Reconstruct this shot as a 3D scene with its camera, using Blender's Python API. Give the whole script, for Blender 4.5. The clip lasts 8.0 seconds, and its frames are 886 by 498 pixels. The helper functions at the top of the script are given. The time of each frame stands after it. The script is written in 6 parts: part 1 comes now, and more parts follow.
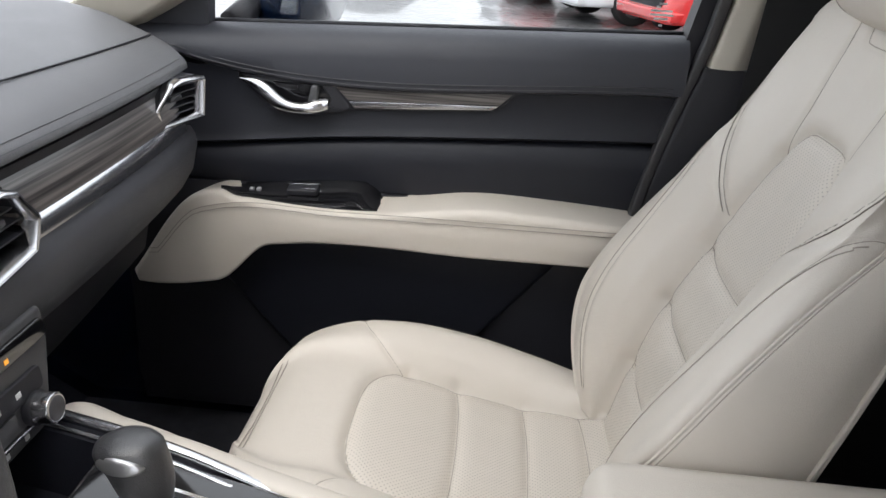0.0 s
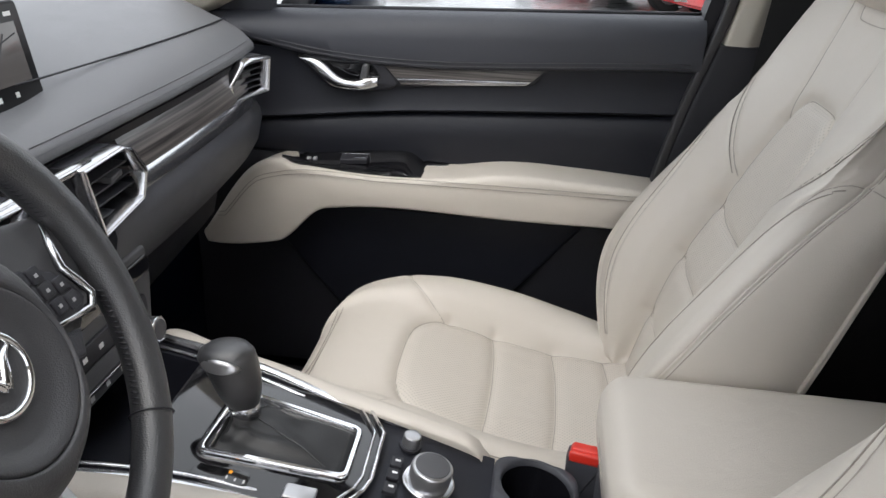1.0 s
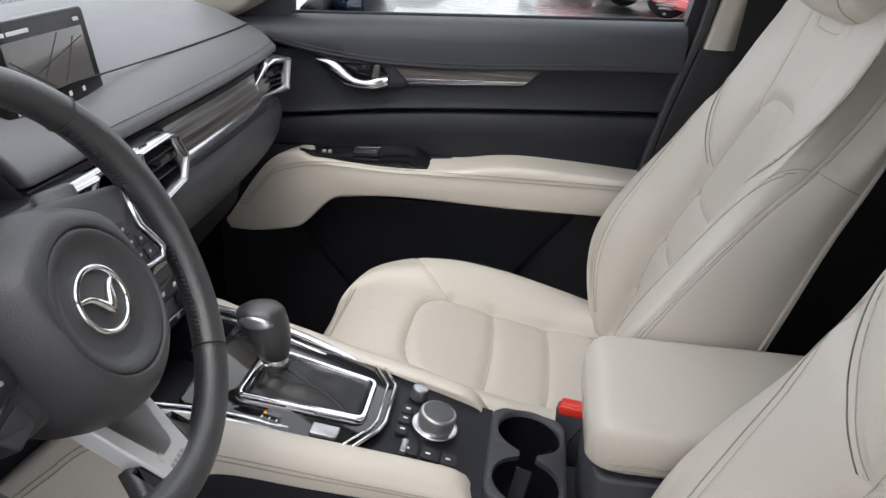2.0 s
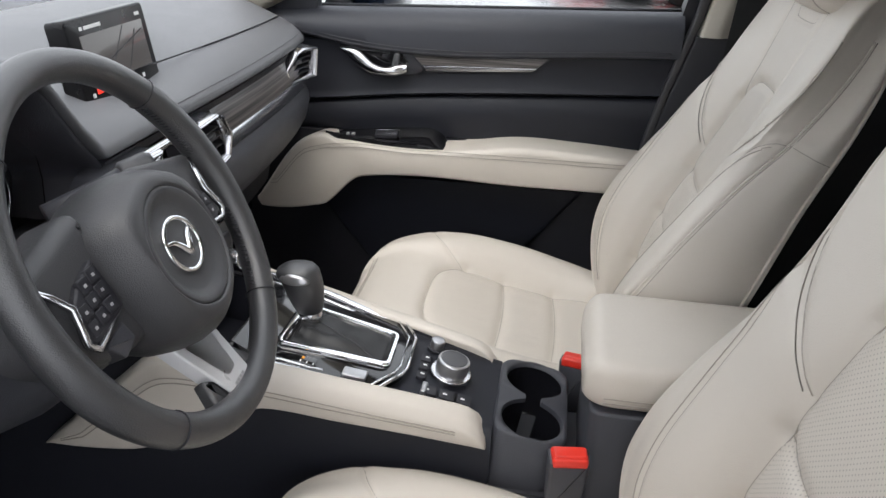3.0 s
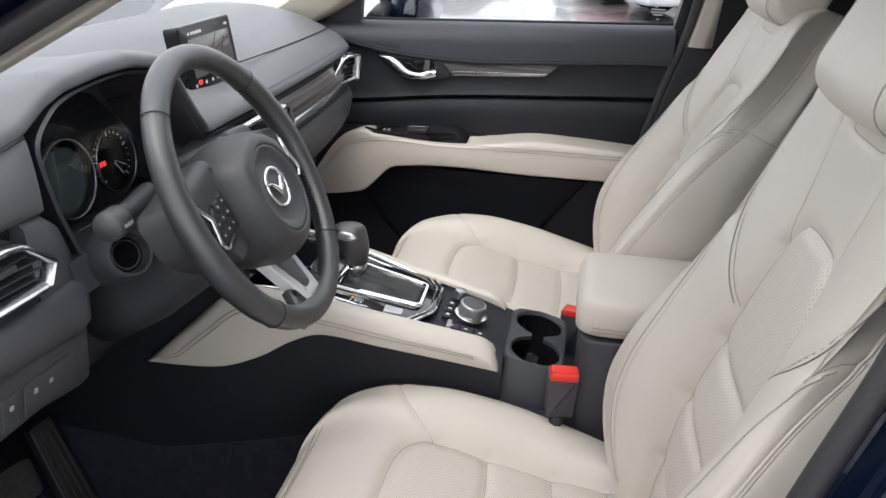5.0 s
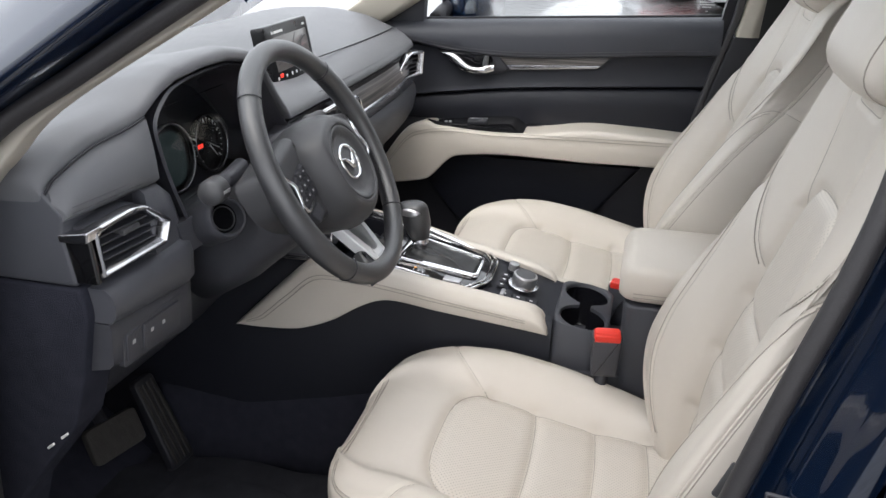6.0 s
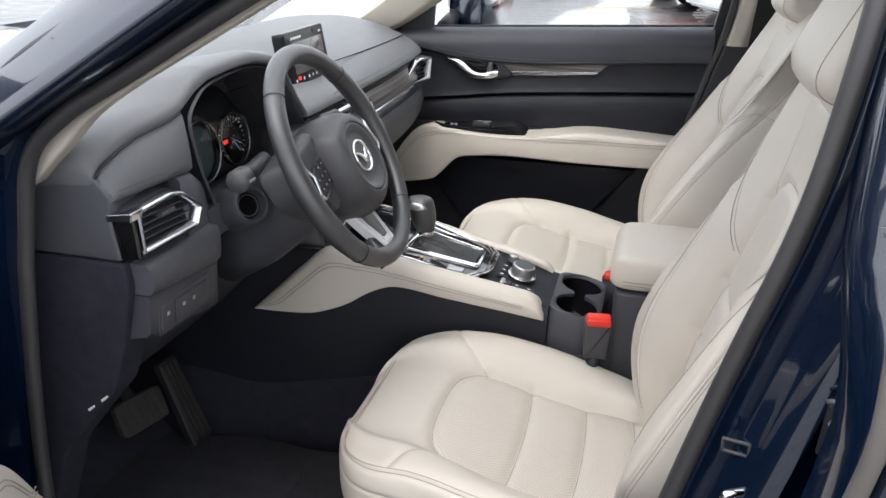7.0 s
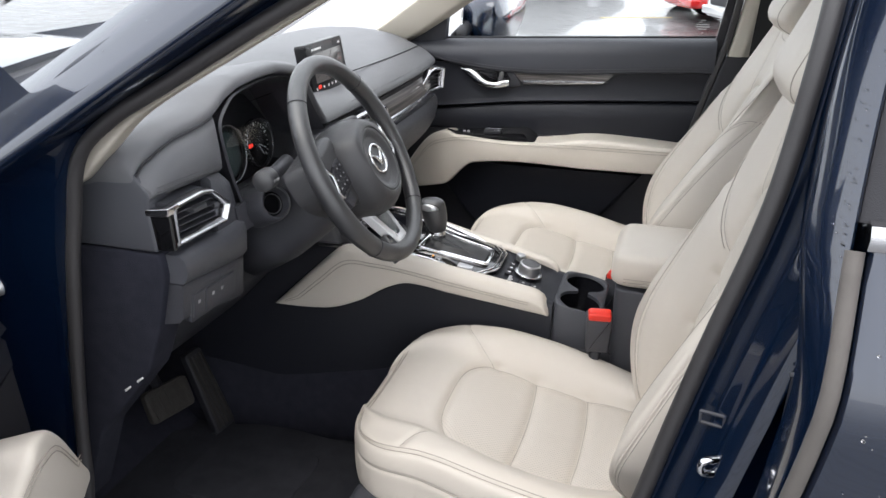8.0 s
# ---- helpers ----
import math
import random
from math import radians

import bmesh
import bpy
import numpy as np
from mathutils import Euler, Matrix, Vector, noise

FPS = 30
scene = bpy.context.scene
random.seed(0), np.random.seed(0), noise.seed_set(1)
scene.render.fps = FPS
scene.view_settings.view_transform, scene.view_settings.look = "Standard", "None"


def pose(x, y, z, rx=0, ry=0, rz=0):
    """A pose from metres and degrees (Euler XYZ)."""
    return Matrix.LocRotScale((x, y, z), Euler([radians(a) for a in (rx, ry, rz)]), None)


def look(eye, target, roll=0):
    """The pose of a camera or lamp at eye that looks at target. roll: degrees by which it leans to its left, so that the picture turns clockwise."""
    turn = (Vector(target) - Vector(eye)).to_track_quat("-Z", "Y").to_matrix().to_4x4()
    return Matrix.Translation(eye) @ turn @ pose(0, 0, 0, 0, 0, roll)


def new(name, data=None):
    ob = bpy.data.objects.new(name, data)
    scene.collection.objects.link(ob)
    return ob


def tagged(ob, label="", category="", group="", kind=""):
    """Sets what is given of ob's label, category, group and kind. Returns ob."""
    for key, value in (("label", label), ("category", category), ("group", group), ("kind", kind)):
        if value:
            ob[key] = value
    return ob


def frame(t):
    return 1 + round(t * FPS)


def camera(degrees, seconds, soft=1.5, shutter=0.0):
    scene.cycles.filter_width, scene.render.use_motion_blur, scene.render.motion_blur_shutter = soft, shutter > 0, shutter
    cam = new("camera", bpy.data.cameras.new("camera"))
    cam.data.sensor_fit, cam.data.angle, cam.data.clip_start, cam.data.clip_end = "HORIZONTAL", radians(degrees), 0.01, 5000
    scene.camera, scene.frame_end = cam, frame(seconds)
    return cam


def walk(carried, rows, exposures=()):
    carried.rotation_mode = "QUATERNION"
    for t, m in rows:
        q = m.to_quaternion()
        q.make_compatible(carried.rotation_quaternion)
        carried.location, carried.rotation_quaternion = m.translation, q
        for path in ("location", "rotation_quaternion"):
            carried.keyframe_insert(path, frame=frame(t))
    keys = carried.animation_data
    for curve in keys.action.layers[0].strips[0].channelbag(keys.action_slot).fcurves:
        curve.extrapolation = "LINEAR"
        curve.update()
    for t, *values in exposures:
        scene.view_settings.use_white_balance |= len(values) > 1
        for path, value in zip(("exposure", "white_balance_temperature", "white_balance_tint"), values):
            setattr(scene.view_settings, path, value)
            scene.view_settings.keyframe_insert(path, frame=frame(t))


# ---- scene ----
cam = camera(60.3, 8.0)
PATH = [
    (0, (0.01, -0.495, 1.308), (-0.116, 1.333, 0.506), 3.4),
    (0.5, (0.017, -0.567, 1.312), (-0.143, 1.259, 0.511), 3.0),
    (1, (0.016, -0.641, 1.317), (-0.195, 1.167, 0.487), 2.5),
    (1.5, (0.022, -0.71, 1.326), (-0.19, 1.102, 0.507), 2.6),
    (2.8, (0.04, -0.872, 1.353), (-0.204, 0.934, 0.529), 2.4),
    (3, (0.044, -0.9, 1.357), (-0.207, 0.896, 0.512), 2.2),
    (3.5, (0.052, -0.98, 1.358), (-0.203, 0.823, 0.529), 2.3),
    (4, (0.056, -1.055, 1.364), (-0.214, 0.757, 0.56), 2.3),
    (4.5, (0.058, -1.112, 1.371), (-0.218, 0.692, 0.551), 2.2),
    (4.7, (0.064, -1.134, 1.374), (-0.211, 0.674, 0.565), 2.3),
    (5.8, (0.134, -1.266, 1.4), (-0.351, 0.496, 0.588), 0.5),
    (6, (0.131, -1.299, 1.387), (-0.349, 0.468, 0.584), 0.0),
    (6.5, (0.15, -1.356, 1.392), (-0.339, 0.413, 0.597), 0.2),
    (7, (0.165, -1.405, 1.4), (-0.334, 0.365, 0.615), 0.3),
    (7.5, (0.18, -1.449, 1.407), (-0.324, 0.32, 0.621), 0.3),
    (8, (0.201, -1.489, 1.415), (-0.341, 0.278, 0.652), 0.1),
]
walk(cam, [(t, look(eye, target, roll)) for t, eye, target, roll in PATH], exposures=[(0, -0.06), (0.5, -0.15), (1.5, -0.15), (3.0, -0.1), (4.5, -0.03), (6.0, 0.02), (8.0, 0.10)])

# ---- light ----
world = bpy.data.worlds.new("overcast_sky")
scene.world = world
world.use_nodes = True
wn = world.node_tree
bg = wn.nodes["Background"]
sky = wn.nodes.new("ShaderNodeTexSky")
sky.sky_type, sky.sun_disc = "NISHITA", False
sky.sun_elevation, sky.sun_rotation = radians(63), radians(162)
sky.air_density, sky.dust_density, sky.ozone_density = 1.0, 4.0, 1.0
veil = wn.nodes.new("ShaderNodeMixRGB")
veil.inputs[0].default_value = 0.8
veil.inputs[2].default_value = (8.5, 8.7, 9.1, 1)
wn.links.new(sky.outputs[0], veil.inputs[1])
wn.links.new(veil.outputs[0], bg.inputs[0])
bg.inputs[1].default_value = 0.275
sun = new("sun", bpy.data.lights.new("sun", "SUN"))
sun.data.energy, sun.data.angle, sun.data.color = 0.95, radians(35), (1, 0.97, 0.93)
sun.matrix_world = look((-0.8, -2.4, 5), (0, 0, 0.6))

# ---- materials ----


def mat(name, color, rough=0.5, metal=0.0, bump=0.0, scale=400.0, vary=0.12, big=3.0, coat=0.0, detail=3.0, spec=0.5, rvary=0.06):
    """A surface with grain (bump at `scale`) and slow tone changes (`vary` at `big`)."""
    m = bpy.data.materials.new(name)
    m.use_nodes = True
    nt = m.node_tree
    p = nt.nodes["Principled BSDF"]
    p.inputs["Roughness"].default_value, p.inputs["Metallic"].default_value = rough, metal
    p.inputs["Coat Weight"].default_value = coat
    p.inputs["Specular IOR Level"].default_value = spec
    tc = nt.nodes.new("ShaderNodeTexCoord")
    n1 = nt.nodes.new("ShaderNodeTexNoise")
    n1.inputs["Scale"].default_value, n1.inputs["Detail"].default_value = big, 5
    nt.links.new(tc.outputs["Object"], n1.inputs["Vector"])
    ramp = nt.nodes.new("ShaderNodeMixRGB")
    c = Vector(color)
    ramp.inputs[1].default_value = (*(c * (1 - vary)), 1)
    ramp.inputs[2].default_value = (*(c * (1 + vary)), 1)
    nt.links.new(n1.outputs["Fac"], ramp.inputs[0])
    nt.links.new(ramp.outputs[0], p.inputs["Base Color"])
    if rvary:
        mr = nt.nodes.new("ShaderNodeMapRange")
        mr.inputs["To Min"].default_value, mr.inputs["To Max"].default_value = max(0.02, rough - rvary), rough + rvary
        n3 = nt.nodes.new("ShaderNodeTexNoise")
        n3.inputs["Scale"].default_value, n3.inputs["Detail"].default_value = big * 7, 4
        nt.links.new(tc.outputs["Object"], n3.inputs["Vector"])
        nt.links.new(n3.outputs["Fac"], mr.inputs["Value"])
        nt.links.new(mr.outputs[0], p.inputs["Roughness"])
    if bump:
        v = nt.nodes.new("ShaderNodeTexVoronoi")
        v.inputs["Scale"].default_value = scale
        n2 = nt.nodes.new("ShaderNodeTexNoise")
        n2.inputs["Scale"].default_value, n2.inputs["Detail"].default_value = scale * 0.6, detail
        nt.links.new(tc.outputs["Object"], v.inputs["Vector"])
        nt.links.new(tc.outputs["Object"], n2.inputs["Vector"])
        add = nt.nodes.new("ShaderNodeMath")
        add.operation = "ADD"
        nt.links.new(v.outputs["Distance"], add.inputs[0])
        nt.links.new(n2.outputs["Fac"], add.inputs[1])
        b = nt.nodes.new("ShaderNodeBump")
        b.inputs["Strength"].default_value, b.inputs["Distance"].default_value = bump, 0.0006
        nt.links.new(add.outputs[0], b.inputs["Height"])
        nt.links.new(b.outputs[0], p.inputs["Normal"])
    return m


LEATHER = mat("ivory_leather", (0.595, 0.545, 0.482), 0.42, bump=0.35, scale=900, vary=0.05, big=5)
nt = LEATHER.node_tree
wr = nt.nodes.new("ShaderNodeTexNoise")
wr.inputs["Scale"].default_value, wr.inputs["Detail"].default_value, wr.inputs["Distortion"].default_value = 22, 4, 0.6
b2_ = nt.nodes.new("ShaderNodeBump")
b2_.inputs["Strength"].default_value, b2_.inputs["Distance"].default_value = 0.35, 0.004
nt.links.new(nt.nodes["Texture Coordinate"].outputs["Object"], wr.inputs["Vector"])
nt.links.new(wr.outputs["Fac"], b2_.inputs["Height"])
nt.links.new(nt.nodes["Bump"].outputs[0], b2_.inputs["Normal"])
nt.links.new(b2_.outputs[0], nt.nodes["Principled BSDF"].inputs["Normal"])
# Cord tone holds the crease's shade; the same colour serves for thread stitches.
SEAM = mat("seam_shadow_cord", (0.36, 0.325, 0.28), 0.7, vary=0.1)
DASH = mat("grey_dashboard_skin", (0.125, 0.127, 0.136), 0.47, bump=0.5, scale=1000, vary=0.08)
SOFT = mat("charcoal_soft_plastic", (0.064, 0.066, 0.077), 0.42, spec=0.65, bump=0.5, scale=1100, vary=0.08)
DOORU = mat("charcoal_door_pad", (0.040, 0.042, 0.052), 0.47, bump=0.5, scale=1000, vary=0.08)
DOORP = mat("blue_black_door_plastic", (0.011, 0.012, 0.018), 0.5, spec=0.4, bump=0.5, scale=900, vary=0.1)
PLAST = mat("dark_grain_plastic", (0.047, 0.048, 0.057), 0.45, bump=0.5, scale=900, vary=0.1)
BLACK = mat("matt_black_plastic", (0.016, 0.016, 0.021), 0.55, bump=0.3, scale=900)
HUB = mat("black_hub_skin", (0.047, 0.047, 0.051), 0.42, bump=0.4, scale=1000)
WHEEL = mat("black_wheel_leather", (0.033, 0.033, 0.036), 0.36, bump=0.4, scale=800, spec=1.0)
PIANO = mat("gloss_black_plastic", (0.006, 0.006, 0.007), 0.08, coat=0.6, rvary=0.02)
CHROME = mat("satin_chrome", (0.6, 0.6, 0.62), 0.19, 1.0, vary=0.04)
BRIGHT = mat("bright_chrome", (0.82, 0.82, 0.83), 0.08, 1.0, vary=0.03, rvary=0.03)
SILVER = mat("silver_paint", (0.48, 0.48, 0.49), 0.3, 0.9, vary=0.04)
GREYM = mat("mid_grey_plastic", (0.075, 0.075, 0.08), 0.45, bump=0.3, scale=900)
NAVY = mat("navy_car_paint", (0.003, 0.0105, 0.031), 0.2, 0.35, vary=0.1, coat=1.0, rvary=0.02)
NAVY.node_tree.nodes["Principled BSDF"].inputs["Coat IOR"].default_value = 1.75
RUBBER = mat("rubber_seal", (0.028, 0.026, 0.028), 0.5, spec=0.8, bump=0.3, scale=500)
TRIM = mat("beige_pillar_trim", (0.52, 0.48, 0.41), 0.65, bump=0.3, scale=700, vary=0.05)
CARPET = mat("black_carpet", (0.025, 0.026, 0.036), 0.95, bump=1.0, scale=700, vary=0.35, big=40, spec=0.1)
MATC = mat("charcoal_floor_carpet", (0.036, 0.037, 0.044), 0.95, bump=1.0, scale=600, vary=0.35, big=30, spec=0.1)
RED = mat("red_button_plastic", (0.75, 0.035, 0.02), 0.35)
GREYW = mat("grey_print", (0.35, 0.35, 0.36), 0.6)
WHITE = mat("white_marking", (0.75, 0.75, 0.75), 0.6)


def glow(name, color, strength):
    m = bpy.data.materials.new(name)
    m.use_nodes = True
    p = m.node_tree.nodes["Principled BSDF"]
    p.inputs["Base Color"].default_value = (0.02, 0.02, 0.02, 1)
    p.inputs["Emission Color"].default_value, p.inputs["Emission Strength"].default_value = (*color, 1), strength
    p.inputs["Roughness"].default_value = 0.1
    return m


LAMP_RED = glow("red_lamp", (1, 0.05, 0.03), 1.2)
LAMP_AMBER = glow("amber_lamp", (1, 0.4, 0.03), 1.0)
LAMP_TEAL = glow("teal_display", (0.25, 0.4, 0.42), 0.04)
LAMP_MAP = glow("map_display", (0.5, 0.46, 0.45), 0.15)

# ---- mesh helpers ----


def obj(name, verts, faces, material, parent=None, label="", smooth=True, sharp=None, uv=None):
    me = bpy.data.meshes.new(name)
    me.from_pydata([tuple(map(float, v)) for v in verts], [], [tuple(map(int, f)) for f in faces])
    me.materials.append(material)
    if uv is not None:
        lay = me.uv_layers.new(name="UVMap")
        idx = np.empty(len(me.loops), dtype=np.int32)
        me.loops.foreach_get("vertex_index", idx)
        lay.data.foreach_set("uv", np.asarray(uv, dtype=np.float32)[idx].ravel())
    bm = bmesh.new()
    bm.from_mesh(me)
    bmesh.ops.recalc_face_normals(bm, faces=bm.faces)
    bm.to_mesh(me)
    bm.free()
    if smooth:
        me.shade_smooth()
        if sharp:
            me.set_sharp_from_angle(angle=radians(sharp))
    ob = new(name, me)
    if parent:
        ob.parent = parent
        ob.matrix_parent_inverse = Matrix.Translation(-parent.location)
    if label:
        tagged(ob, label=label)
    return ob


def thing(name, at, label, category, group="", kind=""):
    e = new(name)
    e.empty_display_size = 0.05
    e.location = at
    return tagged(e, label, category, group, kind)


def spline(pts, n, closed=False):
    """n points of a Catmull-Rom curve through pts (any dimension)."""
    p = np.array(pts, dtype=float)
    m = len(p)
    k = m if closed else m - 1
    t = np.linspace(0, k, n, endpoint=not closed)
    i = np.minimum(t.astype(int), k - 1)
    f = (t - i)[:, None]
    if closed:
        a, b, c, d = p[(i - 1) % m], p[i % m], p[(i + 1) % m], p[(i + 2) % m]
    else:
        q = np.vstack([2 * p[0] - p[1], p, 2 * p[-1] - p[-2]])
        a, b, c, d = q[i], q[i + 1], q[i + 2], q[i + 3]
    return 0.5 * (2 * b + (c - a) * f + (2 * a - 5 * b + 4 * c - d) * f**2 + (3 * b - a - 3 * c + d) * f**3)


def curve(x, xs, ys):
    """A smooth function through (xs, ys)."""
    s = np.array(xs, float)
    y = np.array(ys, float)
    g = np.gradient(y, s)
    x = np.clip(np.asarray(x, float), s[0], s[-1])
    i = np.clip(np.searchsorted(s, x) - 1, 0, len(s) - 2)
    h = s[i + 1] - s[i]
    t = (x - s[i]) / h
    return (y[i] * (1 + 2 * t) * (1 - t) ** 2 + g[i] * h * t * (1 - t) ** 2 + y[i + 1] * t * t * (3 - 2 * t) + g[i + 1] * h * t * t * (t - 1))


def rounded(pts, r, n=4):
    """A closed outline with its corners rounded by r (one number, or one for each corner)."""
    out = []
    p = [Vector(q) for q in pts]
    for i, c in enumerate(p):
        rr = r[i] if isinstance(r, (list, tuple)) else r
        a, b = p[i - 1] - c, p[(i + 1) % len(p)] - c
        k = min(rr, a.length * 0.48, b.length * 0.48)
        s, e = c + a.normalized() * k, c + b.normalized() * k
        for j in range(n + 1):
            t = j / n
            out.append(s * (1 - t) ** 2 + c * 2 * t * (1 - t) + e * t * t)
    return [tuple(q) for q in out]


def grid(nu, nv, cu=False, cv=False):
    f = []
    for i in range(nu if cu else nu - 1):
        for j in range(nv if cv else nv - 1):
            a, b = i * nv + j, i * nv + (j + 1) % nv
            c, d = ((i + 1) % nu) * nv + (j + 1) % nv, ((i + 1) % nu) * nv + j
            f.append((a, b, c, d))
    return f


def loft(name, rings, material, parent=None, label="", closed=True, caps=True, sharp=None, ring_closed=False):
    r = np.array(rings, float)
    nu, nv = r.shape[0], r.shape[1]
    f = grid(nu, nv, ring_closed, closed)
    if caps and closed and not ring_closed:
        f += [tuple(range(nv)), tuple(range((nu - 1) * nv, nu * nv))]
    return obj(name, r.reshape(-1, 3), f, material, parent, label, sharp=sharp)


def tube(name, path, r, material, parent=None, label="", n=8, closed=False, flat=1.0):
    """A round rod along path. r: one radius or one for each point."""
    p = np.array(path, float)
    m = len(p)
    rr = np.full(m, r) if np.isscalar(r) else np.array(r, float)
    tan = np.roll(p, -1, 0) - np.roll(p, 1, 0) if closed else np.gradient(p, axis=0)
    tan /= np.linalg.norm(tan, axis=1)[:, None] + 1e-12
    ref = np.array([0, 0, 1.0]) if abs(tan[0][2]) < 0.9 else np.array([0, 1.0, 0])
    u = np.cross(tan[0], ref)
    u /= np.linalg.norm(u)
    rings = []
    for i in range(m):
        u = u - tan[i] * (u @ tan[i])
        u /= np.linalg.norm(u)
        w = np.cross(tan[i], u)
        a = np.arange(n) * 2 * np.pi / n
        rings.append(p[i] + rr[i] * (np.cos(a)[:, None] * u + flat * np.sin(a)[:, None] * w))
    return loft(name, rings, material, parent, label, ring_closed=closed)


def inset(o, d):
    p = np.array(o, float)
    a, b = p - np.roll(p, 1, 0), np.roll(p, -1, 0) - p
    a /= np.linalg.norm(a, axis=1)[:, None] + 1e-9
    b /= np.linalg.norm(b, axis=1)[:, None] + 1e-9
    n1, n2 = np.stack([-a[:, 1], a[:, 0]], 1), np.stack([-b[:, 1], b[:, 0]], 1)
    n = n1 + n2
    n /= np.linalg.norm(n, axis=1)[:, None] + 1e-9
    k = 1 / np.clip((n * n1).sum(1), 0.5, 1)
    area = 0.5 * np.sum(p[:, 0] * np.roll(p[:, 1], -1) - p[:, 1] * np.roll(p[:, 0], -1))
    return p + n * (d * k * (1 if area > 0 else -1))[:, None]


def plate(name, outline, m, w0, w1, bevel, material, parent=None, label="", steps=3, dome=0.0):
    """A solid from an outline in the plane of m (a 4x4 pose; its x and y span the plane, z is out), from w0 to w1, its front edge rounded."""
    rings = [(np.array(outline, float), w0)]
    for k in range(steps + 1):
        a = k / steps * math.pi / 2
        rings.append((inset(outline, bevel * (1 - math.cos(a))), w1 - bevel + bevel * math.sin(a)))
    nv = len(outline)
    verts, faces = [], []
    for o, w in rings:
        verts += [tuple(m @ Vector((q[0], q[1], w))) for q in o]
    faces = grid(len(rings), nv, False, True)
    last = (len(rings) - 1) * nv
    faces += [tuple(range(nv)), tuple(range(last, last + nv))]
    return obj(name, verts, faces, material, parent, label, sharp=40)


def axes(o, x, y):
    """A pose from an origin and two directions in its plane."""
    x = Vector(x).normalized()
    z = x.cross(Vector(y)).normalized()
    y = z.cross(x)
    return Matrix(((x[0], y[0], z[0], o[0]), (x[1], y[1], z[1], o[1]), (x[2], y[2], z[2], o[2]), (0, 0, 0, 1)))


def disc(name, m, r, h, bevel, material, parent=None, label="", n=32, r2=None):
    o = [(r * math.cos(a), (r2 or r) * math.sin(a)) for a in np.arange(n) * 2 * math.pi / n]
    return plate(name, o, m, 0, h, bevel, material, parent, label)


def ring(name, m, r, thick, material, parent=None, label="", n=40, sx=1.0, sy=1.0):
    a = np.arange(n) * 2 * math.pi / n
    return tube(name, [tuple(m @ Vector((r * sx * math.cos(t), r * sy * math.sin(t), 0))) for t in a], thick, material, parent, label, closed=True)


# ---- seats ----


def leather_perforated():
    m = LEATHER.copy()
    m.name = "perforated_ivory_leather"
    nt = m.node_tree
    p = nt.nodes["Principled BSDF"]
    uvn = nt.nodes.new("ShaderNodeUVMap")
    sep = nt.nodes.new("ShaderNodeSeparateXYZ")
    nt.links.new(uvn.outputs[0], sep.inputs[0])
    waves = []
    for k in range(2):
        mu = nt.nodes.new("ShaderNodeMath")
        mu.operation, mu.inputs[1].default_value = "MULTIPLY", 2 * math.pi / 0.0065
        si = nt.nodes.new("ShaderNodeMath")
        si.operation = "SINE"
        nt.links.new(sep.outputs[k], mu.inputs[0])
        nt.links.new(mu.outputs[0], si.inputs[0])
        waves.append(si)
    pr = nt.nodes.new("ShaderNodeMath")
    pr.operation = "MULTIPLY"
    nt.links.new(waves[0].outputs[0], pr.inputs[0])
    nt.links.new(waves[1].outputs[0], pr.inputs[1])
    gt = nt.nodes.new("ShaderNodeMapRange")
    gt.inputs["From Min"].default_value, gt.inputs["From Max"].default_value = 0.55, 0.8
    nt.links.new(pr.outputs[0], gt.inputs["Value"])
    mix = nt.nodes.new("ShaderNodeMixRGB")
    old = p.inputs["Base Color"].links[0].from_socket
    nt.links.new(gt.outputs[0], mix.inputs[0])
    nt.links.new(old, mix.inputs[1])
    mix.inputs[2].default_value = (0.40, 0.365, 0.32, 1)
    nt.links.new(mix.outputs[0], p.inputs["Base Color"])
    return m


PERF = leather_perforated()


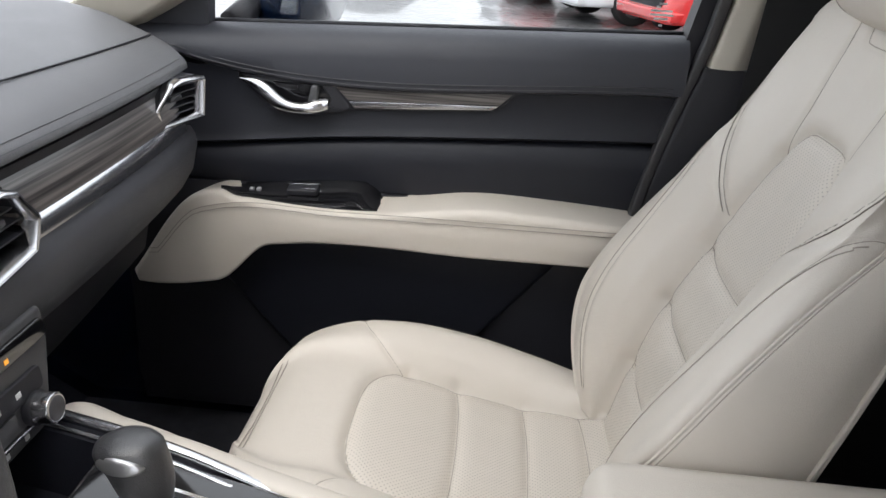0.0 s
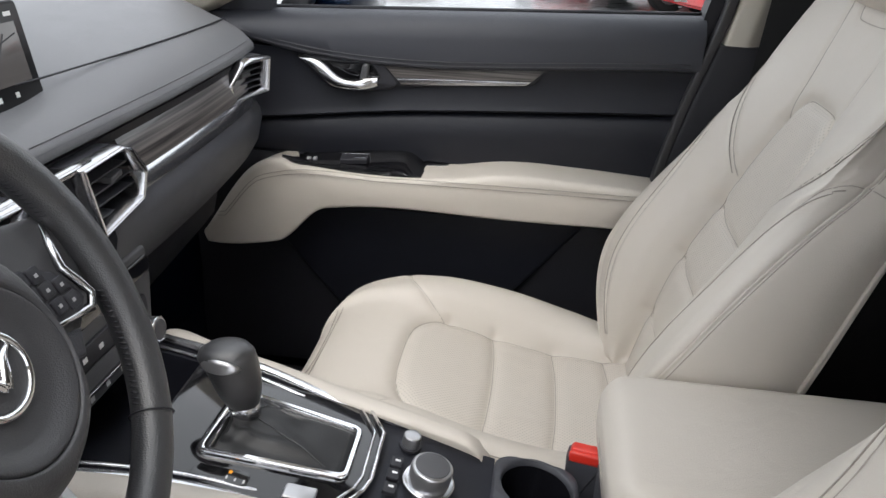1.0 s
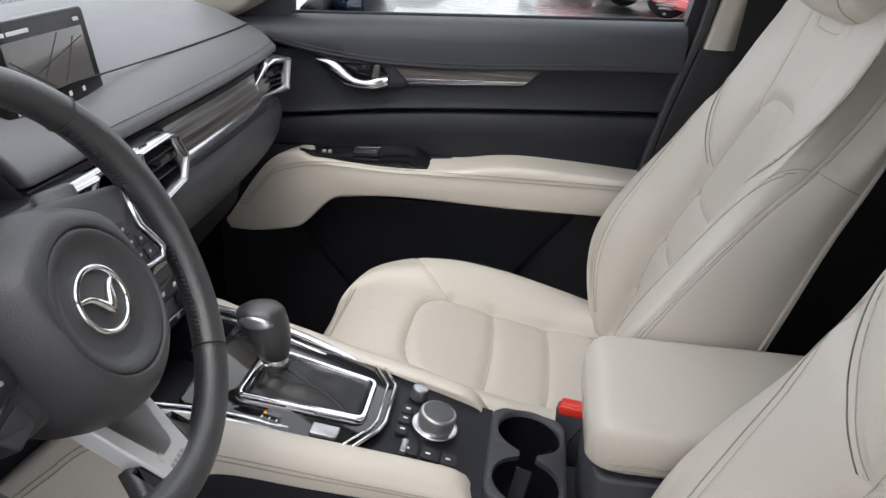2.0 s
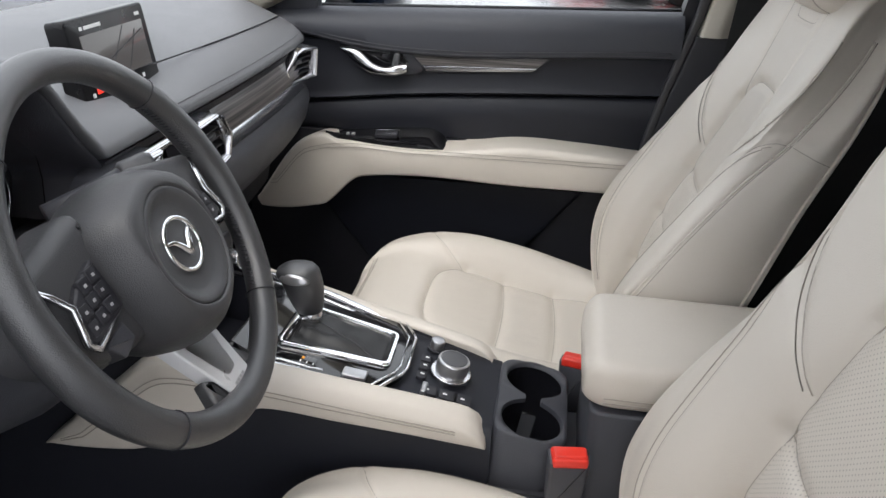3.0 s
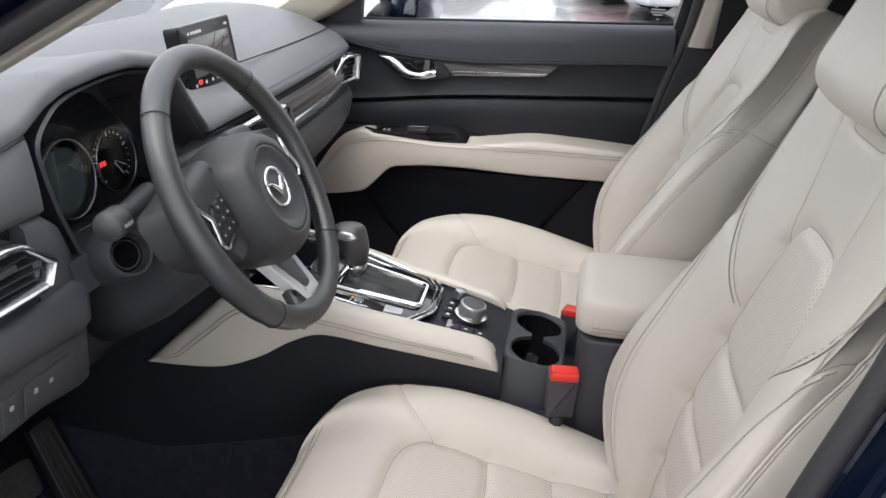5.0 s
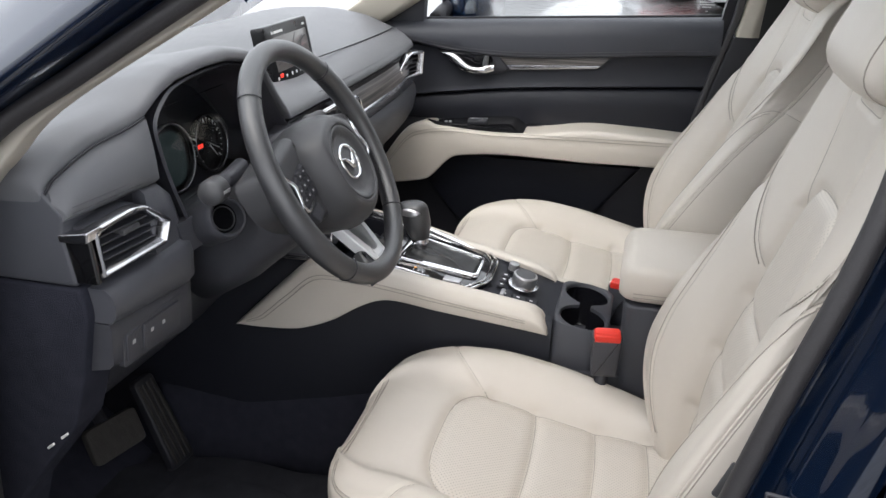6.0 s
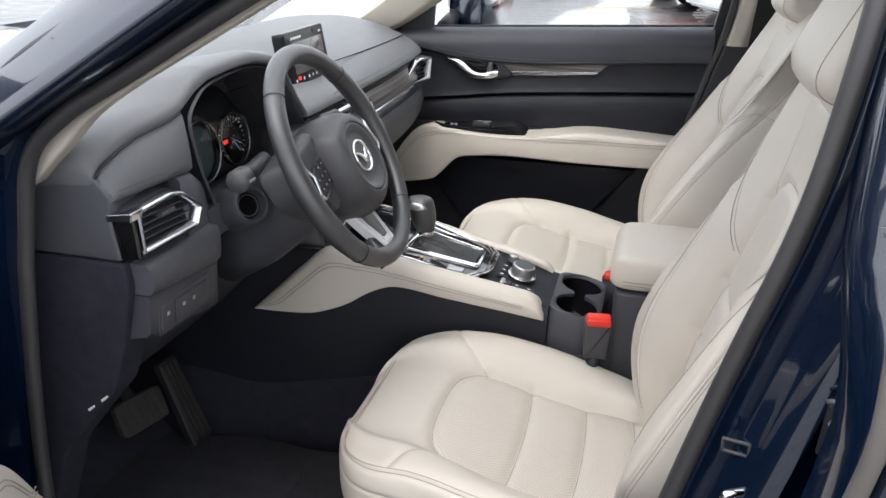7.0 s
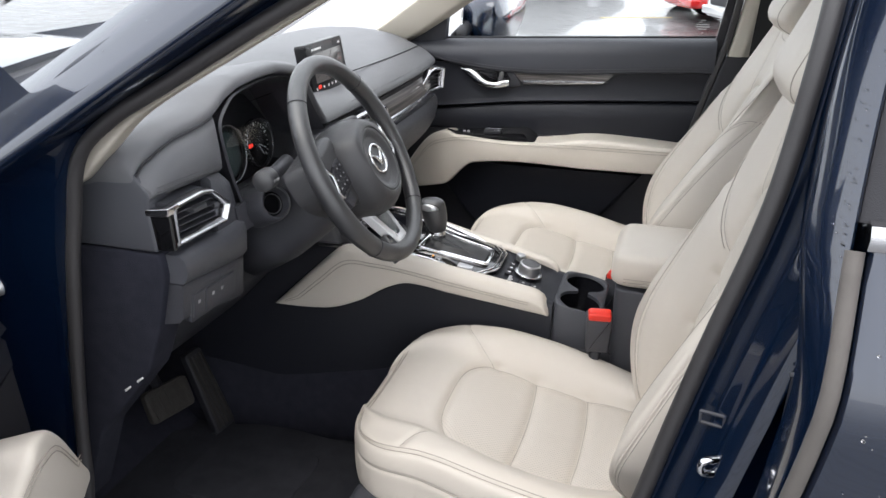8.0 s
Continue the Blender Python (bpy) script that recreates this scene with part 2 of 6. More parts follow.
def cover(root, place, ctrl, along, top, seams, lift, panel, parts):
    """A padded leather cover: half sections ctrl(a) along `along`, set out by place(a, v, h). u counts a section's control points, positive on
    one side and negative on the other, up to `top` on the face. Seams are lines in (a, u) that pull the leather in; lift(a, u) raises or
    sinks regions; panel(a, u) tells the centre panel from the bolsters. Returns at(line, rise): points of the finished surface."""
    per = 13
    along = np.asarray(along, float)
    rows = []
    for a in along:
        c = np.array(ctrl(a), float)
        h = spline(c, per * (len(c) - 1) + 1)
        rows.append(np.vstack([h, h[-2:0:-1] * [-1, 1]]))
    r = np.array(rows)
    nu, nv = r.shape[:2]
    kmax = len(c) - 1
    ucol = np.r_[np.arange(per * kmax + 1), -np.arange(per * kmax - 1, 0, -1)] / per
    order = np.argsort(ucol)
    A, U = np.repeat(along[:, None], nv, 1), np.repeat(ucol[None], nu, 0)
    pts = place(A, r[:, :, 0], r[:, :, 1])

    def sample(field, line):
        al, ul = np.array(line, float).T
        fi = np.interp(al, along, np.arange(nu))
        fj = np.interp(ul, ucol[order], np.arange(nv))
        i, j = np.minimum(fi.astype(int), nu - 2), np.minimum(fj.astype(int), nv - 2)
        p, q = (fi - i)[:, None], (fj - j)[:, None]
        f = field[:, order]
        return f[i, j] * (1 - p) * (1 - q) + f[i + 1, j] * p * (1 - q) + f[i, j + 1] * (1 - p) * q + f[i + 1, j + 1] * p * q

    nrm = np.cross((np.roll(pts, -1, 1) - np.roll(pts, 1, 1)) / 2, np.gradient(pts, axis=0))
    nrm /= np.linalg.norm(nrm, axis=2)[:, :, None] + 1e-12
    if np.sum(nrm[nu // 2, 0] * (pts[nu // 2, 0] - pts.mean(axis=(0, 1)))) < 0:
        nrm = -nrm
    face = np.abs(U) <= top + 1.5
    fp = pts[face]
    disp = np.zeros(len(fp))
    for line, dep, wid in seams:
        q = sample(pts, line)
        best = np.full(len(fp), 9.0)
        for a, b in zip(q[:-1], q[1:]):
            e = b - a
            t = np.clip((fp - a) @ e / (e @ e + 1e-12), 0, 1)
            best = np.minimum(best, np.linalg.norm(fp - a - t[:, None] * e, axis=1))
        disp -= dep * (0.6 * np.exp(-((best / wid) ** 2)) + 0.4 * np.exp(-((best / (wid * 0.38)) ** 2)))
    pts = pts.copy()
    pts[face] += nrm[face] * (np.maximum(disp, -0.014) + lift(A[face], U[face]))[:, None]
    faces = np.array(grid(nu, nv, False, True))
    au = np.abs(U).reshape(-1)[faces].max(1)
    ins = panel(A.reshape(-1)[faces].mean(1), U.reshape(-1)[faces].mean(1)) & (au < 3)
    flat = pts.reshape(-1, 3)
    uv = np.stack([A.reshape(-1), r[:, :, 0].reshape(-1)], 1)
    for k, ((nm, m, lab), sel) in enumerate(zip(parts, (ins, ~ins))):
        fs = faces[sel]
        caps = [np.arange(nv), np.arange((nu - 1) * nv, nu * nv)] if k else []
        ids = np.unique(np.concatenate([fs.ravel(), *caps]))
        back = np.zeros(len(flat), int)
        back[ids] = np.arange(len(ids))
        obj(nm, flat[ids], [tuple(back[q]) for q in fs] + [tuple(back[c]) for c in caps], m, root, lab, uv=uv[ids])
    return lambda line, rise: sample(pts, line) + sample(nrm, line) * rise


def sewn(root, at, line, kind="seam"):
    """A seam cord, darkened for the shade in its crease, or a row of stitches, along a line in (a, u)."""
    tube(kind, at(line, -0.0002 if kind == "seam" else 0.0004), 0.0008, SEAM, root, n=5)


def smooth(line, n):
    return [tuple(q) for q in spline(line, n)]


def car_seat(base, back, recline, label, wide=1.0):
    bx, by, bz = base
    root = thing("car_seat", (bx, by, 0.36), label, "car seat", "front seats")
    both = lambda line: [[(a, sg * u) for a, u in line] for sg in (1, -1)]
    # cushion: a runs to the rear
    xs = np.r_[-0.307 + 0.072 * (1 - np.cos(np.linspace(0.02, 1, 40) * math.pi / 2)), np.linspace(-0.231, 0.25, 110)]
    zc = lambda x: curve(x, [-0.34, -0.24, -0.18, -0.12, -0.015, 0.09, 0.18, 0.26], [0.676, 0.688, 0.687, 0.671, 0.638, 0.622, 0.629, 0.646])
    bol = lambda x: curve(x, [-0.34, -0.2, -0.11, 0, 0.1, 0.2, 0.26], [0.004, 0.014, 0.038, 0.052, 0.042, 0.014, 0.002])
    wid_ = lambda x: curve(x, [-0.34, -0.15, -0.05, 0.1, 0.2, 0.26], [0.2, 0.2345, 0.246, 0.238, 0.21, 0.17])
    hp = lambda x: curve(x, [-0.3, -0.125, -0.014, 0.086, 0.168, 0.26], [0.122, 0.129, 0.138, 0.136, 0.122, 0.112])

    def wid(x):
        return float(wid_(x)) if x > -0.15 else 0.2345 * max(1 - ((-0.15 - x) / 0.16) ** 2.6, 0.0) ** (1 / 2.6)

    def ctrl(x):
        z, b, w = float(zc(x)), float(bol(x)), wid(x)
        p = min(float(hp(x)), 0.56 * w)
        low = 0.582
        c = [(0, z - 0.003), (0.55 * p, z - 0.002), (p, z), (p + 0.3 * (w - p), z + 0.009 + 0.5 * b), (p + 0.6 * (w - p), z + b), (p + 0.82 * (w - p), z + b - 0.004), (p + 0.96 * (w - p), z + b - 0.021),
             (w, z + b * 0.6 - 0.05), (0.99 * w, low + 0.014), (0.9 * w, low), (0.4 * w, low), (0, low)]
        if x < -0.235:
            q = (-0.235 - x) / 0.072
            s = max(1 - q**3, 0.0) ** (1 / 3)
            c = [(v, 0.628 + (h - 0.628) * max(s, 0.03)) for v, h in c]
        return c

    place = lambda a, v, h: np.stack([bx + a, by + v, bz + h], -1)
    edge = lambda u: -0.156 + 0.06 * (1 - np.sqrt(np.clip(1 - np.abs(u / 2) ** 3, 0, 1)))
    front = [(float(edge(2 * t)), 2 * t) for t in np.sin(np.linspace(-1, 1, 61) * math.pi / 2)]
    side = both([(x, 2.0) for x in np.linspace(-0.096, 0.235, 34)])
    cross = [[(x0 + 0.008 * math.cos(t * 1.5), 2 * t) for t in np.linspace(-1, 1, 25)] for x0 in (-0.021, 0.079, 0.162)]
    corner = both(smooth([(-0.104, 2.0), (-0.122, 2.25), (-0.148, 2.9), (-0.170, 3.8), (-0.182, 4.9)], 18))
    half = [(x, 5.35) for x in np.linspace(0.22, -0.262, 40)] + [(-0.276, 5.1), (-0.284, 4.2), (-0.286, 2.4), (-0.2865, 0.0)]
    rim = smooth(half + [(a, -u) for a, u in half[-2::-1]], 130)
    hem = smooth([(0.2, 6.75), (0.0, 6.72), (-0.15, 6.7), (-0.25, 6.7), (-0.29, 6.7)], 60)
    seams = [(front, 0.009, 0.011)] + [(c, 0.009, 0.011) for c in side] + [(c, 0.0085, 0.014) for c in cross]
    seams += [(c, 0.0035, 0.006) for c in corner] + [(rim, 0.0025, 0.005)] + [(c, 0.003, 0.004) for c in both(hem)]
    at = cover(root, place, ctrl, xs, 6, seams, lambda a, u: 0 * a, lambda a, u: (np.abs(u) < 2) & (a > edge(u)),
               (("cushion_centre", PERF, "perforated ivory leather centre panel"), ("cushion_cover", LEATHER, "")))
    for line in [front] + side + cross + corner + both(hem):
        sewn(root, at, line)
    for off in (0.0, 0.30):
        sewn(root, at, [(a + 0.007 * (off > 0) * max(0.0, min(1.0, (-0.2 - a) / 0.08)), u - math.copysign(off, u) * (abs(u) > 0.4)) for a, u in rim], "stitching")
    # backrest: a runs up the back, h forward
    T = radians(recline)
    D, N = np.array([math.sin(T), 0, math.cos(T)]), np.array([-math.cos(T), 0, math.sin(T)])
    P0 = np.array(back)
    L = 0.70
    K = [0, 0.1, 0.2, 0.3, 0.4, 0.5, 0.6, 0.7]
    bow = lambda s: curve(s, K, [-0.027, -0.008, 0.0075, 0.010, 0.0157, 0.020, 0.0287, 0.04])
    bm_ = lambda s: curve(s, K, [0.146, 0.165, 0.1795, 0.1857, 0.191, 0.201, 0.206, 0.176]) + wide * curve(s, K, [0, 0, 0, 0.002, 0.006, 0.008, 0.006, 0.004])
    bb = lambda s: curve(s, K, [0.083, 0.0735, 0.0665, 0.055, 0.037, 0.021, 0.004, -0.006]) + wide * curve(s, K, [0, 0, 0, 0.002, 0.005, 0.006, 0.006, 0.004])
    bw = lambda s: curve(s, K, [0.212, 0.233, 0.25, 0.2366, 0.213, 0.192, 0.168, 0.135]) + wide * curve(s, K, [0, 0, 0, 0.007, 0.018, 0.021, 0.018, 0.012])
    bh = lambda s: curve(s, K, [0.098, 0.080, 0.062, 0.046, 0.018, -0.018, -0.044, -0.056])
    bt = lambda s: curve(s, [0, 0.2, 0.4, 0.6, 0.7], [0.143, 0.101, 0.088, 0.098, 0.098])
    pw = lambda s: curve(s, [0, 0.15, 0.25, 0.35, 0.48, 0.56, 0.7], [0.096, 0.102, 0.103, 0.096, 0.076, 0.08, 0.088])

    def ctrl2(s):
        k = math.sin(min(1.0, (s + 0.03) / 0.19) * math.pi / 2)
        c0, p = float(bow(s)), float(pw(s))
        m = p + (float(bm_(s)) - p) * k
        w = m + (float(bw(s)) - float(bm_(s))) * k
        b, hw, t = float(bb(s)) * k, float(bh(s)) * k, float(bt(s))
        c = [(0, c0 - 0.005), (p * 0.55, c0 - 0.003), (p, c0), (p + 0.42 * (m - p), c0 + 0.62 * b), (m, c0 + b), ((m + w) / 2 + 0.005, c0 + (b + hw) / 2 + 0.006), (w, c0 + hw),
             (w + 0.006, c0 + 0.5 * (hw - t)), (w - 0.010, c0 - t + 0.012), (w - 0.03, c0 - t), (0.06, c0 - t - 0.006), (0, c0 - t - 0.006)]
        if s > L - 0.07:
            q = (s - L + 0.07) / 0.07
            f = max((1 - q**2.4), 0.0) ** (1 / 2.4)
            c = [(v * (1 - 0.2 * q**3), -0.035 + (h + 0.035) * max(f, 0.04)) for v, h in c]
        return c

    def place2(a, v, h):
        q = P0 + a[..., None] * D + h[..., None] * N
        q[..., 1] += v
        return q

    ss = np.r_[np.linspace(0, L - 0.07, 136), L - 0.07 + 0.07 * np.sin(np.linspace(0.06, 0.99, 26) * math.pi / 2)]
    crown = lambda u: 0.512 - 0.045 * np.abs(np.clip(u / 2, -1, 1)) ** 5
    topc = [(float(crown(2 * t)), 2 * t) for t in np.linspace(-1, 1, 41)]
    pl = both([(s, 2.0) for s in np.linspace(0.02, 0.467, 44)])
    crs = [[(s0 - 0.012 + 0.012 * t * t, 2 * t) for t in np.linspace(-1, 1, 25)] for s0 in (0.112, 0.221, 0.320)]
    upper = both(smooth([(0.472, 2.0), (0.53, 1.95), (0.6, 2.0), (0.66, 2.05)], 20))
    pipe = both([(s, 6.0) for s in np.linspace(0.02, 0.64, 70)])
    wing = both(smooth([(0.476, 6), (0.471, 5.5), (0.458, 4.9), (0.435, 4.4), (0.40, 4.1), (0.36, 4.0), (0.3, 4.0), (0.2, 4), (0.1, 4), (0.03, 4)], 70))
    ridge = both(smooth([(0.368, 2.12), (0.40, 2.8), (0.435, 3.35), (0.49, 3.8), (0.56, 4.0), (0.62, 4.05)], 36))
    yoke = smooth([(0.672, -1.25), (0.65, -1.22), (0.63, -1.12), (0.622, -0.8), (0.622, 0.8), (0.63, 1.12), (0.65, 1.22), (0.672, 1.25)], 40)
    cut = both([(0.478, u) for u in np.linspace(6.05, 8.0, 14)])
    seams2 = [(topc, 0.009, 0.010)] + [(c, 0.009, 0.011) for c in pl] + [(c, 0.0095, 0.013) for c in crs] + [(c, 0.003, 0.005) for c in upper + [yoke] + cut]
    seams2 += [(c, 0.0035, 0.005) for c in wing] + [(c, 0.005, 0.008) for c in ridge] + [(c, 0.003, 0.004) for c in pipe]

    def lift2(a, u):
        w_ = np.interp(np.abs(u), [2.2, 3, 4, 5, 6, 6.5], [0.37, 0.40, 0.43, 0.456, 0.477, 0.478])
        k = np.clip((a - w_) / 0.03, 0, 1)
        r_ = np.interp(a, [0.36, 0.44, 0.49, 0.62], [2.2, 3.4, 3.8, 4.0])
        return -0.006 * k * k * (3 - 2 * k) * np.clip((np.abs(u) - r_) / 0.3, 0, 1) * np.clip((7.2 - np.abs(u)) / 0.7, 0, 1) * np.clip((0.66 - a) / 0.1, 0, 1)

    at2 = cover(root, place2, ctrl2, ss, 6, seams2, lift2, lambda a, u: (np.abs(u) < 2) & (a < crown(u)),
                (("backrest_centre", PERF, "perforated ivory leather centre panel"), ("backrest_cover", LEATHER, "")))
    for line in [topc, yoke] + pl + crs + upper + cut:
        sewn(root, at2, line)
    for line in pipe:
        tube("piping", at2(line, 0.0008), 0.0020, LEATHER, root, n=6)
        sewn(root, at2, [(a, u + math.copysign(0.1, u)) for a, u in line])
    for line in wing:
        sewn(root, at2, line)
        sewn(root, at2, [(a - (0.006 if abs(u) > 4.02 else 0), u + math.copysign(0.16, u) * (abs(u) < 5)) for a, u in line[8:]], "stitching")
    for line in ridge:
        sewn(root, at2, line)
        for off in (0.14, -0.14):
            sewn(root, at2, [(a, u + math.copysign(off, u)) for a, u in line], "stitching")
    for line in both([(s, 8.0) for s in np.linspace(0.05, 0.62, 44)]):
        tube("back_piping", at2(line, 0.002), 0.003, LEATHER, root, n=6)
    # headrest
    hc = P0 + D * 0.735 + N * 0.030
    o = rounded([(-0.060, -0.10), (0.048, -0.095), (0.044, 0.165), (-0.03, 0.18)], 0.05, 8)
    hs = []
    for q in np.sin(np.linspace(-1, 1, 40) * math.pi / 2):
        k = max(1 - abs(q) ** 3.0, 0.0005) ** (1 / 3.0)
        hs.append([hc + D * (z * (0.74 + 0.26 * k)) + N * (-x * (0.5 + 0.5 * k) + 0.004 * (1 - q * q)) + np.array([0, q * 0.124, 0]) for x, z in o])
    loft("headrest", hs, LEATHER, root)
    for i in (8, 31):
        tube("headrest_seam", [hs[i][j] for j in range(len(o))], 0.0011, SEAM, root, n=5, closed=True)
    # shields, pan and feet under the cushion
    o = rounded([(bx - 0.27, 0.44), (bx + 0.22, 0.44), (bx + 0.27, 0.62), (bx + 0.2, 0.60), (bx - 0.27, 0.596)], 0.02)
    for sg in (1, -1):
        plate("side_shield", o, axes((0, by + sg * 0.215, bz), (1, 0, 0), (0, 0, 1)), -0.02, 0.025, 0.008, PLAST, root, "dark grey plastic seat shield")
    o = [(bx - 0.24, by - 0.19), (bx + 0.2, by - 0.19), (bx + 0.2, by + 0.19), (bx - 0.24, by + 0.19)]
    plate("seat_pan", o, Matrix.Translation((0, 0, bz)), 0.42, 0.575, 0.01, BLACK, root)
    for dx in (-0.2, 0.16):
        for dy in (-0.17, 0.17):
            plate("rail_foot", [(bx + dx - 0.03, by + dy - 0.02), (bx + dx + 0.03, by + dy - 0.02), (bx + dx + 0.03, by + dy + 0.02), (bx + dx - 0.03, by + dy + 0.02)],
                  Matrix.Translation((0, 0, 0)), 0.355, 0.43 + bz, 0.005, BLACK, root)
    return root, at2


passenger_seat, _ = car_seat((0.0, 0.360, 0.0), (0.168, 0.376, 0.628), 25.35, "ivory leather passenger seat with perforated centre panels")
driver_seat, seat_at = car_seat((0.0227, -0.338, -0.040), (0.205, -0.362, 0.587), 17.8, "ivory leather driver seat with perforated panels behind wheel", wide=0.0)
for j in range(2):
    obx = axes((-0.235 + 0.055 * j, -0.338 - 0.242, 0.535), (1, 0, 0), (0, 0, 1))
    plate("seat_switch", rounded([(-0.02, -0.007), (0.022, -0.007), (0.022, 0.008), (-0.02, 0.008)], 0.004), obx, -0.004, 0.008, 0.003, GREYM, driver_seat, "grey power seat switch")
t0, t1, t2 = (Vector(q) for q in seat_at([(0.235, -6.45), (0.285, -6.45), (0.26, -6.75)], 0.0))
tag_m = axes((t0 + t1) / 2, t1 - t0, t0 - t2)
plate("airbag_tag", rounded([(-0.022, -0.008), (0.022, -0.008), (0.022, 0.008), (-0.022, 0.008)], 0.003), tag_m, -0.002, 0.002, 0.0008, GREYM, driver_seat, "small grey fabric tag")

# ---- passenger door ----
XZ = axes((0, 0, 0), (1, 0, 0), (0, 0, 1))  # outline (x, z); out of the plane is -y


def door_face(outline, y_back, y_front, bevel, name, material, parent, label="", **k):
    return plate(name, outline, XZ, -y_back, -y_front, bevel, material, parent, label, **k)


pdoor = tagged(new("door_1"), "closed passenger door with charcoal and ivory trim", "car door", kind="structure")
belt = lambda x: 1.1245 + 0.0285 * (x + 0.5) / 0.78
midz = lambda x: curve(x, [-0.75, -0.49, -0.263, 0.023, 0.258, 0.4], [0.905, 0.926, 0.951, 0.97, 0.982, 0.988])
xs = np.linspace(-0.66, 0.288, 60)


def strip(name, sect, material, label="", xs=xs, parent=None):
    """A piece of door trim: sections sect(x) of (y, z) points along x."""
    return loft(name, [[(x, y, z) for y, z in sect(x)] for x in xs], material, parent or pdoor, label, sharp=50)


def up(x):
    b = float(belt(x))
    f = float(curve(x, [-0.66, -0.56, -0.47, 0.3], [0.045, 0.02, 0, 0]))
    lo = 1.063 + f
    return [(0.80, b - 0.01), (0.782, b), (0.765, b + 0.002), (0.742, b - 0.006), (0.728, b - 0.022), (0.722, b - 0.042), (0.726, lo + 0.004), (0.732, lo), (0.80, lo)]


strip("upper_pad", up, DOORU, "charcoal soft upper door pad")
strip("middle_panel", lambda x: [(0.80, 1.062), (0.738, 1.062), (0.742, 1.04), (0.744, midz(x) + 0.02), (0.737, midz(x) + 0.006), (0.745, midz(x)), (0.80, midz(x))], DOORP)
strip("lower_insert", lambda x: [(0.80, midz(x) - 0.004), (0.75, midz(x) - 0.004), (0.742, midz(x) - 0.012), (0.74, midz(x) - 0.05), (0.748, 0.86), (0.80, 0.86)], DOORP)
strip("lower_panel", lambda x: [(0.80, 0.858), (0.742, 0.858), (0.738, 0.76), (0.745, 0.6), (0.735, 0.46), (0.75, 0.38), (0.80, 0.38)], BLACK)
for off in (0.004, 0.011):
    tube("stitching", [(x, 0.7238, 1.063 + float(curve(x, [-0.66, -0.56, -0.47, 0.3], [0.045, 0.02, 0, 0])) + off + 0.004) for x in np.linspace(-0.6, 0.27, 40)], 0.0008, GREYM, pdoor, n=5)
# armrest
arm_top = lambda x: curve(x, [-0.62, -0.49, -0.455, -0.443, -0.425, -0.395, -0.105, -0.06, -0.03, 0.1, 0.245], [0.695, 0.862, 0.873, 0.873, 0.864, 0.86, 0.862, 0.87, 0.873, 0.871, 0.862])
arm_low = lambda x: curve(x, [-0.62, -0.60, -0.48, -0.455, -0.37, -0.34, 0.0, 0.245], [0.692, 0.689, 0.699, 0.705, 0.778, 0.783, 0.787, 0.789])


def arm_section(x, q=1.0):
    a_, b_ = float(arm_low(x)), float(arm_top(x))
    b_ = max(b_, a_ + 0.012)
    yf = 0.655 + 0.03 * (1 - q)
    h_ = b_ - a_
    back = float(np.interp(x, [-0.56, -0.5, -0.43, -0.38], [0.0, 0.014, 0.014, -0.001]))
    return rounded([(0.752, a_), (yf + 0.004, a_), (yf - 0.001, a_ + 0.5 * h_), (yf + 0.003, b_), (0.752, b_ - back)], [0.001, min(0.008, 0.3 * h_), 0.02, min(0.014, 0.35 * h_), 0.001], 6)


ax_ = np.r_[-0.618, -0.612, np.linspace(-0.60, -0.50, 10), np.linspace(-0.49, -0.34, 26), np.linspace(-0.33, 0.225, 30), 0.236, 0.24]
strip("armrest", lambda x: arm_section(x, min(1, (x + 0.618) / 0.02 + 0.1, (0.24 - x) / 0.02 + 0.1)), LEATHER, "ivory leather door armrest", xs=ax_)
for dz in (0.0, 0.008):
    tube("stitching", [(x, 0.6545, float(curve(x, [-0.56, -0.49, -0.46, -0.24, 0.24], [0.75, 0.828, 0.838, 0.845, 0.849])) + dz) for x in np.linspace(-0.575, 0.235, 50)], 0.0008, SEAM, pdoor, n=5)
sw_back = lambda x: float(np.interp(x, [-0.482, -0.476, -0.455, -0.31, -0.235, -0.217, -0.2, -0.183], [0.850, 0.8515, 0.853, 0.872, 0.878, 0.877, 0.867, 0.851]))
strip("switch_panel", lambda x: [(0.75, 0.84), (0.671, 0.84), (0.671, float(arm_top(x)) + 0.0015), (0.674, float(arm_top(x)) + 0.003), (0.70, 0.5 * (float(arm_top(x)) + sw_back(x)) + 0.003), (0.728, sw_back(x)), (0.734, sw_back(x) + 0.0015), (0.75, sw_back(x) + 0.0015)],
      PIANO, "gloss black window switch panel", xs=np.r_[np.linspace(-0.446, -0.24, 22), np.linspace(-0.235, -0.183, 14)])
SWM = axes((-0.315, 0.700, 0.8715), (1, 0, 0.05), (0, 0.97, 0.17))
plate("window_switch", rounded([(-0.026, -0.011), (0.026, -0.011), (0.026, 0.012), (-0.026, 0.012)], 0.003), SWM, -0.006, 0.003, 0.002, BLACK, pdoor)
plate("switch_trim", [(-0.027, 0.012), (0.027, 0.012), (0.027, 0.0145), (-0.027, 0.0145)], SWM, -0.004, 0.0035, 0.0005, CHROME, pdoor)
plate("switch_trim", [(0.0, -0.004), (0.022, -0.004), (0.022, -0.001), (0.0, -0.001)], SWM, -0.004, 0.0035, 0.0005, CHROME, pdoor)
for u in (-0.092, -0.080):
    plate("switch_mark", [(u, -0.004), (u + 0.007, -0.004), (u + 0.007, 0.004), (u, 0.004)], SWM, -0.008, -0.0008, 0.0002, GREYW, pdoor, steps=1)
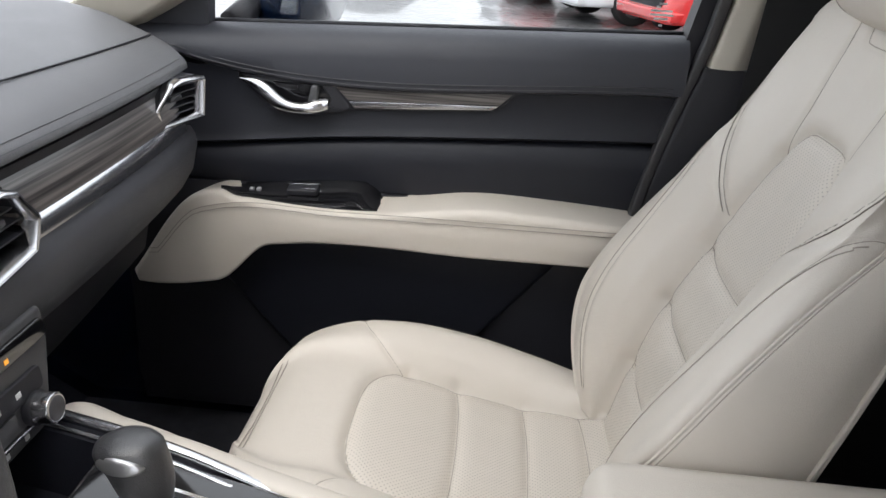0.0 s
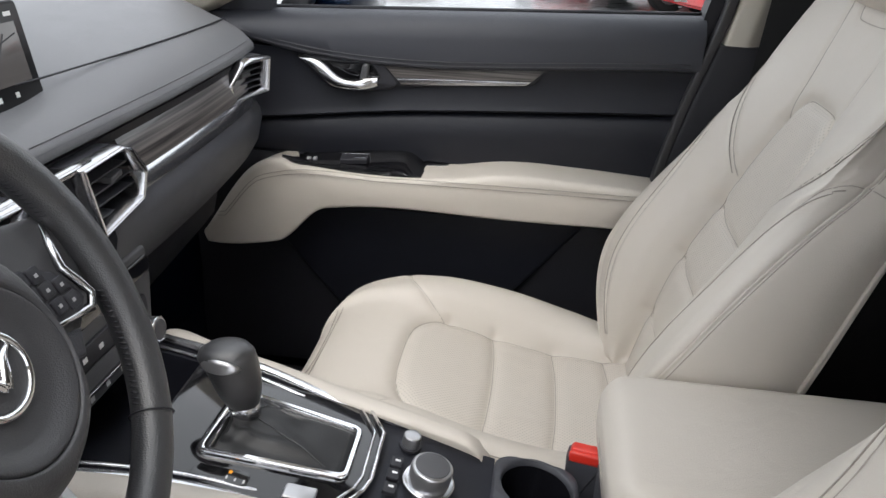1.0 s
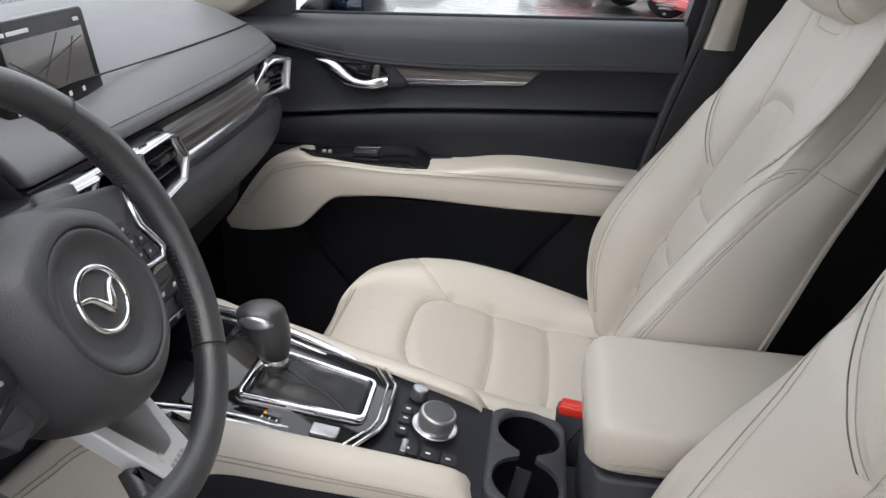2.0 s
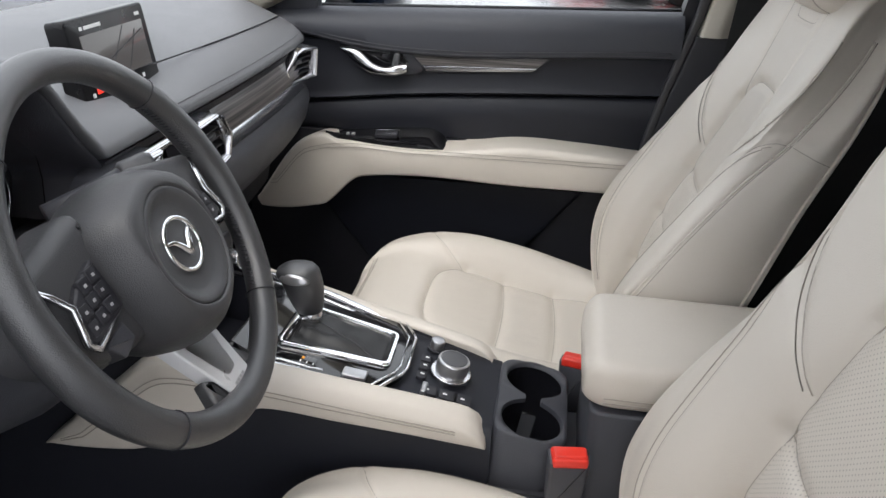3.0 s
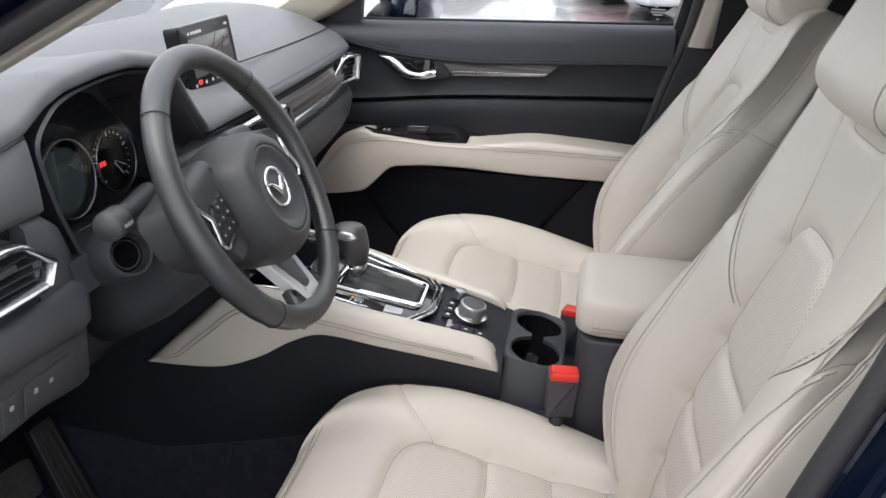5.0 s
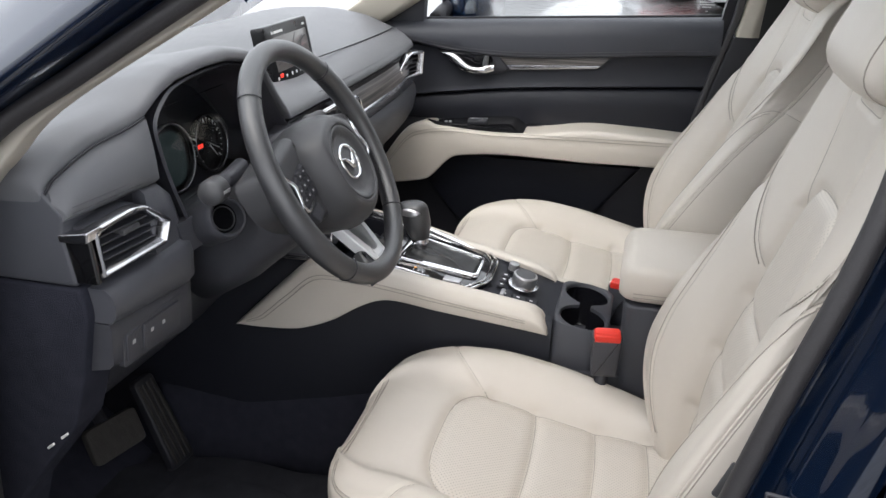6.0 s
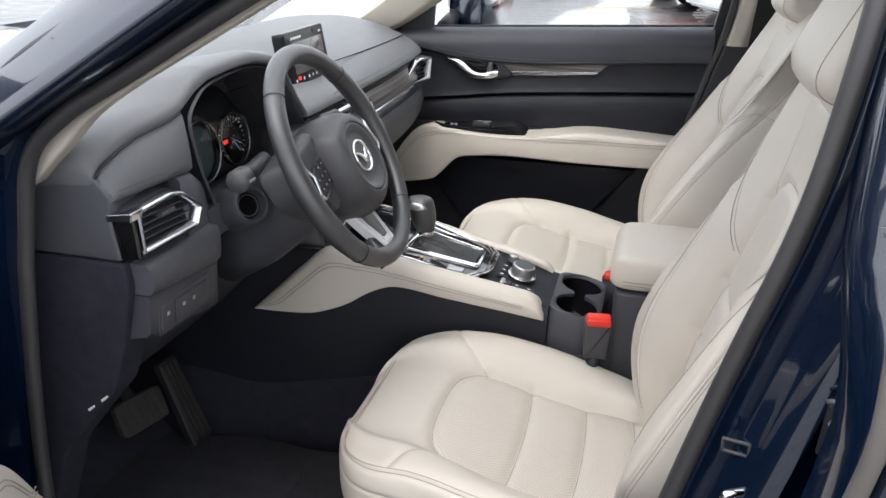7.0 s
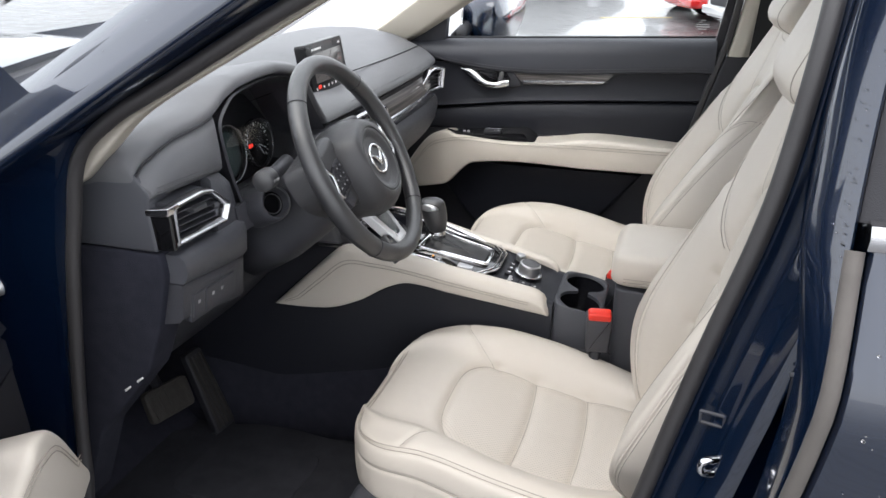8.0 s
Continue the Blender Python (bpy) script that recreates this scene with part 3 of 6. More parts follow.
# handle, bezel and wood strip
bez = rounded([(-0.432, 1.051), (-0.277, 1.054), (-0.264, 1.040), (-0.239, 1.008), (-0.252, 0.998), (-0.309, 0.990), (-0.350, 0.990), (-0.374, 1.004)], [0.004, 0.006, 0.01, 0.006, 0.008, 0.02, 0.02, 0.02], 5)
door_face(bez, 0.75, 0.733, 0.004, "handle_bezel", BLACK, pdoor)
door_face(rounded([(-0.400, 1.044), (-0.290, 1.046), (-0.270, 1.018), (-0.285, 1.008), (-0.345, 1.008)], [0.008, 0.012, 0.01, 0.01, 0.02], 5), 0.735, 0.7315, 0.001, "handle_cup", PIANO, pdoor)
hp_up = spline([(-0.424, 1.0485), (-0.394, 1.0495), (-0.374, 1.0405), (-0.356, 1.0255), (-0.340, 1.0165), (-0.322, 1.0135), (-0.309, 1.0155), (-0.300, 1.0195), (-0.278, 1.0205)], 30)
hp_low = spline([(-0.424, 1.0465), (-0.408, 1.032), (-0.389, 1.0175), (-0.366, 1.003), (-0.348, 0.9970), (-0.325, 0.9950), (-0.300, 0.9955), (-0.285, 0.9985), (-0.276, 1.001)], 30)
rings = []
for i in range(30):
    t = i / 29
    (xu, zu), (xl, zl) = hp_up[i], hp_low[i]
    y = 0.7265 - 0.014 * math.sin(math.pi * min(1.0, t * 1.05)) ** 0.8
    cx_, cz_ = (xu + xl) / 2, (zu + zl) / 2
    rings.append([(xu, y + 0.005, zu), (xu, y + 0.001, zu), (cx_ * 0.4 + xu * 0.6, y - 0.0035, cz_ * 0.4 + zu * 0.6), (cx_, y - 0.0045, cz_), (cx_ * 0.4 + xl * 0.6, y - 0.0025, cz_ * 0.4 + zl * 0.6), (xl, y + 0.002, zl), (xl, y + 0.006, zl)])
loft("door_handle", rings, CHROME, pdoor, "satin chrome door handle", sharp=60)
door_face(rounded([(-0.312, 1.012), (-0.296, 1.014), (-0.292, 1.043), (-0.305, 1.043)], 0.006, 5), 0.738, 0.724, 0.004, "lock_lever", GREYM, pdoor)
WOOD = mat("dark_wood_veneer", (0.055, 0.047, 0.045), 0.32, vary=0.25, big=6, coat=0.3)
nt = WOOD.node_tree
wv = nt.nodes.new("ShaderNodeTexNoise")
mp = nt.nodes.new("ShaderNodeMapping")
mp.inputs["Scale"].default_value = (6, 3, 260)
tcw = nt.nodes.new("ShaderNodeTexCoord")
nt.links.new(tcw.outputs["Object"], mp.inputs[0])
nt.links.new(mp.outputs[0], wv.inputs["Vector"])
wv.inputs["Scale"].default_value, wv.inputs["Detail"].default_value = 1.0, 6
cr = nt.nodes.new("ShaderNodeValToRGB")
cr.color_ramp.elements[0].position, cr.color_ramp.elements[0].color = 0.35, (0.02, 0.018, 0.018, 1)
cr.color_ramp.elements[1].position, cr.color_ramp.elements[1].color = 0.7, (0.21, 0.19, 0.18, 1)
nt.links.new(wv.outputs["Fac"], cr.inputs[0])
nt.links.new(cr.outputs[0], nt.nodes["Principled BSDF"].inputs["Base Color"])
door_face([(-0.280, 1.051), (0.033, 1.0535), (0.004, 1.0225), (-0.012, 1.0175), (-0.240, 1.003), (-0.262, 1.02)], 0.75, 0.7365, 0.002, "strip_recess", BLACK, pdoor)
door_face([(-0.274, 1.048), (0.025, 1.0505), (0.004, 1.0295), (-0.246, 1.0195)], 0.75, 0.7345, 0.002, "wood_strip", WOOD, pdoor, "dark wood veneer strip")
door_face([(-0.245, 1.0187), (0.003, 1.0288), (-0.008, 1.0205), (-0.236, 1.0065)], 0.75, 0.7335, 0.002, "chrome_strip", CHROME, pdoor, "satin chrome strip")
# pocket lip and speaker
door_face(rounded([(-0.55, 0.775), (0.138, 0.775), (0.005, 0.612), (-0.04, 0.56), (-0.345, 0.53)], [0.01, 0.01, 0.03, 0.06, 0.03], 6), 0.76, 0.724, 0.012, "door_pocket", DOORP, pdoor)
# window glass and frame
GLASS = bpy.data.materials.new("clear_glass")
GLASS.use_nodes = True
g = GLASS.node_tree.nodes["Principled BSDF"]
g.inputs["Transmission Weight"].default_value, g.inputs["Roughness"].default_value, g.inputs["IOR"].default_value = 1.0, 0.0, 1.02
g.inputs["Base Color"].default_value = (0.93, 0.96, 0.95, 1)
win = tagged(new("window_1"), "clear side window glass in door", "window", kind="structure")
p = obj("pane", [(-0.5, 0.79, 1.10), (0.30, 0.79, 1.11), (0.40, 0.70, 1.54), (-0.05, 0.66, 1.54)], [(0, 1, 2, 3)], GLASS, win)
p.visible_shadow = False
for u0, u1, z in ((0.24, 0.252, 1.197), (0.236, 0.243, 1.192), (0.228, 0.262, 1.186), (0.228, 0.264, 1.180), (0.234, 0.256, 1.174), (0.243, 0.249, 1.164)):
    obj("etched_mark", [(u0, 0.7862, z), (u1, 0.7862, z), (u1, 0.7862, z + 0.0032), (u0, 0.7862, z + 0.0032)], [(0, 1, 2, 3)], WHITE, win, "pale etched glass marking", smooth=False)
tube("belt_moulding", [(x, 0.787, belt(x) + 0.001) for x in np.linspace(-0.52, 0.29, 10)], 0.005, BLACK, pdoor, n=6)
# frame at the rear of the window and sail at its front
loft("rear_frame", [[(x0, y, z), (x0 + w, y, z), (x0 + w, y + 0.05, z), (x0, y + 0.05, z)] for x0, w, y, z in ((0.262, 0.03, 0.755, 1.05), (0.285, 0.03, 0.75, 1.16), (0.315, 0.03, 0.71, 1.36), (0.345, 0.03, 0.66, 1.55))], BLACK, pdoor, sharp=30)
loft("sail_panel", [[(x0, y, z), (x1, y, z), (x1, y + 0.03, z), (x0, y + 0.03, z)] for x0, x1, y, z in ((-0.62, -0.482, 0.755, 1.115), (-0.56, -0.475, 0.745, 1.17), (-0.48, -0.462, 0.735, 1.24))], PLAST, pdoor, sharp=30)

# ---- mirror outside ----
mir = thing("door_mirror", (-0.45, 0.85, 1.13), "dark door mirror with clear glass outside window", "mirror")
rings = []
for q in np.linspace(0, 1, 14):
    s = (1 - q**2.5) ** 0.4 if q < 1 else 0.0
    o = rounded([(0.86, 1.085), (1.2, 1.085), (1.36, 1.15), (1.37, 1.22), (1.28, 1.26), (0.88, 1.24)], [0.05, 0.06, 0.05, 0.05, 0.05, 0.05], 5)
    c = np.array([1.1, 1.165])
    rings.append([(-0.36 - 0.15 * q, *(c + (np.array(k) - c) * max(s, 0.05))) for k in o])
loft("housing", rings, NAVY, mir)
plate("mirror_glass", inset(rounded([(0.86, 1.085), (1.2, 1.085), (1.36, 1.15), (1.37, 1.22), (1.28, 1.26), (0.88, 1.24)], [0.05, 0.06, 0.05, 0.05, 0.05, 0.05], 5), 0.012), axes((-0.359, 0, 0), (-0.12, 1, 0), (0, 0, 1)), -0.002, 0.003, 0.001,
      mat("mirror_silver", (0.85, 0.86, 0.87), 0.02, 1.0, vary=0.01, rvary=0), mir)
tube("mirror_arm", [(-0.46, 0.80, 1.12), (-0.455, 0.86, 1.135), (-0.45, 0.93, 1.15)], 0.022, BLACK, mir)

# ---- dashboard ----
dash = tagged(new("dashboard"), "charcoal dashboard with wood band and satin chrome vents", "dashboard", kind="structure")
ys = np.r_[-0.655, np.linspace(-0.65, 0.65, 90), 0.655]


def nose_x(y):
    return -0.452 - 0.028 * (abs(y) / 0.65) ** 3


ARCH_Y = [-0.66, -0.652, -0.639, -0.61, -0.584, -0.527, -0.503, -0.47, -0.434, -0.37, -0.31, -0.25, -0.215, -0.17, -0.135, -0.10, -0.05, 0.66]
ARCH_Z = [1.098, 1.109, 1.121, 1.135, 1.145, 1.155, 1.162, 1.184, 1.196, 1.202, 1.202, 1.19, 1.172, 1.112, 1.074, 1.074, 1.074, 1.074]
nose_z = lambda y: float(np.interp(y, ARCH_Y, ARCH_Z))


def nose_t(y):
    """The front edge of the dashboard top, drawn back at the driver's end."""
    return nose_x(y) - 0.02 * min(1.0, max(0.0, (-0.48 - y) / 0.16))


def top_prof(y):
    n, r = nose_t(y), nose_z(y) - 1.074
    left = min(1.0, max(0.0, (-0.5 - y) / 0.14))
    mid_ = math.exp(-(((y - 0.05) / 0.13) ** 2))
    return [(-1.08, 1.06), (-1.06, 1.10), (-0.90, 1.15 - 0.02 * left), (-0.74, 1.163 - 0.02 * left + 0.12 * r), (-0.62, 1.15 - 0.01 * left + 0.33 * r - 0.012 * mid_), (n - 0.075, 1.127 + 0.62 * r - 0.012 * left - 0.018 * mid_), (n - 0.03, 1.106 + 0.85 * r - 0.008 * mid_), (n - 0.006, 1.086 + 0.99 * r), (n, 1.074 + r),
            (n - 0.004, 1.068 + r), (n - 0.02, 1.066 + r), (n - 0.06, 1.064 + r)]


ys = np.r_[-0.655, np.linspace(-0.65, -0.53, 12), np.linspace(-0.525, -0.12, 50), np.linspace(-0.11, 0.65, 40), 0.655]
rings = []
for y in ys:
    k = 1.0 if abs(y) < 0.652 else 0.985
    rings.append([(x, y, 1.06 + (z - 1.06) * k) for x, z in spline(top_prof(y), 56)] + [(-0.9, y, 1.0)])
loft("top_pad", rings, DASH, dash, "charcoal stitched dashboard top", sharp=70)
# front pad left of the instruments, inner walls of the hood, cluster
rings = []
for y in np.linspace(-0.653, -0.502, 22):
    xs_, zs_, xb, zb = nose_t(y), nose_z(y) - 0.004, nose_x(y) + 0.003, 1.076
    bg_ = 0.010 * min(1, (-0.495 - y) / 0.04)
    sec = [(-0.60, zs_ - 0.01), (xs_ - 0.006, zs_ + 0.002), (xs_ + 0.003, zs_ - 0.004)]
    sec += [(xs_ + (xb - xs_) * f + 0.003 + bg_ * math.sin(f * math.pi) ** 0.8, zs_ - 0.004 + (zb - zs_ + 0.004) * f) for f in (0.2, 0.4, 0.6, 0.8)] + [(xb + 0.003, zb + 0.004), (xb - 0.004, zb - 0.002), (-0.60, zb - 0.002)]
    rings.append([(x, y, z) for x, z in sec])
loft("corner_pad", rings, DASH, dash, "grey padded corner panel", sharp=60)
tube("pad_seam", [(nose_t(y) + 0.003, y, nose_z(y) - 0.003) for y in np.linspace(-0.652, -0.504, 22)], 0.0016, BLACK, dash, n=6)
for off in (0.006, 0.013):
    tube("stitching", [(nose_x(y) + 0.0075 + 0.15 * off, y, 1.078 + off) for y in np.linspace(-0.645, -0.53, 16)], 0.0007, GREYM, dash, n=5)
arch = spline([(-0.445, 0.985), (-0.458, 1.02), (-0.474, 1.06), (-0.488, 1.11), (-0.491, 1.148), (-0.465, 1.174), (-0.434, 1.186), (-0.37, 1.192), (-0.31, 1.192), (-0.25, 1.18), (-0.215, 1.162), (-0.17, 1.103), (-0.13, 1.055), (-0.128, 1.03), (-0.145, 0.99)], 70)
rings = []
for y, z in arch:
    cy, cz_ = -0.33, 1.07
    f = lambda k: (cy + (y - cy) * k, cz_ + (z - cz_) * k)
    rings.append([(-0.464, *f(1.0)), (-0.460, *f(0.985)), (-0.463, *f(0.965)), (-0.50, *f(0.94)), (-0.565, *f(0.86))])
loft("hood_lining", rings, PLAST, dash, "dark instrument hood lining", closed=False, caps=False, sharp=50)
loft("hood_side", [[(-0.47, -0.128 + d, 0.985), (-0.462, -0.128 + d, 1.03), (-0.462, -0.128 + d, 1.062), (-0.60, -0.128 + d, 1.062), (-0.60, -0.128 + d, 0.985)] for d in (0.0, 0.02, 0.06)], SOFT, dash, sharp=40)
for off, zz in ((0.003, 1.079), (0.008, 1.087)):
    tube("stitching", [(nose_x(y) - off + 0.0012, y, zz) for y in np.linspace(0.0, 0.645, 30)], 0.0008, GREYM, dash, n=5)
tube("pad_seam", [(nose_x(y) - 0.052 - 0.03 * (0.6 - y), y, 1.1195 + 0.0065 * (0.6 - y) / 0.5) for y in np.linspace(0.08, 0.645, 24)], 0.0014, BLACK, dash, n=5)


def face(name, prof, y0, y1, material, label="", n=24):
    """A band of the dashboard front: profile points (x, z), set back with the nose."""
    rings = []
    for y in np.linspace(y0, y1, n):
        d = nose_x(y) + 0.452
        rings.append([(x + d, y, z) for x, z in prof])
    return loft(name, rings, material, dash, label, sharp=40)


face("groove_band", [(-0.60, 1.062), (-0.462, 1.062), (-0.466, 1.05), (-0.60, 1.05)], -0.12, 0.645, BLACK)
face("groove_band", [(-0.60, 1.07), (-0.462, 1.07), (-0.468, 1.0), (-0.60, 1.0)], -0.64, -0.53, BLACK)
rings = [[(-0.60, y, z), (-0.468 - d, y, z), (-0.460 - d, y, z - 0.006), (-0.456 - d, y, (z + 0.92) / 2), (-0.458 - d, y, 0.92), (-0.60, y, 0.92)] for y, z, d in ((-0.535, 1.076, 0), (-0.52, 1.076, 0), (-0.503, 1.075, 0), (-0.482, 1.058, 0.002), (-0.468, 1.032, 0.006), (-0.452, 1.01, 0.014), (-0.43, 0.995, 0.03), (-0.39, 0.985, 0.07), (-0.33, 0.98, 0.1))]
loft("cluster_side", rings, SOFT, dash, "grey pad beside the instruments", sharp=50)
loft("hood_floor", [[(-0.458, y, 1.008), (-0.57, y, 0.982), (-0.57, y, 0.95), (-0.45, y, 0.965)] for y in (-0.48, -0.30, -0.13)], PLAST, dash, sharp=40)
face("wood_band", [(-0.60, 1.05), (-0.466, 1.05), (-0.459, 1.035), (-0.453, 1.015), (-0.453, 1.007), (-0.60, 1.007)], 0.16, 0.60, WOOD, "dark wood veneer dashboard band")
face("chrome_band", [(-0.6, 1.0065), (-0.452, 1.0065), (-0.4475, 1.001), (-0.4455, 0.985), (-0.450, 0.981), (-0.6, 0.981)], 0.16, 0.605, CHROME, "satin chrome dashboard strip")
face("lower_pad", [(-0.72, 0.9805), (-0.453, 0.9805), (-0.446, 0.970), (-0.444, 0.952), (-0.454, 0.91), (-0.475, 0.875), (-0.52, 0.85), (-0.72, 0.83)], 0.10, 0.65, SOFT, "charcoal lower dashboard pad")
face("glove_box", [(-0.80, 0.84), (-0.53, 0.848), (-0.55, 0.76), (-0.62, 0.68), (-0.80, 0.66)], 0.12, 0.65, BLACK)


def vent(o, x0, rake, name="air_vent"):
    """A hexagonal vent: o is its outline in (y, z); rake: how far it turns with y. Chrome frame, black box, slats and a tab."""
    cy, cz_ = sum(q[0] for q in o) / len(o), sum(q[1] for q in o) / len(o)
    v = thing(name, (x0, cy, cz_), "hexagonal air vent with satin chrome frame", "air vent", "dashboard vents")
    m = axes((x0, cy, cz_), (rake, 1, 0), (0.06, 0, 1))
    o = [(y - cy, z - cz_) for y, z in o]
    if sum(o[i - 1][0] * o[i][1] - o[i][0] * o[i - 1][1] for i in range(len(o))) < 0:
        o = o[::-1]
    r_ = rounded(o, 0.005, 3)
    rings = []
    for d, w_ in ((0.0, -0.008), (0.0, 0.004), (0.0015, 0.0075), (0.0045, 0.0085), (0.007, 0.006), (0.009, -0.012), (0.0105, -0.035)):
        rings.append([tuple(m @ Vector((q[0], q[1], w_))) for q in inset(r_, d)])
    loft("frame", rings, CHROME, v, caps=False, sharp=50)
    loft("skirt", [[tuple(m @ Vector((q[0], q[1], w_))) for q in inset(r_, 0.0006)] for w_ in (-0.04, -0.0078)], PLAST, v, caps=False, sharp=40)
    plate("box", inset(r_, 0.0085), m, -0.045, -0.034, 0.001, BLACK, v)
    inn = inset(o, 0.0095)
    zs = np.linspace(inn[:, 1].min() + 0.004, inn[:, 1].max() - 0.006, 5)
    for z in zs:
        ysx = []
        for i in range(len(inn)):
            (a, b), (c, d) = inn[i - 1], inn[i]
            if (b - z) * (d - z) < 0:
                ysx.append(a + (c - a) * (z - b) / (d - b))
        if len(ysx) >= 2:
            plate("slat", [(min(ysx), z), (max(ysx), z), (max(ysx), z + 0.0022), (min(ysx), z + 0.0022)], m, -0.03, -0.006, 0.0008, PLAST, v)
    plate("tab", rounded([(-0.014, -0.004), (0.014, -0.002), (0.013, 0.006), (-0.013, 0.004)], 0.002), m, -0.02, -0.001, 0.002, GREYM, v)
    return v


lv = [(-0.642, 1.064), (-0.578, 1.07), (-0.556, 1.066), (-0.516, 1.034), (-0.528, 1.004), (-0.637, 1.0)]
vent(lv, -0.452, 0.12)
vent([(-y, z) for y, z in lv], -0.466, 0.2)
cv = [(0.03, 1.058), (0.118, 1.058), (0.143, 1.05), (0.178, 1.012), (0.167, 0.976), (0.066, 0.966)]
vent(cv, -0.443, -0.05)
vent([(-y - 0.02, z) for y, z in cv], -0.443, 0.05)
for sg in (-1, 1):
    d_ = 0.0 if sg < 0 else -0.01
    ym = axes((d_, sg * 0.652, 0), (sg * -1, 0, 0), (0, 0, 1)) if sg > 0 else axes((d_, sg * 0.652, 0), (1, 0, 0), (0, 0, 1))
    f_ = -1 if sg > 0 else 1
    W_ = lambda o_: [(f_ * a_, b_) for a_, b_ in o_][::f_]
    plate("vent_wing", rounded(W_([(-0.488, 0.998), (-0.449, 1.0), (-0.452, 1.062), (-0.502, 1.056)]), 0.004), ym, -0.006, 0.0, 0.003, PIANO, dash)
    if sg < 0:
        plate("wing_chrome", rounded(W_([(-0.49, 1.05), (-0.452, 1.052), (-0.449, 1.066), (-0.49, 1.06)]), 0.003), ym, -0.02, 0.003, 0.002, CHROME, dash, "satin chrome wing beside the vent")
tube("centre_chrome", [(-0.440, y, 1.056) for y in np.linspace(-0.15, 0.06, 8)], 0.006, CHROME, dash, n=8)
# instruments
CM = axes((-0.562, -0.335, 1.05), (0, 1, 0), (-0.12, 0, 1))
plate("cluster_back", [(-0.20, -0.12), (0.20, -0.12), (0.20, 0.12), (-0.20, 0.12)], CM, -0.02, -0.012, 0.001, BLACK, dash)
for k, (cy, cz_, r) in enumerate(((-0.105, -0.008, 0.046), (0.012, -0.004, 0.052), (0.118, -0.008, 0.046))):
    g_ = thing("instrument_dial", tuple(CM @ Vector((cy, cz_, 0))), "round instrument dial with thin chrome ring", "dial", "instrument dials")
    gm = CM @ Matrix.Translation((cy, cz_, -0.01))
    disc("dial_face", gm, r, 0.004, 0.001, PIANO, g_, n=40)
    ring("dial_ring", gm @ Matrix.Translation((0, 0, 0.012)), r, 0.0018, CHROME, g_, n=48)
    for j in range(21 if k != 1 else 0):
        t = radians(225 - j * 13.5)
        big = j % 5 == 0
        a0, a1 = r * (0.74 if big else 0.82), r * 0.9
        w = 0.0009 if big else 0.0005
        c_, s_ = math.cos(t), math.sin(t)
        plate("tick", [(a0 * c_ - w * s_, a0 * s_ + w * c_), (a0 * c_ + w * s_, a0 * s_ - w * c_), (a1 * c_ + w * s_, a1 * s_ - w * c_), (a1 * c_ - w * s_, a1 * s_ + w * c_)][::-1], gm, 0.0035, 0.0046, 0.0001, WHITE, g_, steps=1)
    if k == 2:
        for j in range(2):
            plate("warning_lamp", [(-0.03 + 0.008 * j, -0.004), (-0.024 + 0.008 * j, -0.004), (-0.024 + 0.008 * j, 0.003), (-0.03 + 0.008 * j, 0.003)], gm, 0.0035, 0.0047, 0.0001, LAMP_RED, g_, "glowing red warning lamp", steps=1)
        for t in (-0.5, -0.95):
            plate("needle", [(0.006 * math.cos(t), 0.006 * math.sin(t)), (0.032 * math.cos(t), 0.032 * math.sin(t) - 0.0006), (0.032 * math.cos(t), 0.032 * math.sin(t) + 0.0006)], gm, 0.0036, 0.0055, 0.0001, WHITE, g_, steps=1)
    if k == 1:
        plate("dial_display", rounded([(-0.04, -0.02), (-0.02, -0.044), (0.02, -0.044), (0.04, -0.02), (0.04, 0.02), (0.02, 0.04), (-0.02, 0.04), (-0.04, 0.02)], 0.02), gm, 0.0035, 0.0045, 0.0002, LAMP_TEAL, g_, "dim teal digital display")
CLEAR = bpy.data.materials.new("instrument_glass")
CLEAR.use_nodes = True
cg = CLEAR.node_tree.nodes["Principled BSDF"]
cg.inputs["Transmission Weight"].default_value, cg.inputs["Roughness"].default_value, cg.inputs["IOR"].default_value = 1.0, 0.02, 1.25
cg.inputs["Base Color"].default_value = (0.9, 0.92, 0.92, 1)
lens_ = loft("cluster_glass", [[(x, y, z) for x, z in ((-0.522, 0.995), (-0.517, 1.05), (-0.524, 1.14), (-0.5265, 1.14), (-0.5195, 1.05), (-0.5245, 0.995))] for y in (-0.47, -0.40, -0.33, -0.25, -0.165)], CLEAR, dash, "clear instrument glass", sharp=30)
lens_.visible_shadow = False
# driver side end and lower bolster
plate("end_cap", rounded([(-0.484, 1.062), (-0.476, 1.082), (-0.502, 1.112), (-0.545, 1.128), (-0.62, 1.135), (-0.95, 1.10), (-0.95, 0.995), (-0.477, 0.995)], 0.008), XZ, 0.60, 0.6545, 0.005, SOFT, dash)
for cx, cz2 in ((-0.546, 0.773), (-0.572, 0.752)):
    cl = thing("wiring_clip", (cx, -0.6545, cz2), "small white plastic wiring clip under dashboard", "clip", "wiring clips")
    plate("clip", rounded([(-0.007, -0.002), (0.007, 0.0015), (0.007, 0.0045), (-0.007, 0.002)], 0.001), axes((cx, -0.654, cz2), (1, 0, 0.5), (-0.5, 0, 1)), -0.004, 0.002, 0.0008, WHITE, cl)
plate("kick_panel", rounded([(-0.477, 0.992), (-0.95, 0.992), (-0.95, 0.45), (-0.70, 0.50), (-0.64, 0.655), (-0.53, 0.785), (-0.50, 0.86), (-0.474, 0.955)], 0.008), XZ, 0.60, 0.6535, 0.005, CARPET, dash, "black lower end panel")
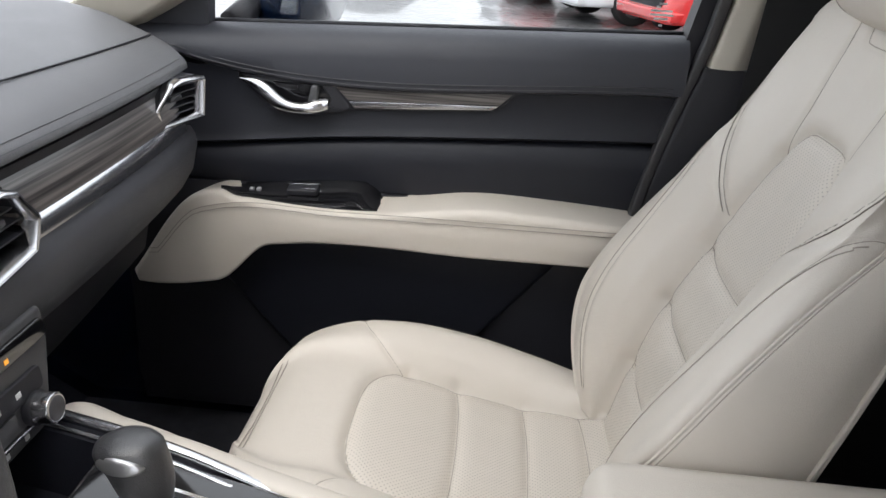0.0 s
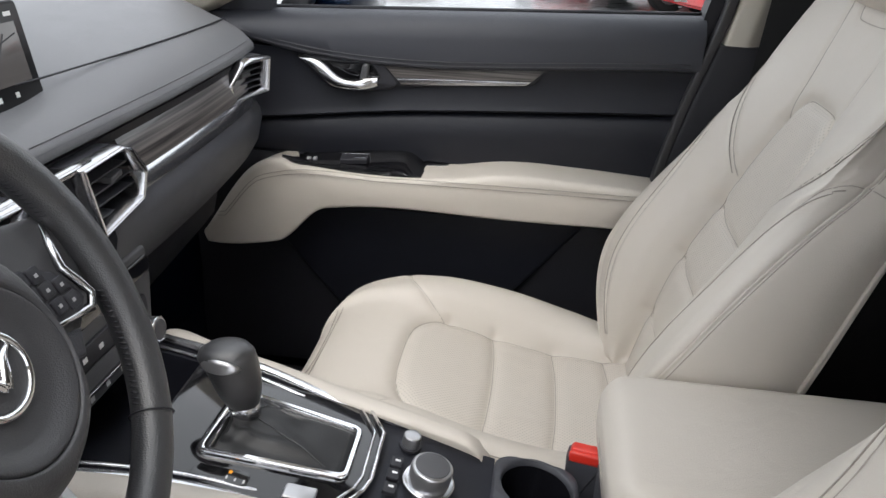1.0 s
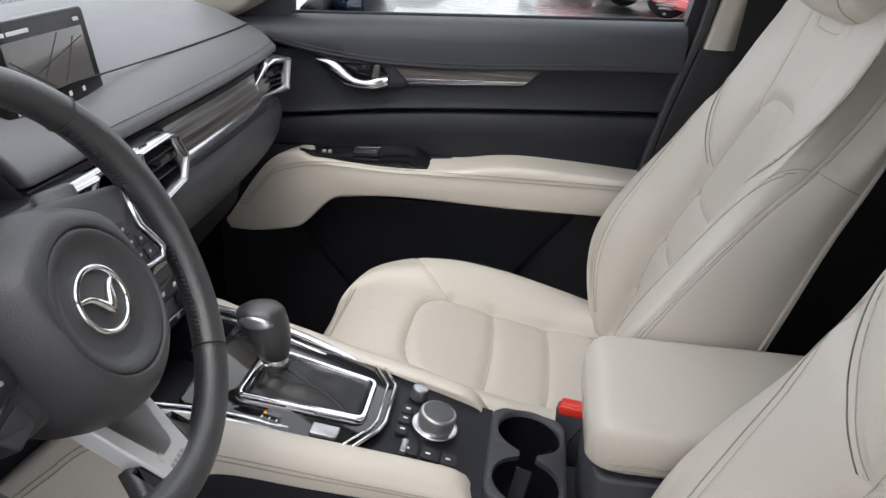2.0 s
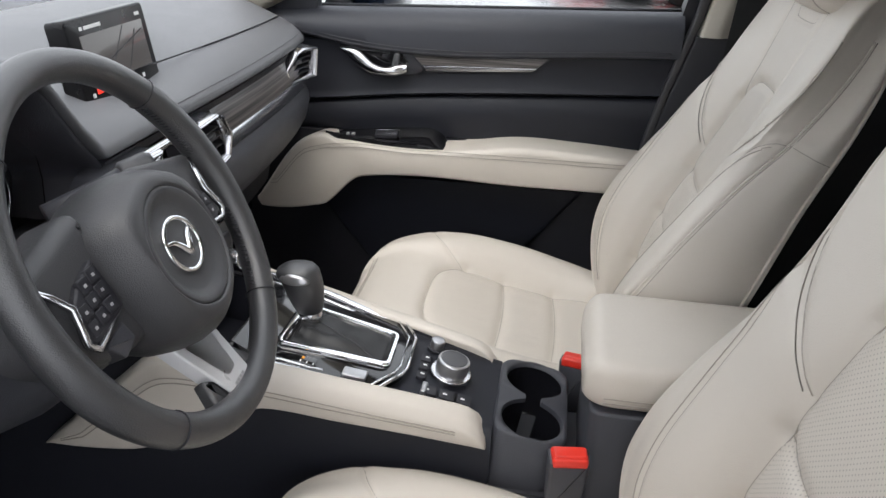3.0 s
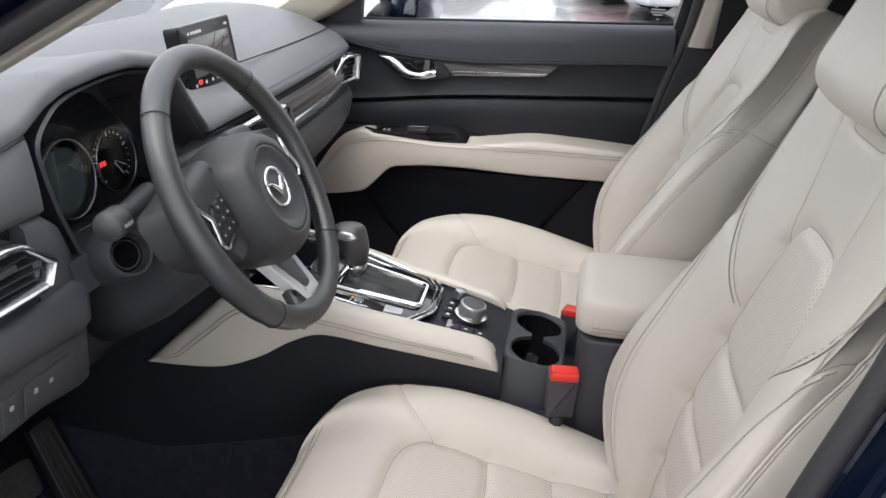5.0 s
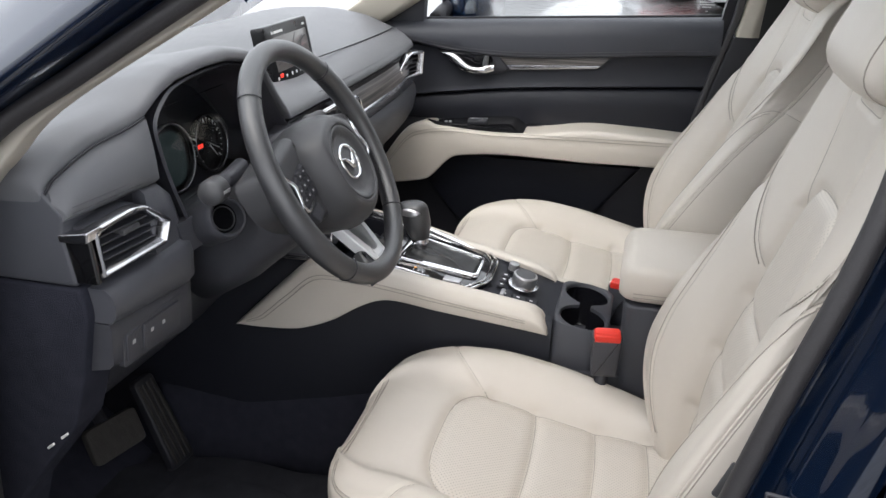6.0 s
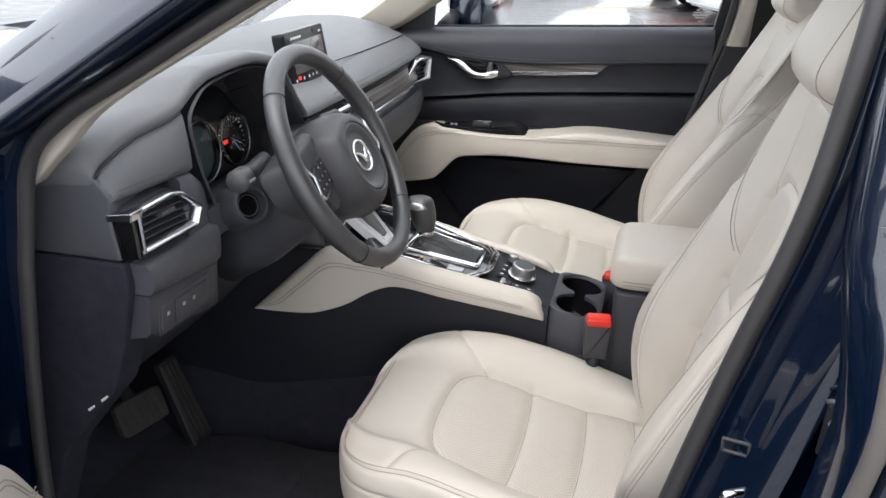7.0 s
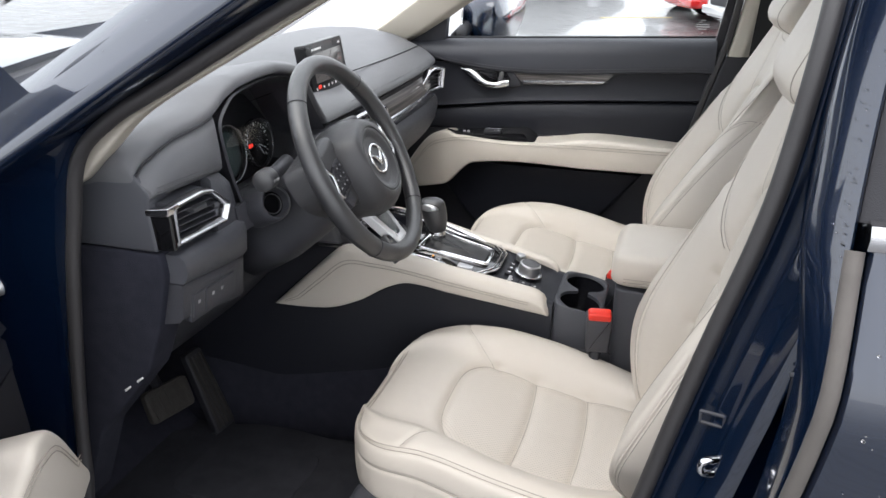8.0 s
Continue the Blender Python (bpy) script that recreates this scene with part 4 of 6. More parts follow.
def block(name, prof, material, label=""):
    """A padded block under the driver's vent, rounded off towards the column; prof(y): section points (x, z)."""
    rings = []
    for q in np.r_[np.linspace(0, 0.75, 10), 0.75 + 0.25 * np.sin(np.linspace(0.1, 1, 14) * math.pi / 2)]:
        y = -0.64 + 0.205 * q
        back = 0.06 * (1 - math.sqrt(max(0.0, 1 - max(0.0, (q - 0.72) / 0.28) ** 2)))
        rings.append([(x - (back if x > -0.6 else 0), y, z) for x, z in prof(y)])
    return loft(name, rings, material, dash, label, sharp=45)


zs_pad = lambda y: 0.941 - 0.023 * (y + 0.63) / 0.19
zb_pad = lambda y: 0.876 - 0.028 * (y + 0.63) / 0.14
block("driver_lower_pad", lambda y: [(-0.72, 0.988), (-0.455, 0.988), (-0.446, 0.98), (-0.443, 0.965), (-0.446, zs_pad(y) + 0.01), (-0.454, zs_pad(y) + 0.001), (-0.72, zs_pad(y) + 0.001)], SOFT, "grey padded block under the vent")
block("knee_block", lambda y: [(-0.74, zs_pad(y) - 0.001), (-0.458, zs_pad(y) - 0.001), (-0.455, zs_pad(y) - 0.006), (-0.462, zb_pad(y) + 0.008), (-0.47, zb_pad(y)), (-0.74, zb_pad(y) - 0.06)], PLAST)
face("knee_panel", [(-0.8, 0.93), (-0.53, 0.93), (-0.525, 0.90), (-0.53, 0.85), (-0.55, 0.80), (-0.62, 0.72), (-0.68, 0.66), (-0.80, 0.62)], -0.645, -0.13, PLAST)
BM = axes((-0.4585, -0.556, 0.896), (0.02, 1, -0.06), (0.1, 0, 1))
plate("switch_bezel", rounded([(-0.066, -0.03), (0.05, -0.026), (0.056, 0.026), (-0.066, 0.022)], 0.006), BM, -0.02, 0.001, 0.001, PLAST, dash)
for u, w_ in ((-0.062, 0.028), (-0.03, 0.076)):
    plate("dash_switch", rounded([(u, -0.022), (u + w_, -0.022), (u + w_, 0.018), (u, 0.016)], 0.003), BM, 0.0, 0.0035, 0.0015, PLAST, dash)
for u in (-0.052, -0.016, 0.008):
    plate("switch_mark", [(u, -0.001), (u + 0.0055, -0.001), (u + 0.0055, 0.0045), (u, 0.0045)], BM, 0.003, 0.0041, 0.0001, GREYW, dash, steps=1)
# centre stack
plate("stack_face", rounded([(-0.115, 0.795), (0.127, 0.795), (0.162, 0.90), (0.19, 0.985), (-0.17, 0.985), (-0.145, 0.90)], 0.012), axes((-0.456, 0, 0.86), (0, 1, 0), (-0.1, 0, 1)) @ Matrix.Translation((0, -0.86, 0)), -0.1, 0.0, 0.01, DASH, dash)

STM = axes((-0.441, 0.012, 0.854), (0, 1, 0), (-0.1, 0, 1))
plate("climate_panel", rounded([(-0.112, -0.058), (0.12, -0.058), (0.15, 0.03), (0.152, 0.066), (-0.135, 0.066), (-0.13, 0.03)], 0.01), STM, -0.08, 0.0, 0.006, GREYM, dash)
plate("switch_row", rounded([(-0.118, 0.03), (0.144, 0.034), (0.144, 0.056), (-0.118, 0.052)], 0.009), STM, 0.0, 0.004, 0.002, PIANO, dash)
plate("hazard_lamp", [(0.074, 0.038), (0.080, 0.038), (0.080, 0.043), (0.074, 0.043)], STM, 0.003, 0.0046, 0.0003, LAMP_AMBER, dash, "glowing amber passenger airbag lamp", steps=1)
plate("climate_row", rounded([(-0.115, -0.012), (0.12, -0.012), (0.12, 0.014), (-0.115, 0.014)], 0.008), STM, 0.0, 0.004, 0.002, BLACK, dash)
plate("climate_display", rounded([(-0.065, -0.034), (0.07, -0.034), (0.07, -0.014), (-0.065, -0.014)], 0.002), STM, 0.0, 0.003, 0.0008, GREYM, dash)
plate("climate_chrome", [(-0.1, -0.041), (0.1, -0.041), (0.1, -0.0375), (-0.1, -0.0375)], STM, 0.0, 0.005, 0.001, CHROME, dash)
for j in range(6):
    u = -0.085 + 0.032 * j
    plate("climate_mark", [(u, -0.002), (u + 0.008, -0.002), (u + 0.008, 0.004), (u, 0.004)], STM, 0.0036, 0.0045, 0.0001, WHITE, dash, steps=1)
    plate("climate_mark", [(u, -0.051), (u + 0.007, -0.051), (u + 0.007, -0.045), (u, -0.045)], STM, -0.0005, 0.0007, 0.0001, WHITE, dash, steps=1)
for u in (-0.085, 0.098):
    kb = thing("climate_knob", tuple(STM @ Vector((u, -0.026, 0))), "silver climate knob with dark face", "knob", "climate knobs")
    km = STM @ Matrix.Translation((u, -0.026, 0))
    disc("skirt", km, 0.0185, 0.008, 0.002, BLACK, kb)
    disc("grip", km, 0.0165, 0.026, 0.002, CHROME, kb, "knurled silver grip")
    disc("cap", km, 0.013, 0.0268, 0.0006, PLAST, kb)

# ---- screen ----
SCREEN = mat("black_screen_glass", (0.005, 0.005, 0.006), 0.28, spec=0.25, rvary=0.04)
scr = thing("infotainment_screen", (-0.555, 0.03, 1.14), "infotainment screen with dim map standing on dashboard", "screen")
m = axes((-0.527, 0.028, 1.157), (-0.04, 1, 0), (-0.16, 0, 1)) @ Matrix.Diagonal((0.97, 0.97, 1, 1))
plate("housing", rounded([(-0.1, -0.055), (0.1, -0.055), (0.1, 0.052), (-0.1, 0.052)], 0.008), m, -0.02, 0.004, 0.003, SCREEN, scr)
plate("display", [(-0.075, -0.032), (0.085, -0.032), (0.085, 0.03), (-0.075, 0.03)], m, 0.0, 0.0048, 0.0004, LAMP_MAP, scr, "dim grey map display")
for j, (u0, v0, u1, v1) in enumerate(((-0.07, -0.02, 0.08, 0.018), (-0.03, -0.03, 0.03, 0.028), (0.02, -0.03, 0.06, 0.02), (-0.07, 0.01, 0.0, -0.03))):
    L_ = math.hypot(u1 - u0, v1 - v0)
    nx_, ny_ = -(v1 - v0) / L_ * 0.0007, (u1 - u0) / L_ * 0.0007
    plate("map_road", [(u0 - nx_, v0 - ny_), (u1 - nx_, v1 - ny_), (u1 + nx_, v1 + ny_), (u0 + nx_, v0 + ny_)], m, 0.004, 0.0051 + 0.00012 * j, 0.0001, BLACK, scr, steps=1)
for u0, u1 in ((-0.07, -0.064), (-0.06, -0.02), (0.072, 0.084)):
    plate("title_bar", [(u0, 0.036), (u1, 0.036), (u1, 0.0405), (u0, 0.0405)], m, 0.003, 0.0046, 0.0001, WHITE, scr, steps=1)
plate("red_label", rounded([(-0.07, -0.043), (-0.057, -0.043), (-0.057, -0.036), (-0.07, -0.036)], 0.001), m, 0.003, 0.0048, 0.0002, LAMP_RED, scr, "glowing red warning symbol", steps=1)
for u0 in (-0.082, -0.045, -0.02, 0.0, 0.02, 0.05):
    plate("button_mark", [(u0, -0.0455), (u0 + 0.006, -0.0455), (u0 + 0.006, -0.040), (u0, -0.040)], m, 0.003, 0.0046, 0.0001, WHITE, scr, steps=1)
plate("mount", [(-0.06, -0.08), (0.06, -0.08), (0.06, -0.05), (-0.06, -0.05)], m, -0.03, 0.0, 0.003, BLACK, scr)

# ---- steering wheel ----
WT = radians(27.5)
WC = Vector((-0.306, -0.316, 1.059))
WM = axes(WC, (-0.065, 0.998, 0), (-math.sin(WT), -0.03, math.cos(WT)))  # x to the right, y up in the wheel's plane, z towards the driver
sw_ = thing("steering_wheel", tuple(WC), "black leather steering wheel with satin silver spokes", "steering wheel")
a = np.linspace(0, 2 * math.pi, 128, endpoint=False)
RIM = 0.173
thick = [0.0152 + 0.0016 * max(0, math.cos(2 * (t - 0.35))) ** 2 for t in a]
rim = [tuple(WM @ Vector((RIM * math.cos(t), RIM * math.sin(t), 0))) for t in a]
tube("rim", rim, thick, WHEEL, sw_, "black leather wheel rim", n=18, closed=True)
for t in (radians(134), radians(43), radians(-46), radians(-133)):
    c_ = WM @ Vector((RIM * math.cos(t), RIM * math.sin(t), 0))
    ring("rim_seam", axes(c_, WM.to_3x3() @ Vector((math.cos(t), math.sin(t), 0)), WM.to_3x3() @ Vector((0, 0, 1))), 0.0164, 0.0007, BLACK, sw_, n=20)
# hand stitching on the inner side of the rim
for t0, t1 in ((-44, -9), (15, 41), (136, 165), (189, 226)):
    for d in np.arange(t0, t1, 1.6):
        t = radians(d)
        r0 = RIM - 0.0158
        p0 = WM @ Vector((r0 * math.cos(t), r0 * math.sin(t), 0.003))
        p1 = WM @ Vector((r0 * math.cos(t + 0.014), r0 * math.sin(t + 0.014), -0.003))
        tube("stitch", [tuple(p0), tuple((p0 + p1) / 2 + WM.to_3x3() @ Vector((-math.cos(t) * 0.001, -math.sin(t) * 0.001, 0))), tuple(p1)], 0.0009, BLACK, sw_, n=4)
hubo = np.array(spline([(-0.078, 0.016), (-0.061, 0.052), (0, 0.074), (0.061, 0.052), (0.078, 0.016), (0.076, -0.036), (0.056, -0.080), (0, -0.104), (-0.056, -0.080), (-0.076, -0.036)], 80, closed=True))
oval = np.array([(math.cos(t), math.sin(t)) for t in np.arctan2(hubo[:, 1], hubo[:, 0])])


HB = WM @ Matrix.Translation((0.001, -0.0015, 0.0045))  # the hub stands a little proud of the rim


def hub_ring(k, r, w_):
    """A ring of the airbag cover: its outline shrunk by k and drawn towards a circle of radius r as it rises."""
    q = hubo * k * 0.96 if r is None else oval * r + [0, -0.013]
    return [tuple(HB @ Vector((x, y, w_))) for x, y in q]


loft("airbag_cover", [hub_ring(0.93, None, -0.060), hub_ring(0.99, None, -0.045), hub_ring(1.02, None, -0.025), hub_ring(1.01, None, -0.008), hub_ring(0.97, None, 0.006), hub_ring(0.915, None, 0.0165),
                      hub_ring(0.86, None, 0.0235), hub_ring(0.81, None, 0.0275), hub_ring(0, 0.0600, 0.0295), hub_ring(0, 0.0585, 0.0288), hub_ring(0, 0.0575, 0.0262)], HUB, sw_, caps=False, sharp=60)
loft("emblem_pad", [hub_ring(0, r_, w_) for r_, w_ in ((0.0577, 0.0258), (0.0565, 0.0282), (0.0545, 0.0284), (0.049, 0.0262), (0.044, 0.0228), (0.040, 0.0215), (0.026, 0.0220), (0.0005, 0.0225))], HUB, sw_, caps=False)
EM = HB @ Matrix.Translation((0.0, -0.0105, 0.0228))
ring("emblem_ring", EM, 0.0272, 0.0028, BRIGHT, sw_, "chrome emblem ring", sy=0.92, n=48)
for sg in (1, -1):
    tube("emblem_wing", [tuple(EM @ Vector(p_)) for p_ in spline([(0, -0.0105, 0.002), (sg * 0.006, -0.002, 0.002), (sg * 0.014, 0.0065, 0.001), (sg * 0.0245, 0.0085, -0.001)], 10)], [0.0034, 0.0038, 0.0038, 0.0036, 0.0033, 0.003, 0.0027, 0.0024, 0.002, 0.0016], BRIGHT, sw_, n=6)
for sg in (1, -1):
    S = lambda pts_: [(sg * x, y) for x, y in pts_][::sg]
    plate("spoke", rounded(S([(0.05, -0.062), (0.10, -0.058), (0.146, -0.034), (0.170, -0.008), (0.172, 0.042), (0.13, 0.05), (0.05, 0.066)]), 0.016), WM, -0.055, -0.005, 0.015, HUB, sw_, steps=5)
    sp = plate("switch_pack", rounded(S([(0.078, -0.022), (0.126, -0.031), (0.139, -0.022), (0.126, 0.006), (0.112, 0.016), (0.080, 0.026)]), 0.004), WM, -0.03, 0.001, 0.003, BLACK, sw_)
    for u, v in ((0.085, 0.009), (0.100, 0.006), (0.086, -0.005), (0.101, -0.007), (0.087, -0.019), (0.102, -0.021), (0.116, -0.010), (0.117, -0.024)):
        plate("switch", rounded(S([(u, v), (u + 0.0128, v), (u + 0.0128, v + 0.0122), (u, v + 0.0122)]), 0.002), WM, -0.002, 0.0024, 0.001, BLACK, sp)
        plate("switch_mark", S([(u + 0.0045, v + 0.0045), (u + 0.008, v + 0.0045), (u + 0.008, v + 0.0072), (u + 0.0045, v + 0.0072)]), WM, 0.002, 0.0027, 0.0001, GREYW, sp, steps=1)
    plate("call_switch", rounded(S([(0.084, -0.050), (0.108, -0.056), (0.120, -0.038), (0.088, -0.031)]), 0.003), WM, -0.02, -0.003, 0.002, PLAST, sp)
    tube("switch_chrome", [tuple(WM @ Vector((sg * x, y, w_))) for x, y, w_ in ((0.152, 0.038, -0.006), (0.140, 0.021, -0.001), (0.132, 0.005, 0.002), (0.138, -0.010, 0.003), (0.1425, -0.0225, 0.003), (0.134, -0.0315, 0.002), (0.108, -0.027, 0.0), (0.084, -0.022, -0.003))],
         [0.0022, 0.0032, 0.0038, 0.0036, 0.0036, 0.0032, 0.0024, 0.0016], CHROME, sw_, "satin chrome switch surround", n=8)
SPOKE = mat("satin_spoke_paint", (0.72, 0.72, 0.73), 0.3, 0.35, vary=0.05)
# lower spoke: a silver fork that rises from under the hub to the rim
FM = axes(WM @ Vector((0, -0.084, -0.023)), WM.to_3x3() @ Vector((1, 0, 0)), WM.to_3x3() @ Vector((0, 1, -0.29)))
plate("spoke_lower", rounded([(-0.039, 0.012), (-0.036, -0.012), (-0.021, -0.090), (0.021, -0.090), (0.036, -0.012), (0.039, 0.012), (0.025, 0.012), (0.021, -0.012), (0.008, -0.062), (-0.008, -0.062), (-0.021, -0.012), (-0.025, 0.012)], [0.001, 0.02, 0.006, 0.006, 0.02, 0.001, 0.001, 0.01, 0.004, 0.004, 0.01, 0.001]), FM, -0.014, 0.002, 0.003, SPOKE, sw_, "satin silver lower spoke")
plate("spoke_slot", [(-0.030, 0.012), (-0.012, -0.064), (0.012, -0.064), (0.030, 0.012)], FM, -0.016, -0.007, 0.001, WHEEL, sw_)
for j in range(4):
    plate("spoke_mark", [(-0.012 + 0.006 * j, -0.083), (-0.0075 + 0.006 * j, -0.083), (-0.0075 + 0.006 * j, -0.074), (-0.012 + 0.006 * j, -0.074)], FM, 0.001, 0.0023, 0.0002, SILVER, sw_, steps=1)
plate("spoke_root", rounded([(-0.060, -0.098), (-0.034, -0.045), (-0.026, -0.0925), (0.026, -0.0925), (0.034, -0.045), (0.060, -0.098)], 0.006), FM, -0.016, -0.001, 0.006, WHEEL, sw_, steps=4)
col = thing("steering_column", (-0.45, -0.30, 0.95), "charcoal steering column shroud with stalks and start button", "steering column")
COL = axes((-0.312, -0.297, 1.05), (0, 1, 0), (-math.sin(WT), 0, math.cos(WT)))
rings = []
for d, rx_, ry_, dy in ((-0.03, 0.05, 0.045, 0), (-0.034, 0.062, 0.058, -0.005), (-0.07, 0.07, 0.066, -0.012), (-0.12, 0.078, 0.072, -0.02), (-0.20, 0.088, 0.08, -0.03), (-0.28, 0.09, 0.085, -0.03)):
    rings.append([tuple(COL @ Vector((rx_ * math.copysign(abs(math.cos(t)) ** 0.7, math.cos(t)), dy + ry_ * math.copysign(abs(math.sin(t)) ** 0.7, math.sin(t)), d))) for t in np.linspace(0, 2 * math.pi, 40, endpoint=False)])
loft("shroud", rings, PLAST, col)
st = tube("stalk", [(-0.43, -0.285, 1.062), (-0.395, -0.235, 1.077), (-0.384, -0.222, 1.081)], [0.011, 0.011, 0.013], PLAST, col, n=14)
tube("stalk_end", [(-0.384, -0.222, 1.081), (-0.382, -0.219, 1.082), (-0.366, -0.199, 1.088), (-0.362, -0.195, 1.0895)], [0.013, 0.0172, 0.0172, 0.014], GREYM, st, n=18)
for j in range(2):
    c_ = Vector((-0.380, -0.217, 1.0825)) + Vector((0.6, 0.766, 0.23)) * 0.009 * j + Vector((0.673, -0.639, 0.375)) * 0.017
    plate("stalk_mark", [(-0.002, -0.002), (0.002, -0.002), (0.002, 0.002), (-0.002, 0.002)], axes(c_, (0.6, 0.766, 0.23), Vector((0.673, -0.639, 0.375)).cross(Vector((0.6, 0.766, 0.23)))), -0.0005, 0.0008, 0.0001, WHITE, st, steps=1)
st = tube("stalk", [(-0.425, -0.36, 1.056), (-0.414, -0.42, 1.055), (-0.410, -0.447, 1.054)], [0.012, 0.0115, 0.013], PLAST, col, n=14)
tube("stalk_end", [(-0.410, -0.445, 1.054), (-0.4098, -0.449, 1.054), (-0.4085, -0.470, 1.054), (-0.408, -0.4755, 1.054)], [0.014, 0.0178, 0.0178, 0.0158], GREYM, st, n=22)
for j in range(3):
    plate("stalk_mark", [(-0.002, -0.002), (0.002, -0.002), (0.002, 0.002), (-0.002, 0.002)], axes((-0.3905, -0.453 - 0.006 * j, 1.0545), (0, 1, 0), (0, 0, 1)), -0.001, 0.0006, 0.0001, GREYW, st, steps=1)
sb = axes((-0.408, -0.438, 1.008), (0.45, 0.9, 0), (-0.42, 0, 0.9))
rings = [[tuple(sb @ Vector((r_ * math.cos(t), r_ * math.sin(t), w_))) for t in np.arange(36) * math.pi / 18] for r_, w_ in ((0.034, -0.06), (0.031, -0.012), (0.028, 0.0), (0.026, 0.002), (0.0235, 0.001), (0.022, -0.010), (0.0205, -0.014))]
loft("start_bezel", rings, PLAST, col, caps=False, sharp=50)
disc("start_button", sb @ Matrix.Translation((0, 0, -0.018)), 0.0208, 0.006, 0.002, PIANO, col)
ring("start_ring", sb @ Matrix.Translation((0, 0, -0.0115)), 0.0165, 0.0009, GREYM, col, n=32)

# ---- console ----
con = tagged(new("centre_console"), "centre console with ivory leather sides and black trim", "console", kind="structure")
cz = lambda x: curve(x, [-0.62, -0.45, -0.30, -0.16, -0.066, -0.01, 0.1, 0.4], [0.80, 0.80, 0.785, 0.748, 0.73, 0.714, 0.697, 0.697])
xs2 = np.r_[-1.02, -0.8, np.linspace(-0.60, 0.004, 40)]
C0 = 0.01
flare = lambda x: curve(x, [-0.62, -0.45, -0.30, -0.1, 0.13], [0.155, 0.14, 0.118, 0.098, 0.096])
dip = lambda x: float(np.interp(x, [-0.375, -0.36], [0.075, 0.002]))  # open tray ahead of the gear lever
loft("console_body", [[(x, C0 - flare(x) - 0.006, 0.34), (x, C0 - flare(x) - 0.002, cz(x) - 0.05), (x, C0 - flare(x) + 0.006, cz(x) - 0.006), (x, C0 - flare(x) + 0.014, cz(x)), (x, C0 - flare(x) + 0.034, cz(x)), (x, C0 - flare(x) + 0.042, cz(x) - dip(x)), (x, C0 + flare(x) - 0.042, cz(x) - dip(x)), (x, C0 + flare(x) - 0.034, cz(x)), (x, C0 + flare(x) - 0.014, cz(x)), (x, C0 + flare(x) - 0.006, cz(x) - 0.006), (x, C0 + flare(x) + 0.002, cz(x) - 0.05), (x, C0 + flare(x) + 0.006, 0.34)] for x in xs2], DOORP, con, sharp=50)
qs = np.linspace(0, 1, 60)
K = np.linspace(0, 1, 9)
low = np.stack([np.interp(qs, K, [-0.585, -0.52, -0.45, -0.39, -0.335, -0.29, -0.2, -0.1, -0.002]), curve(qs, K, [0.672, 0.673, 0.679, 0.7, 0.731, 0.742, 0.724, 0.706, 0.69])], 1)
top = np.stack([np.interp(qs, K, [-0.58, -0.53, -0.48, -0.43, -0.375, -0.31, -0.21, -0.1, -0.004]), curve(qs, K, [0.677, 0.725, 0.772, 0.812, 0.808, 0.797, 0.775, 0.752, 0.732])], 1)
round_ = 1 - np.sqrt(1 - np.clip((qs - 0.95) / 0.05, 0, 1) ** 2)
top[:, 1] -= (top[:, 1] - low[:, 1] - 0.012) * round_
out = curve(qs, K, [0.182, 0.182, 0.178, 0.168, 0.155, 0.143, 0.128, 0.114, 0.104])
for sg in (-1, 1):
    rings, line1, line2 = [], [], []
    for (xb, zb), (xt, zt), w in zip(low, top, out):
        if sg > 0:  # the passenger side sits lower towards the dashboard
            zt = max(zb + 0.004, zt - float(curve(xt, [-0.6, -0.37, -0.31, -0.21, -0.1, 0.0], [0.012, 0.012, 0.009, 0.004, 0.0, 0.0])))
        h = max(zt - zb, 0.004)
        e = min(0.016, h * 0.4)
        P = lambda f, dy, dz=0: (xb + (xt - xb) * f, C0 + sg * (w + dy), zb + (zt - zb) * f + dz)
        sec = [P(0, -0.02), P(0, -0.004), P(0.08, 0.0), P(0.5, 0.002), P(1 - e / h * 0.8, -0.002), P(1 - e / h * 0.25, -0.008), P(1, -0.018), P(1, -0.030), P(0.9, -0.036)]
        rings.append([tuple(p_) for p_ in spline(sec, 26)])
        line1.append(P(1 - min(0.5, 0.024 / h), 0.0025))
        line2.append(P(1 - min(0.6, 0.031 / h), 0.0028))
    loft("side_pad", rings, LEATHER, con, "ivory leather console side pad")
    for l_ in (line1, line2):
        tube("stitching", l_[3:-3], 0.0008, SEAM, con, n=5)
    tube("edge_chrome", [(x, C0 + sg * (float(flare(x)) - 0.011), float(cz(x)) + 0.003) for x in np.linspace(-0.5, -0.03 if sg > 0 else -0.15, 30)], 0.0065, CHROME, con, "satin chrome console edge", n=8)
    tube("edge_chrome", [(x, C0 + sg * (float(flare(x)) - 0.028), float(cz(x)) + 0.002) for x in np.linspace(-0.5, -0.18, 20)], 0.003, CHROME, con, n=6)
SM = axes((-0.236, C0 + 0.006, 0.772), (1, 0, -0.22), (0, 1, 0))
plate("shift_plate", rounded([(-0.125, -0.098), (0.08, -0.098), (0.112, -0.045), (0.112, 0.04), (0.09, 0.082), (-0.125, 0.088)], 0.012), SM, -0.01, 0.001, 0.002, PIANO, con)
so = rounded([(-0.070, -0.066), (0.091, -0.045), (0.089, 0.042), (-0.068, 0.048)], 0.014, 5)
rings = []
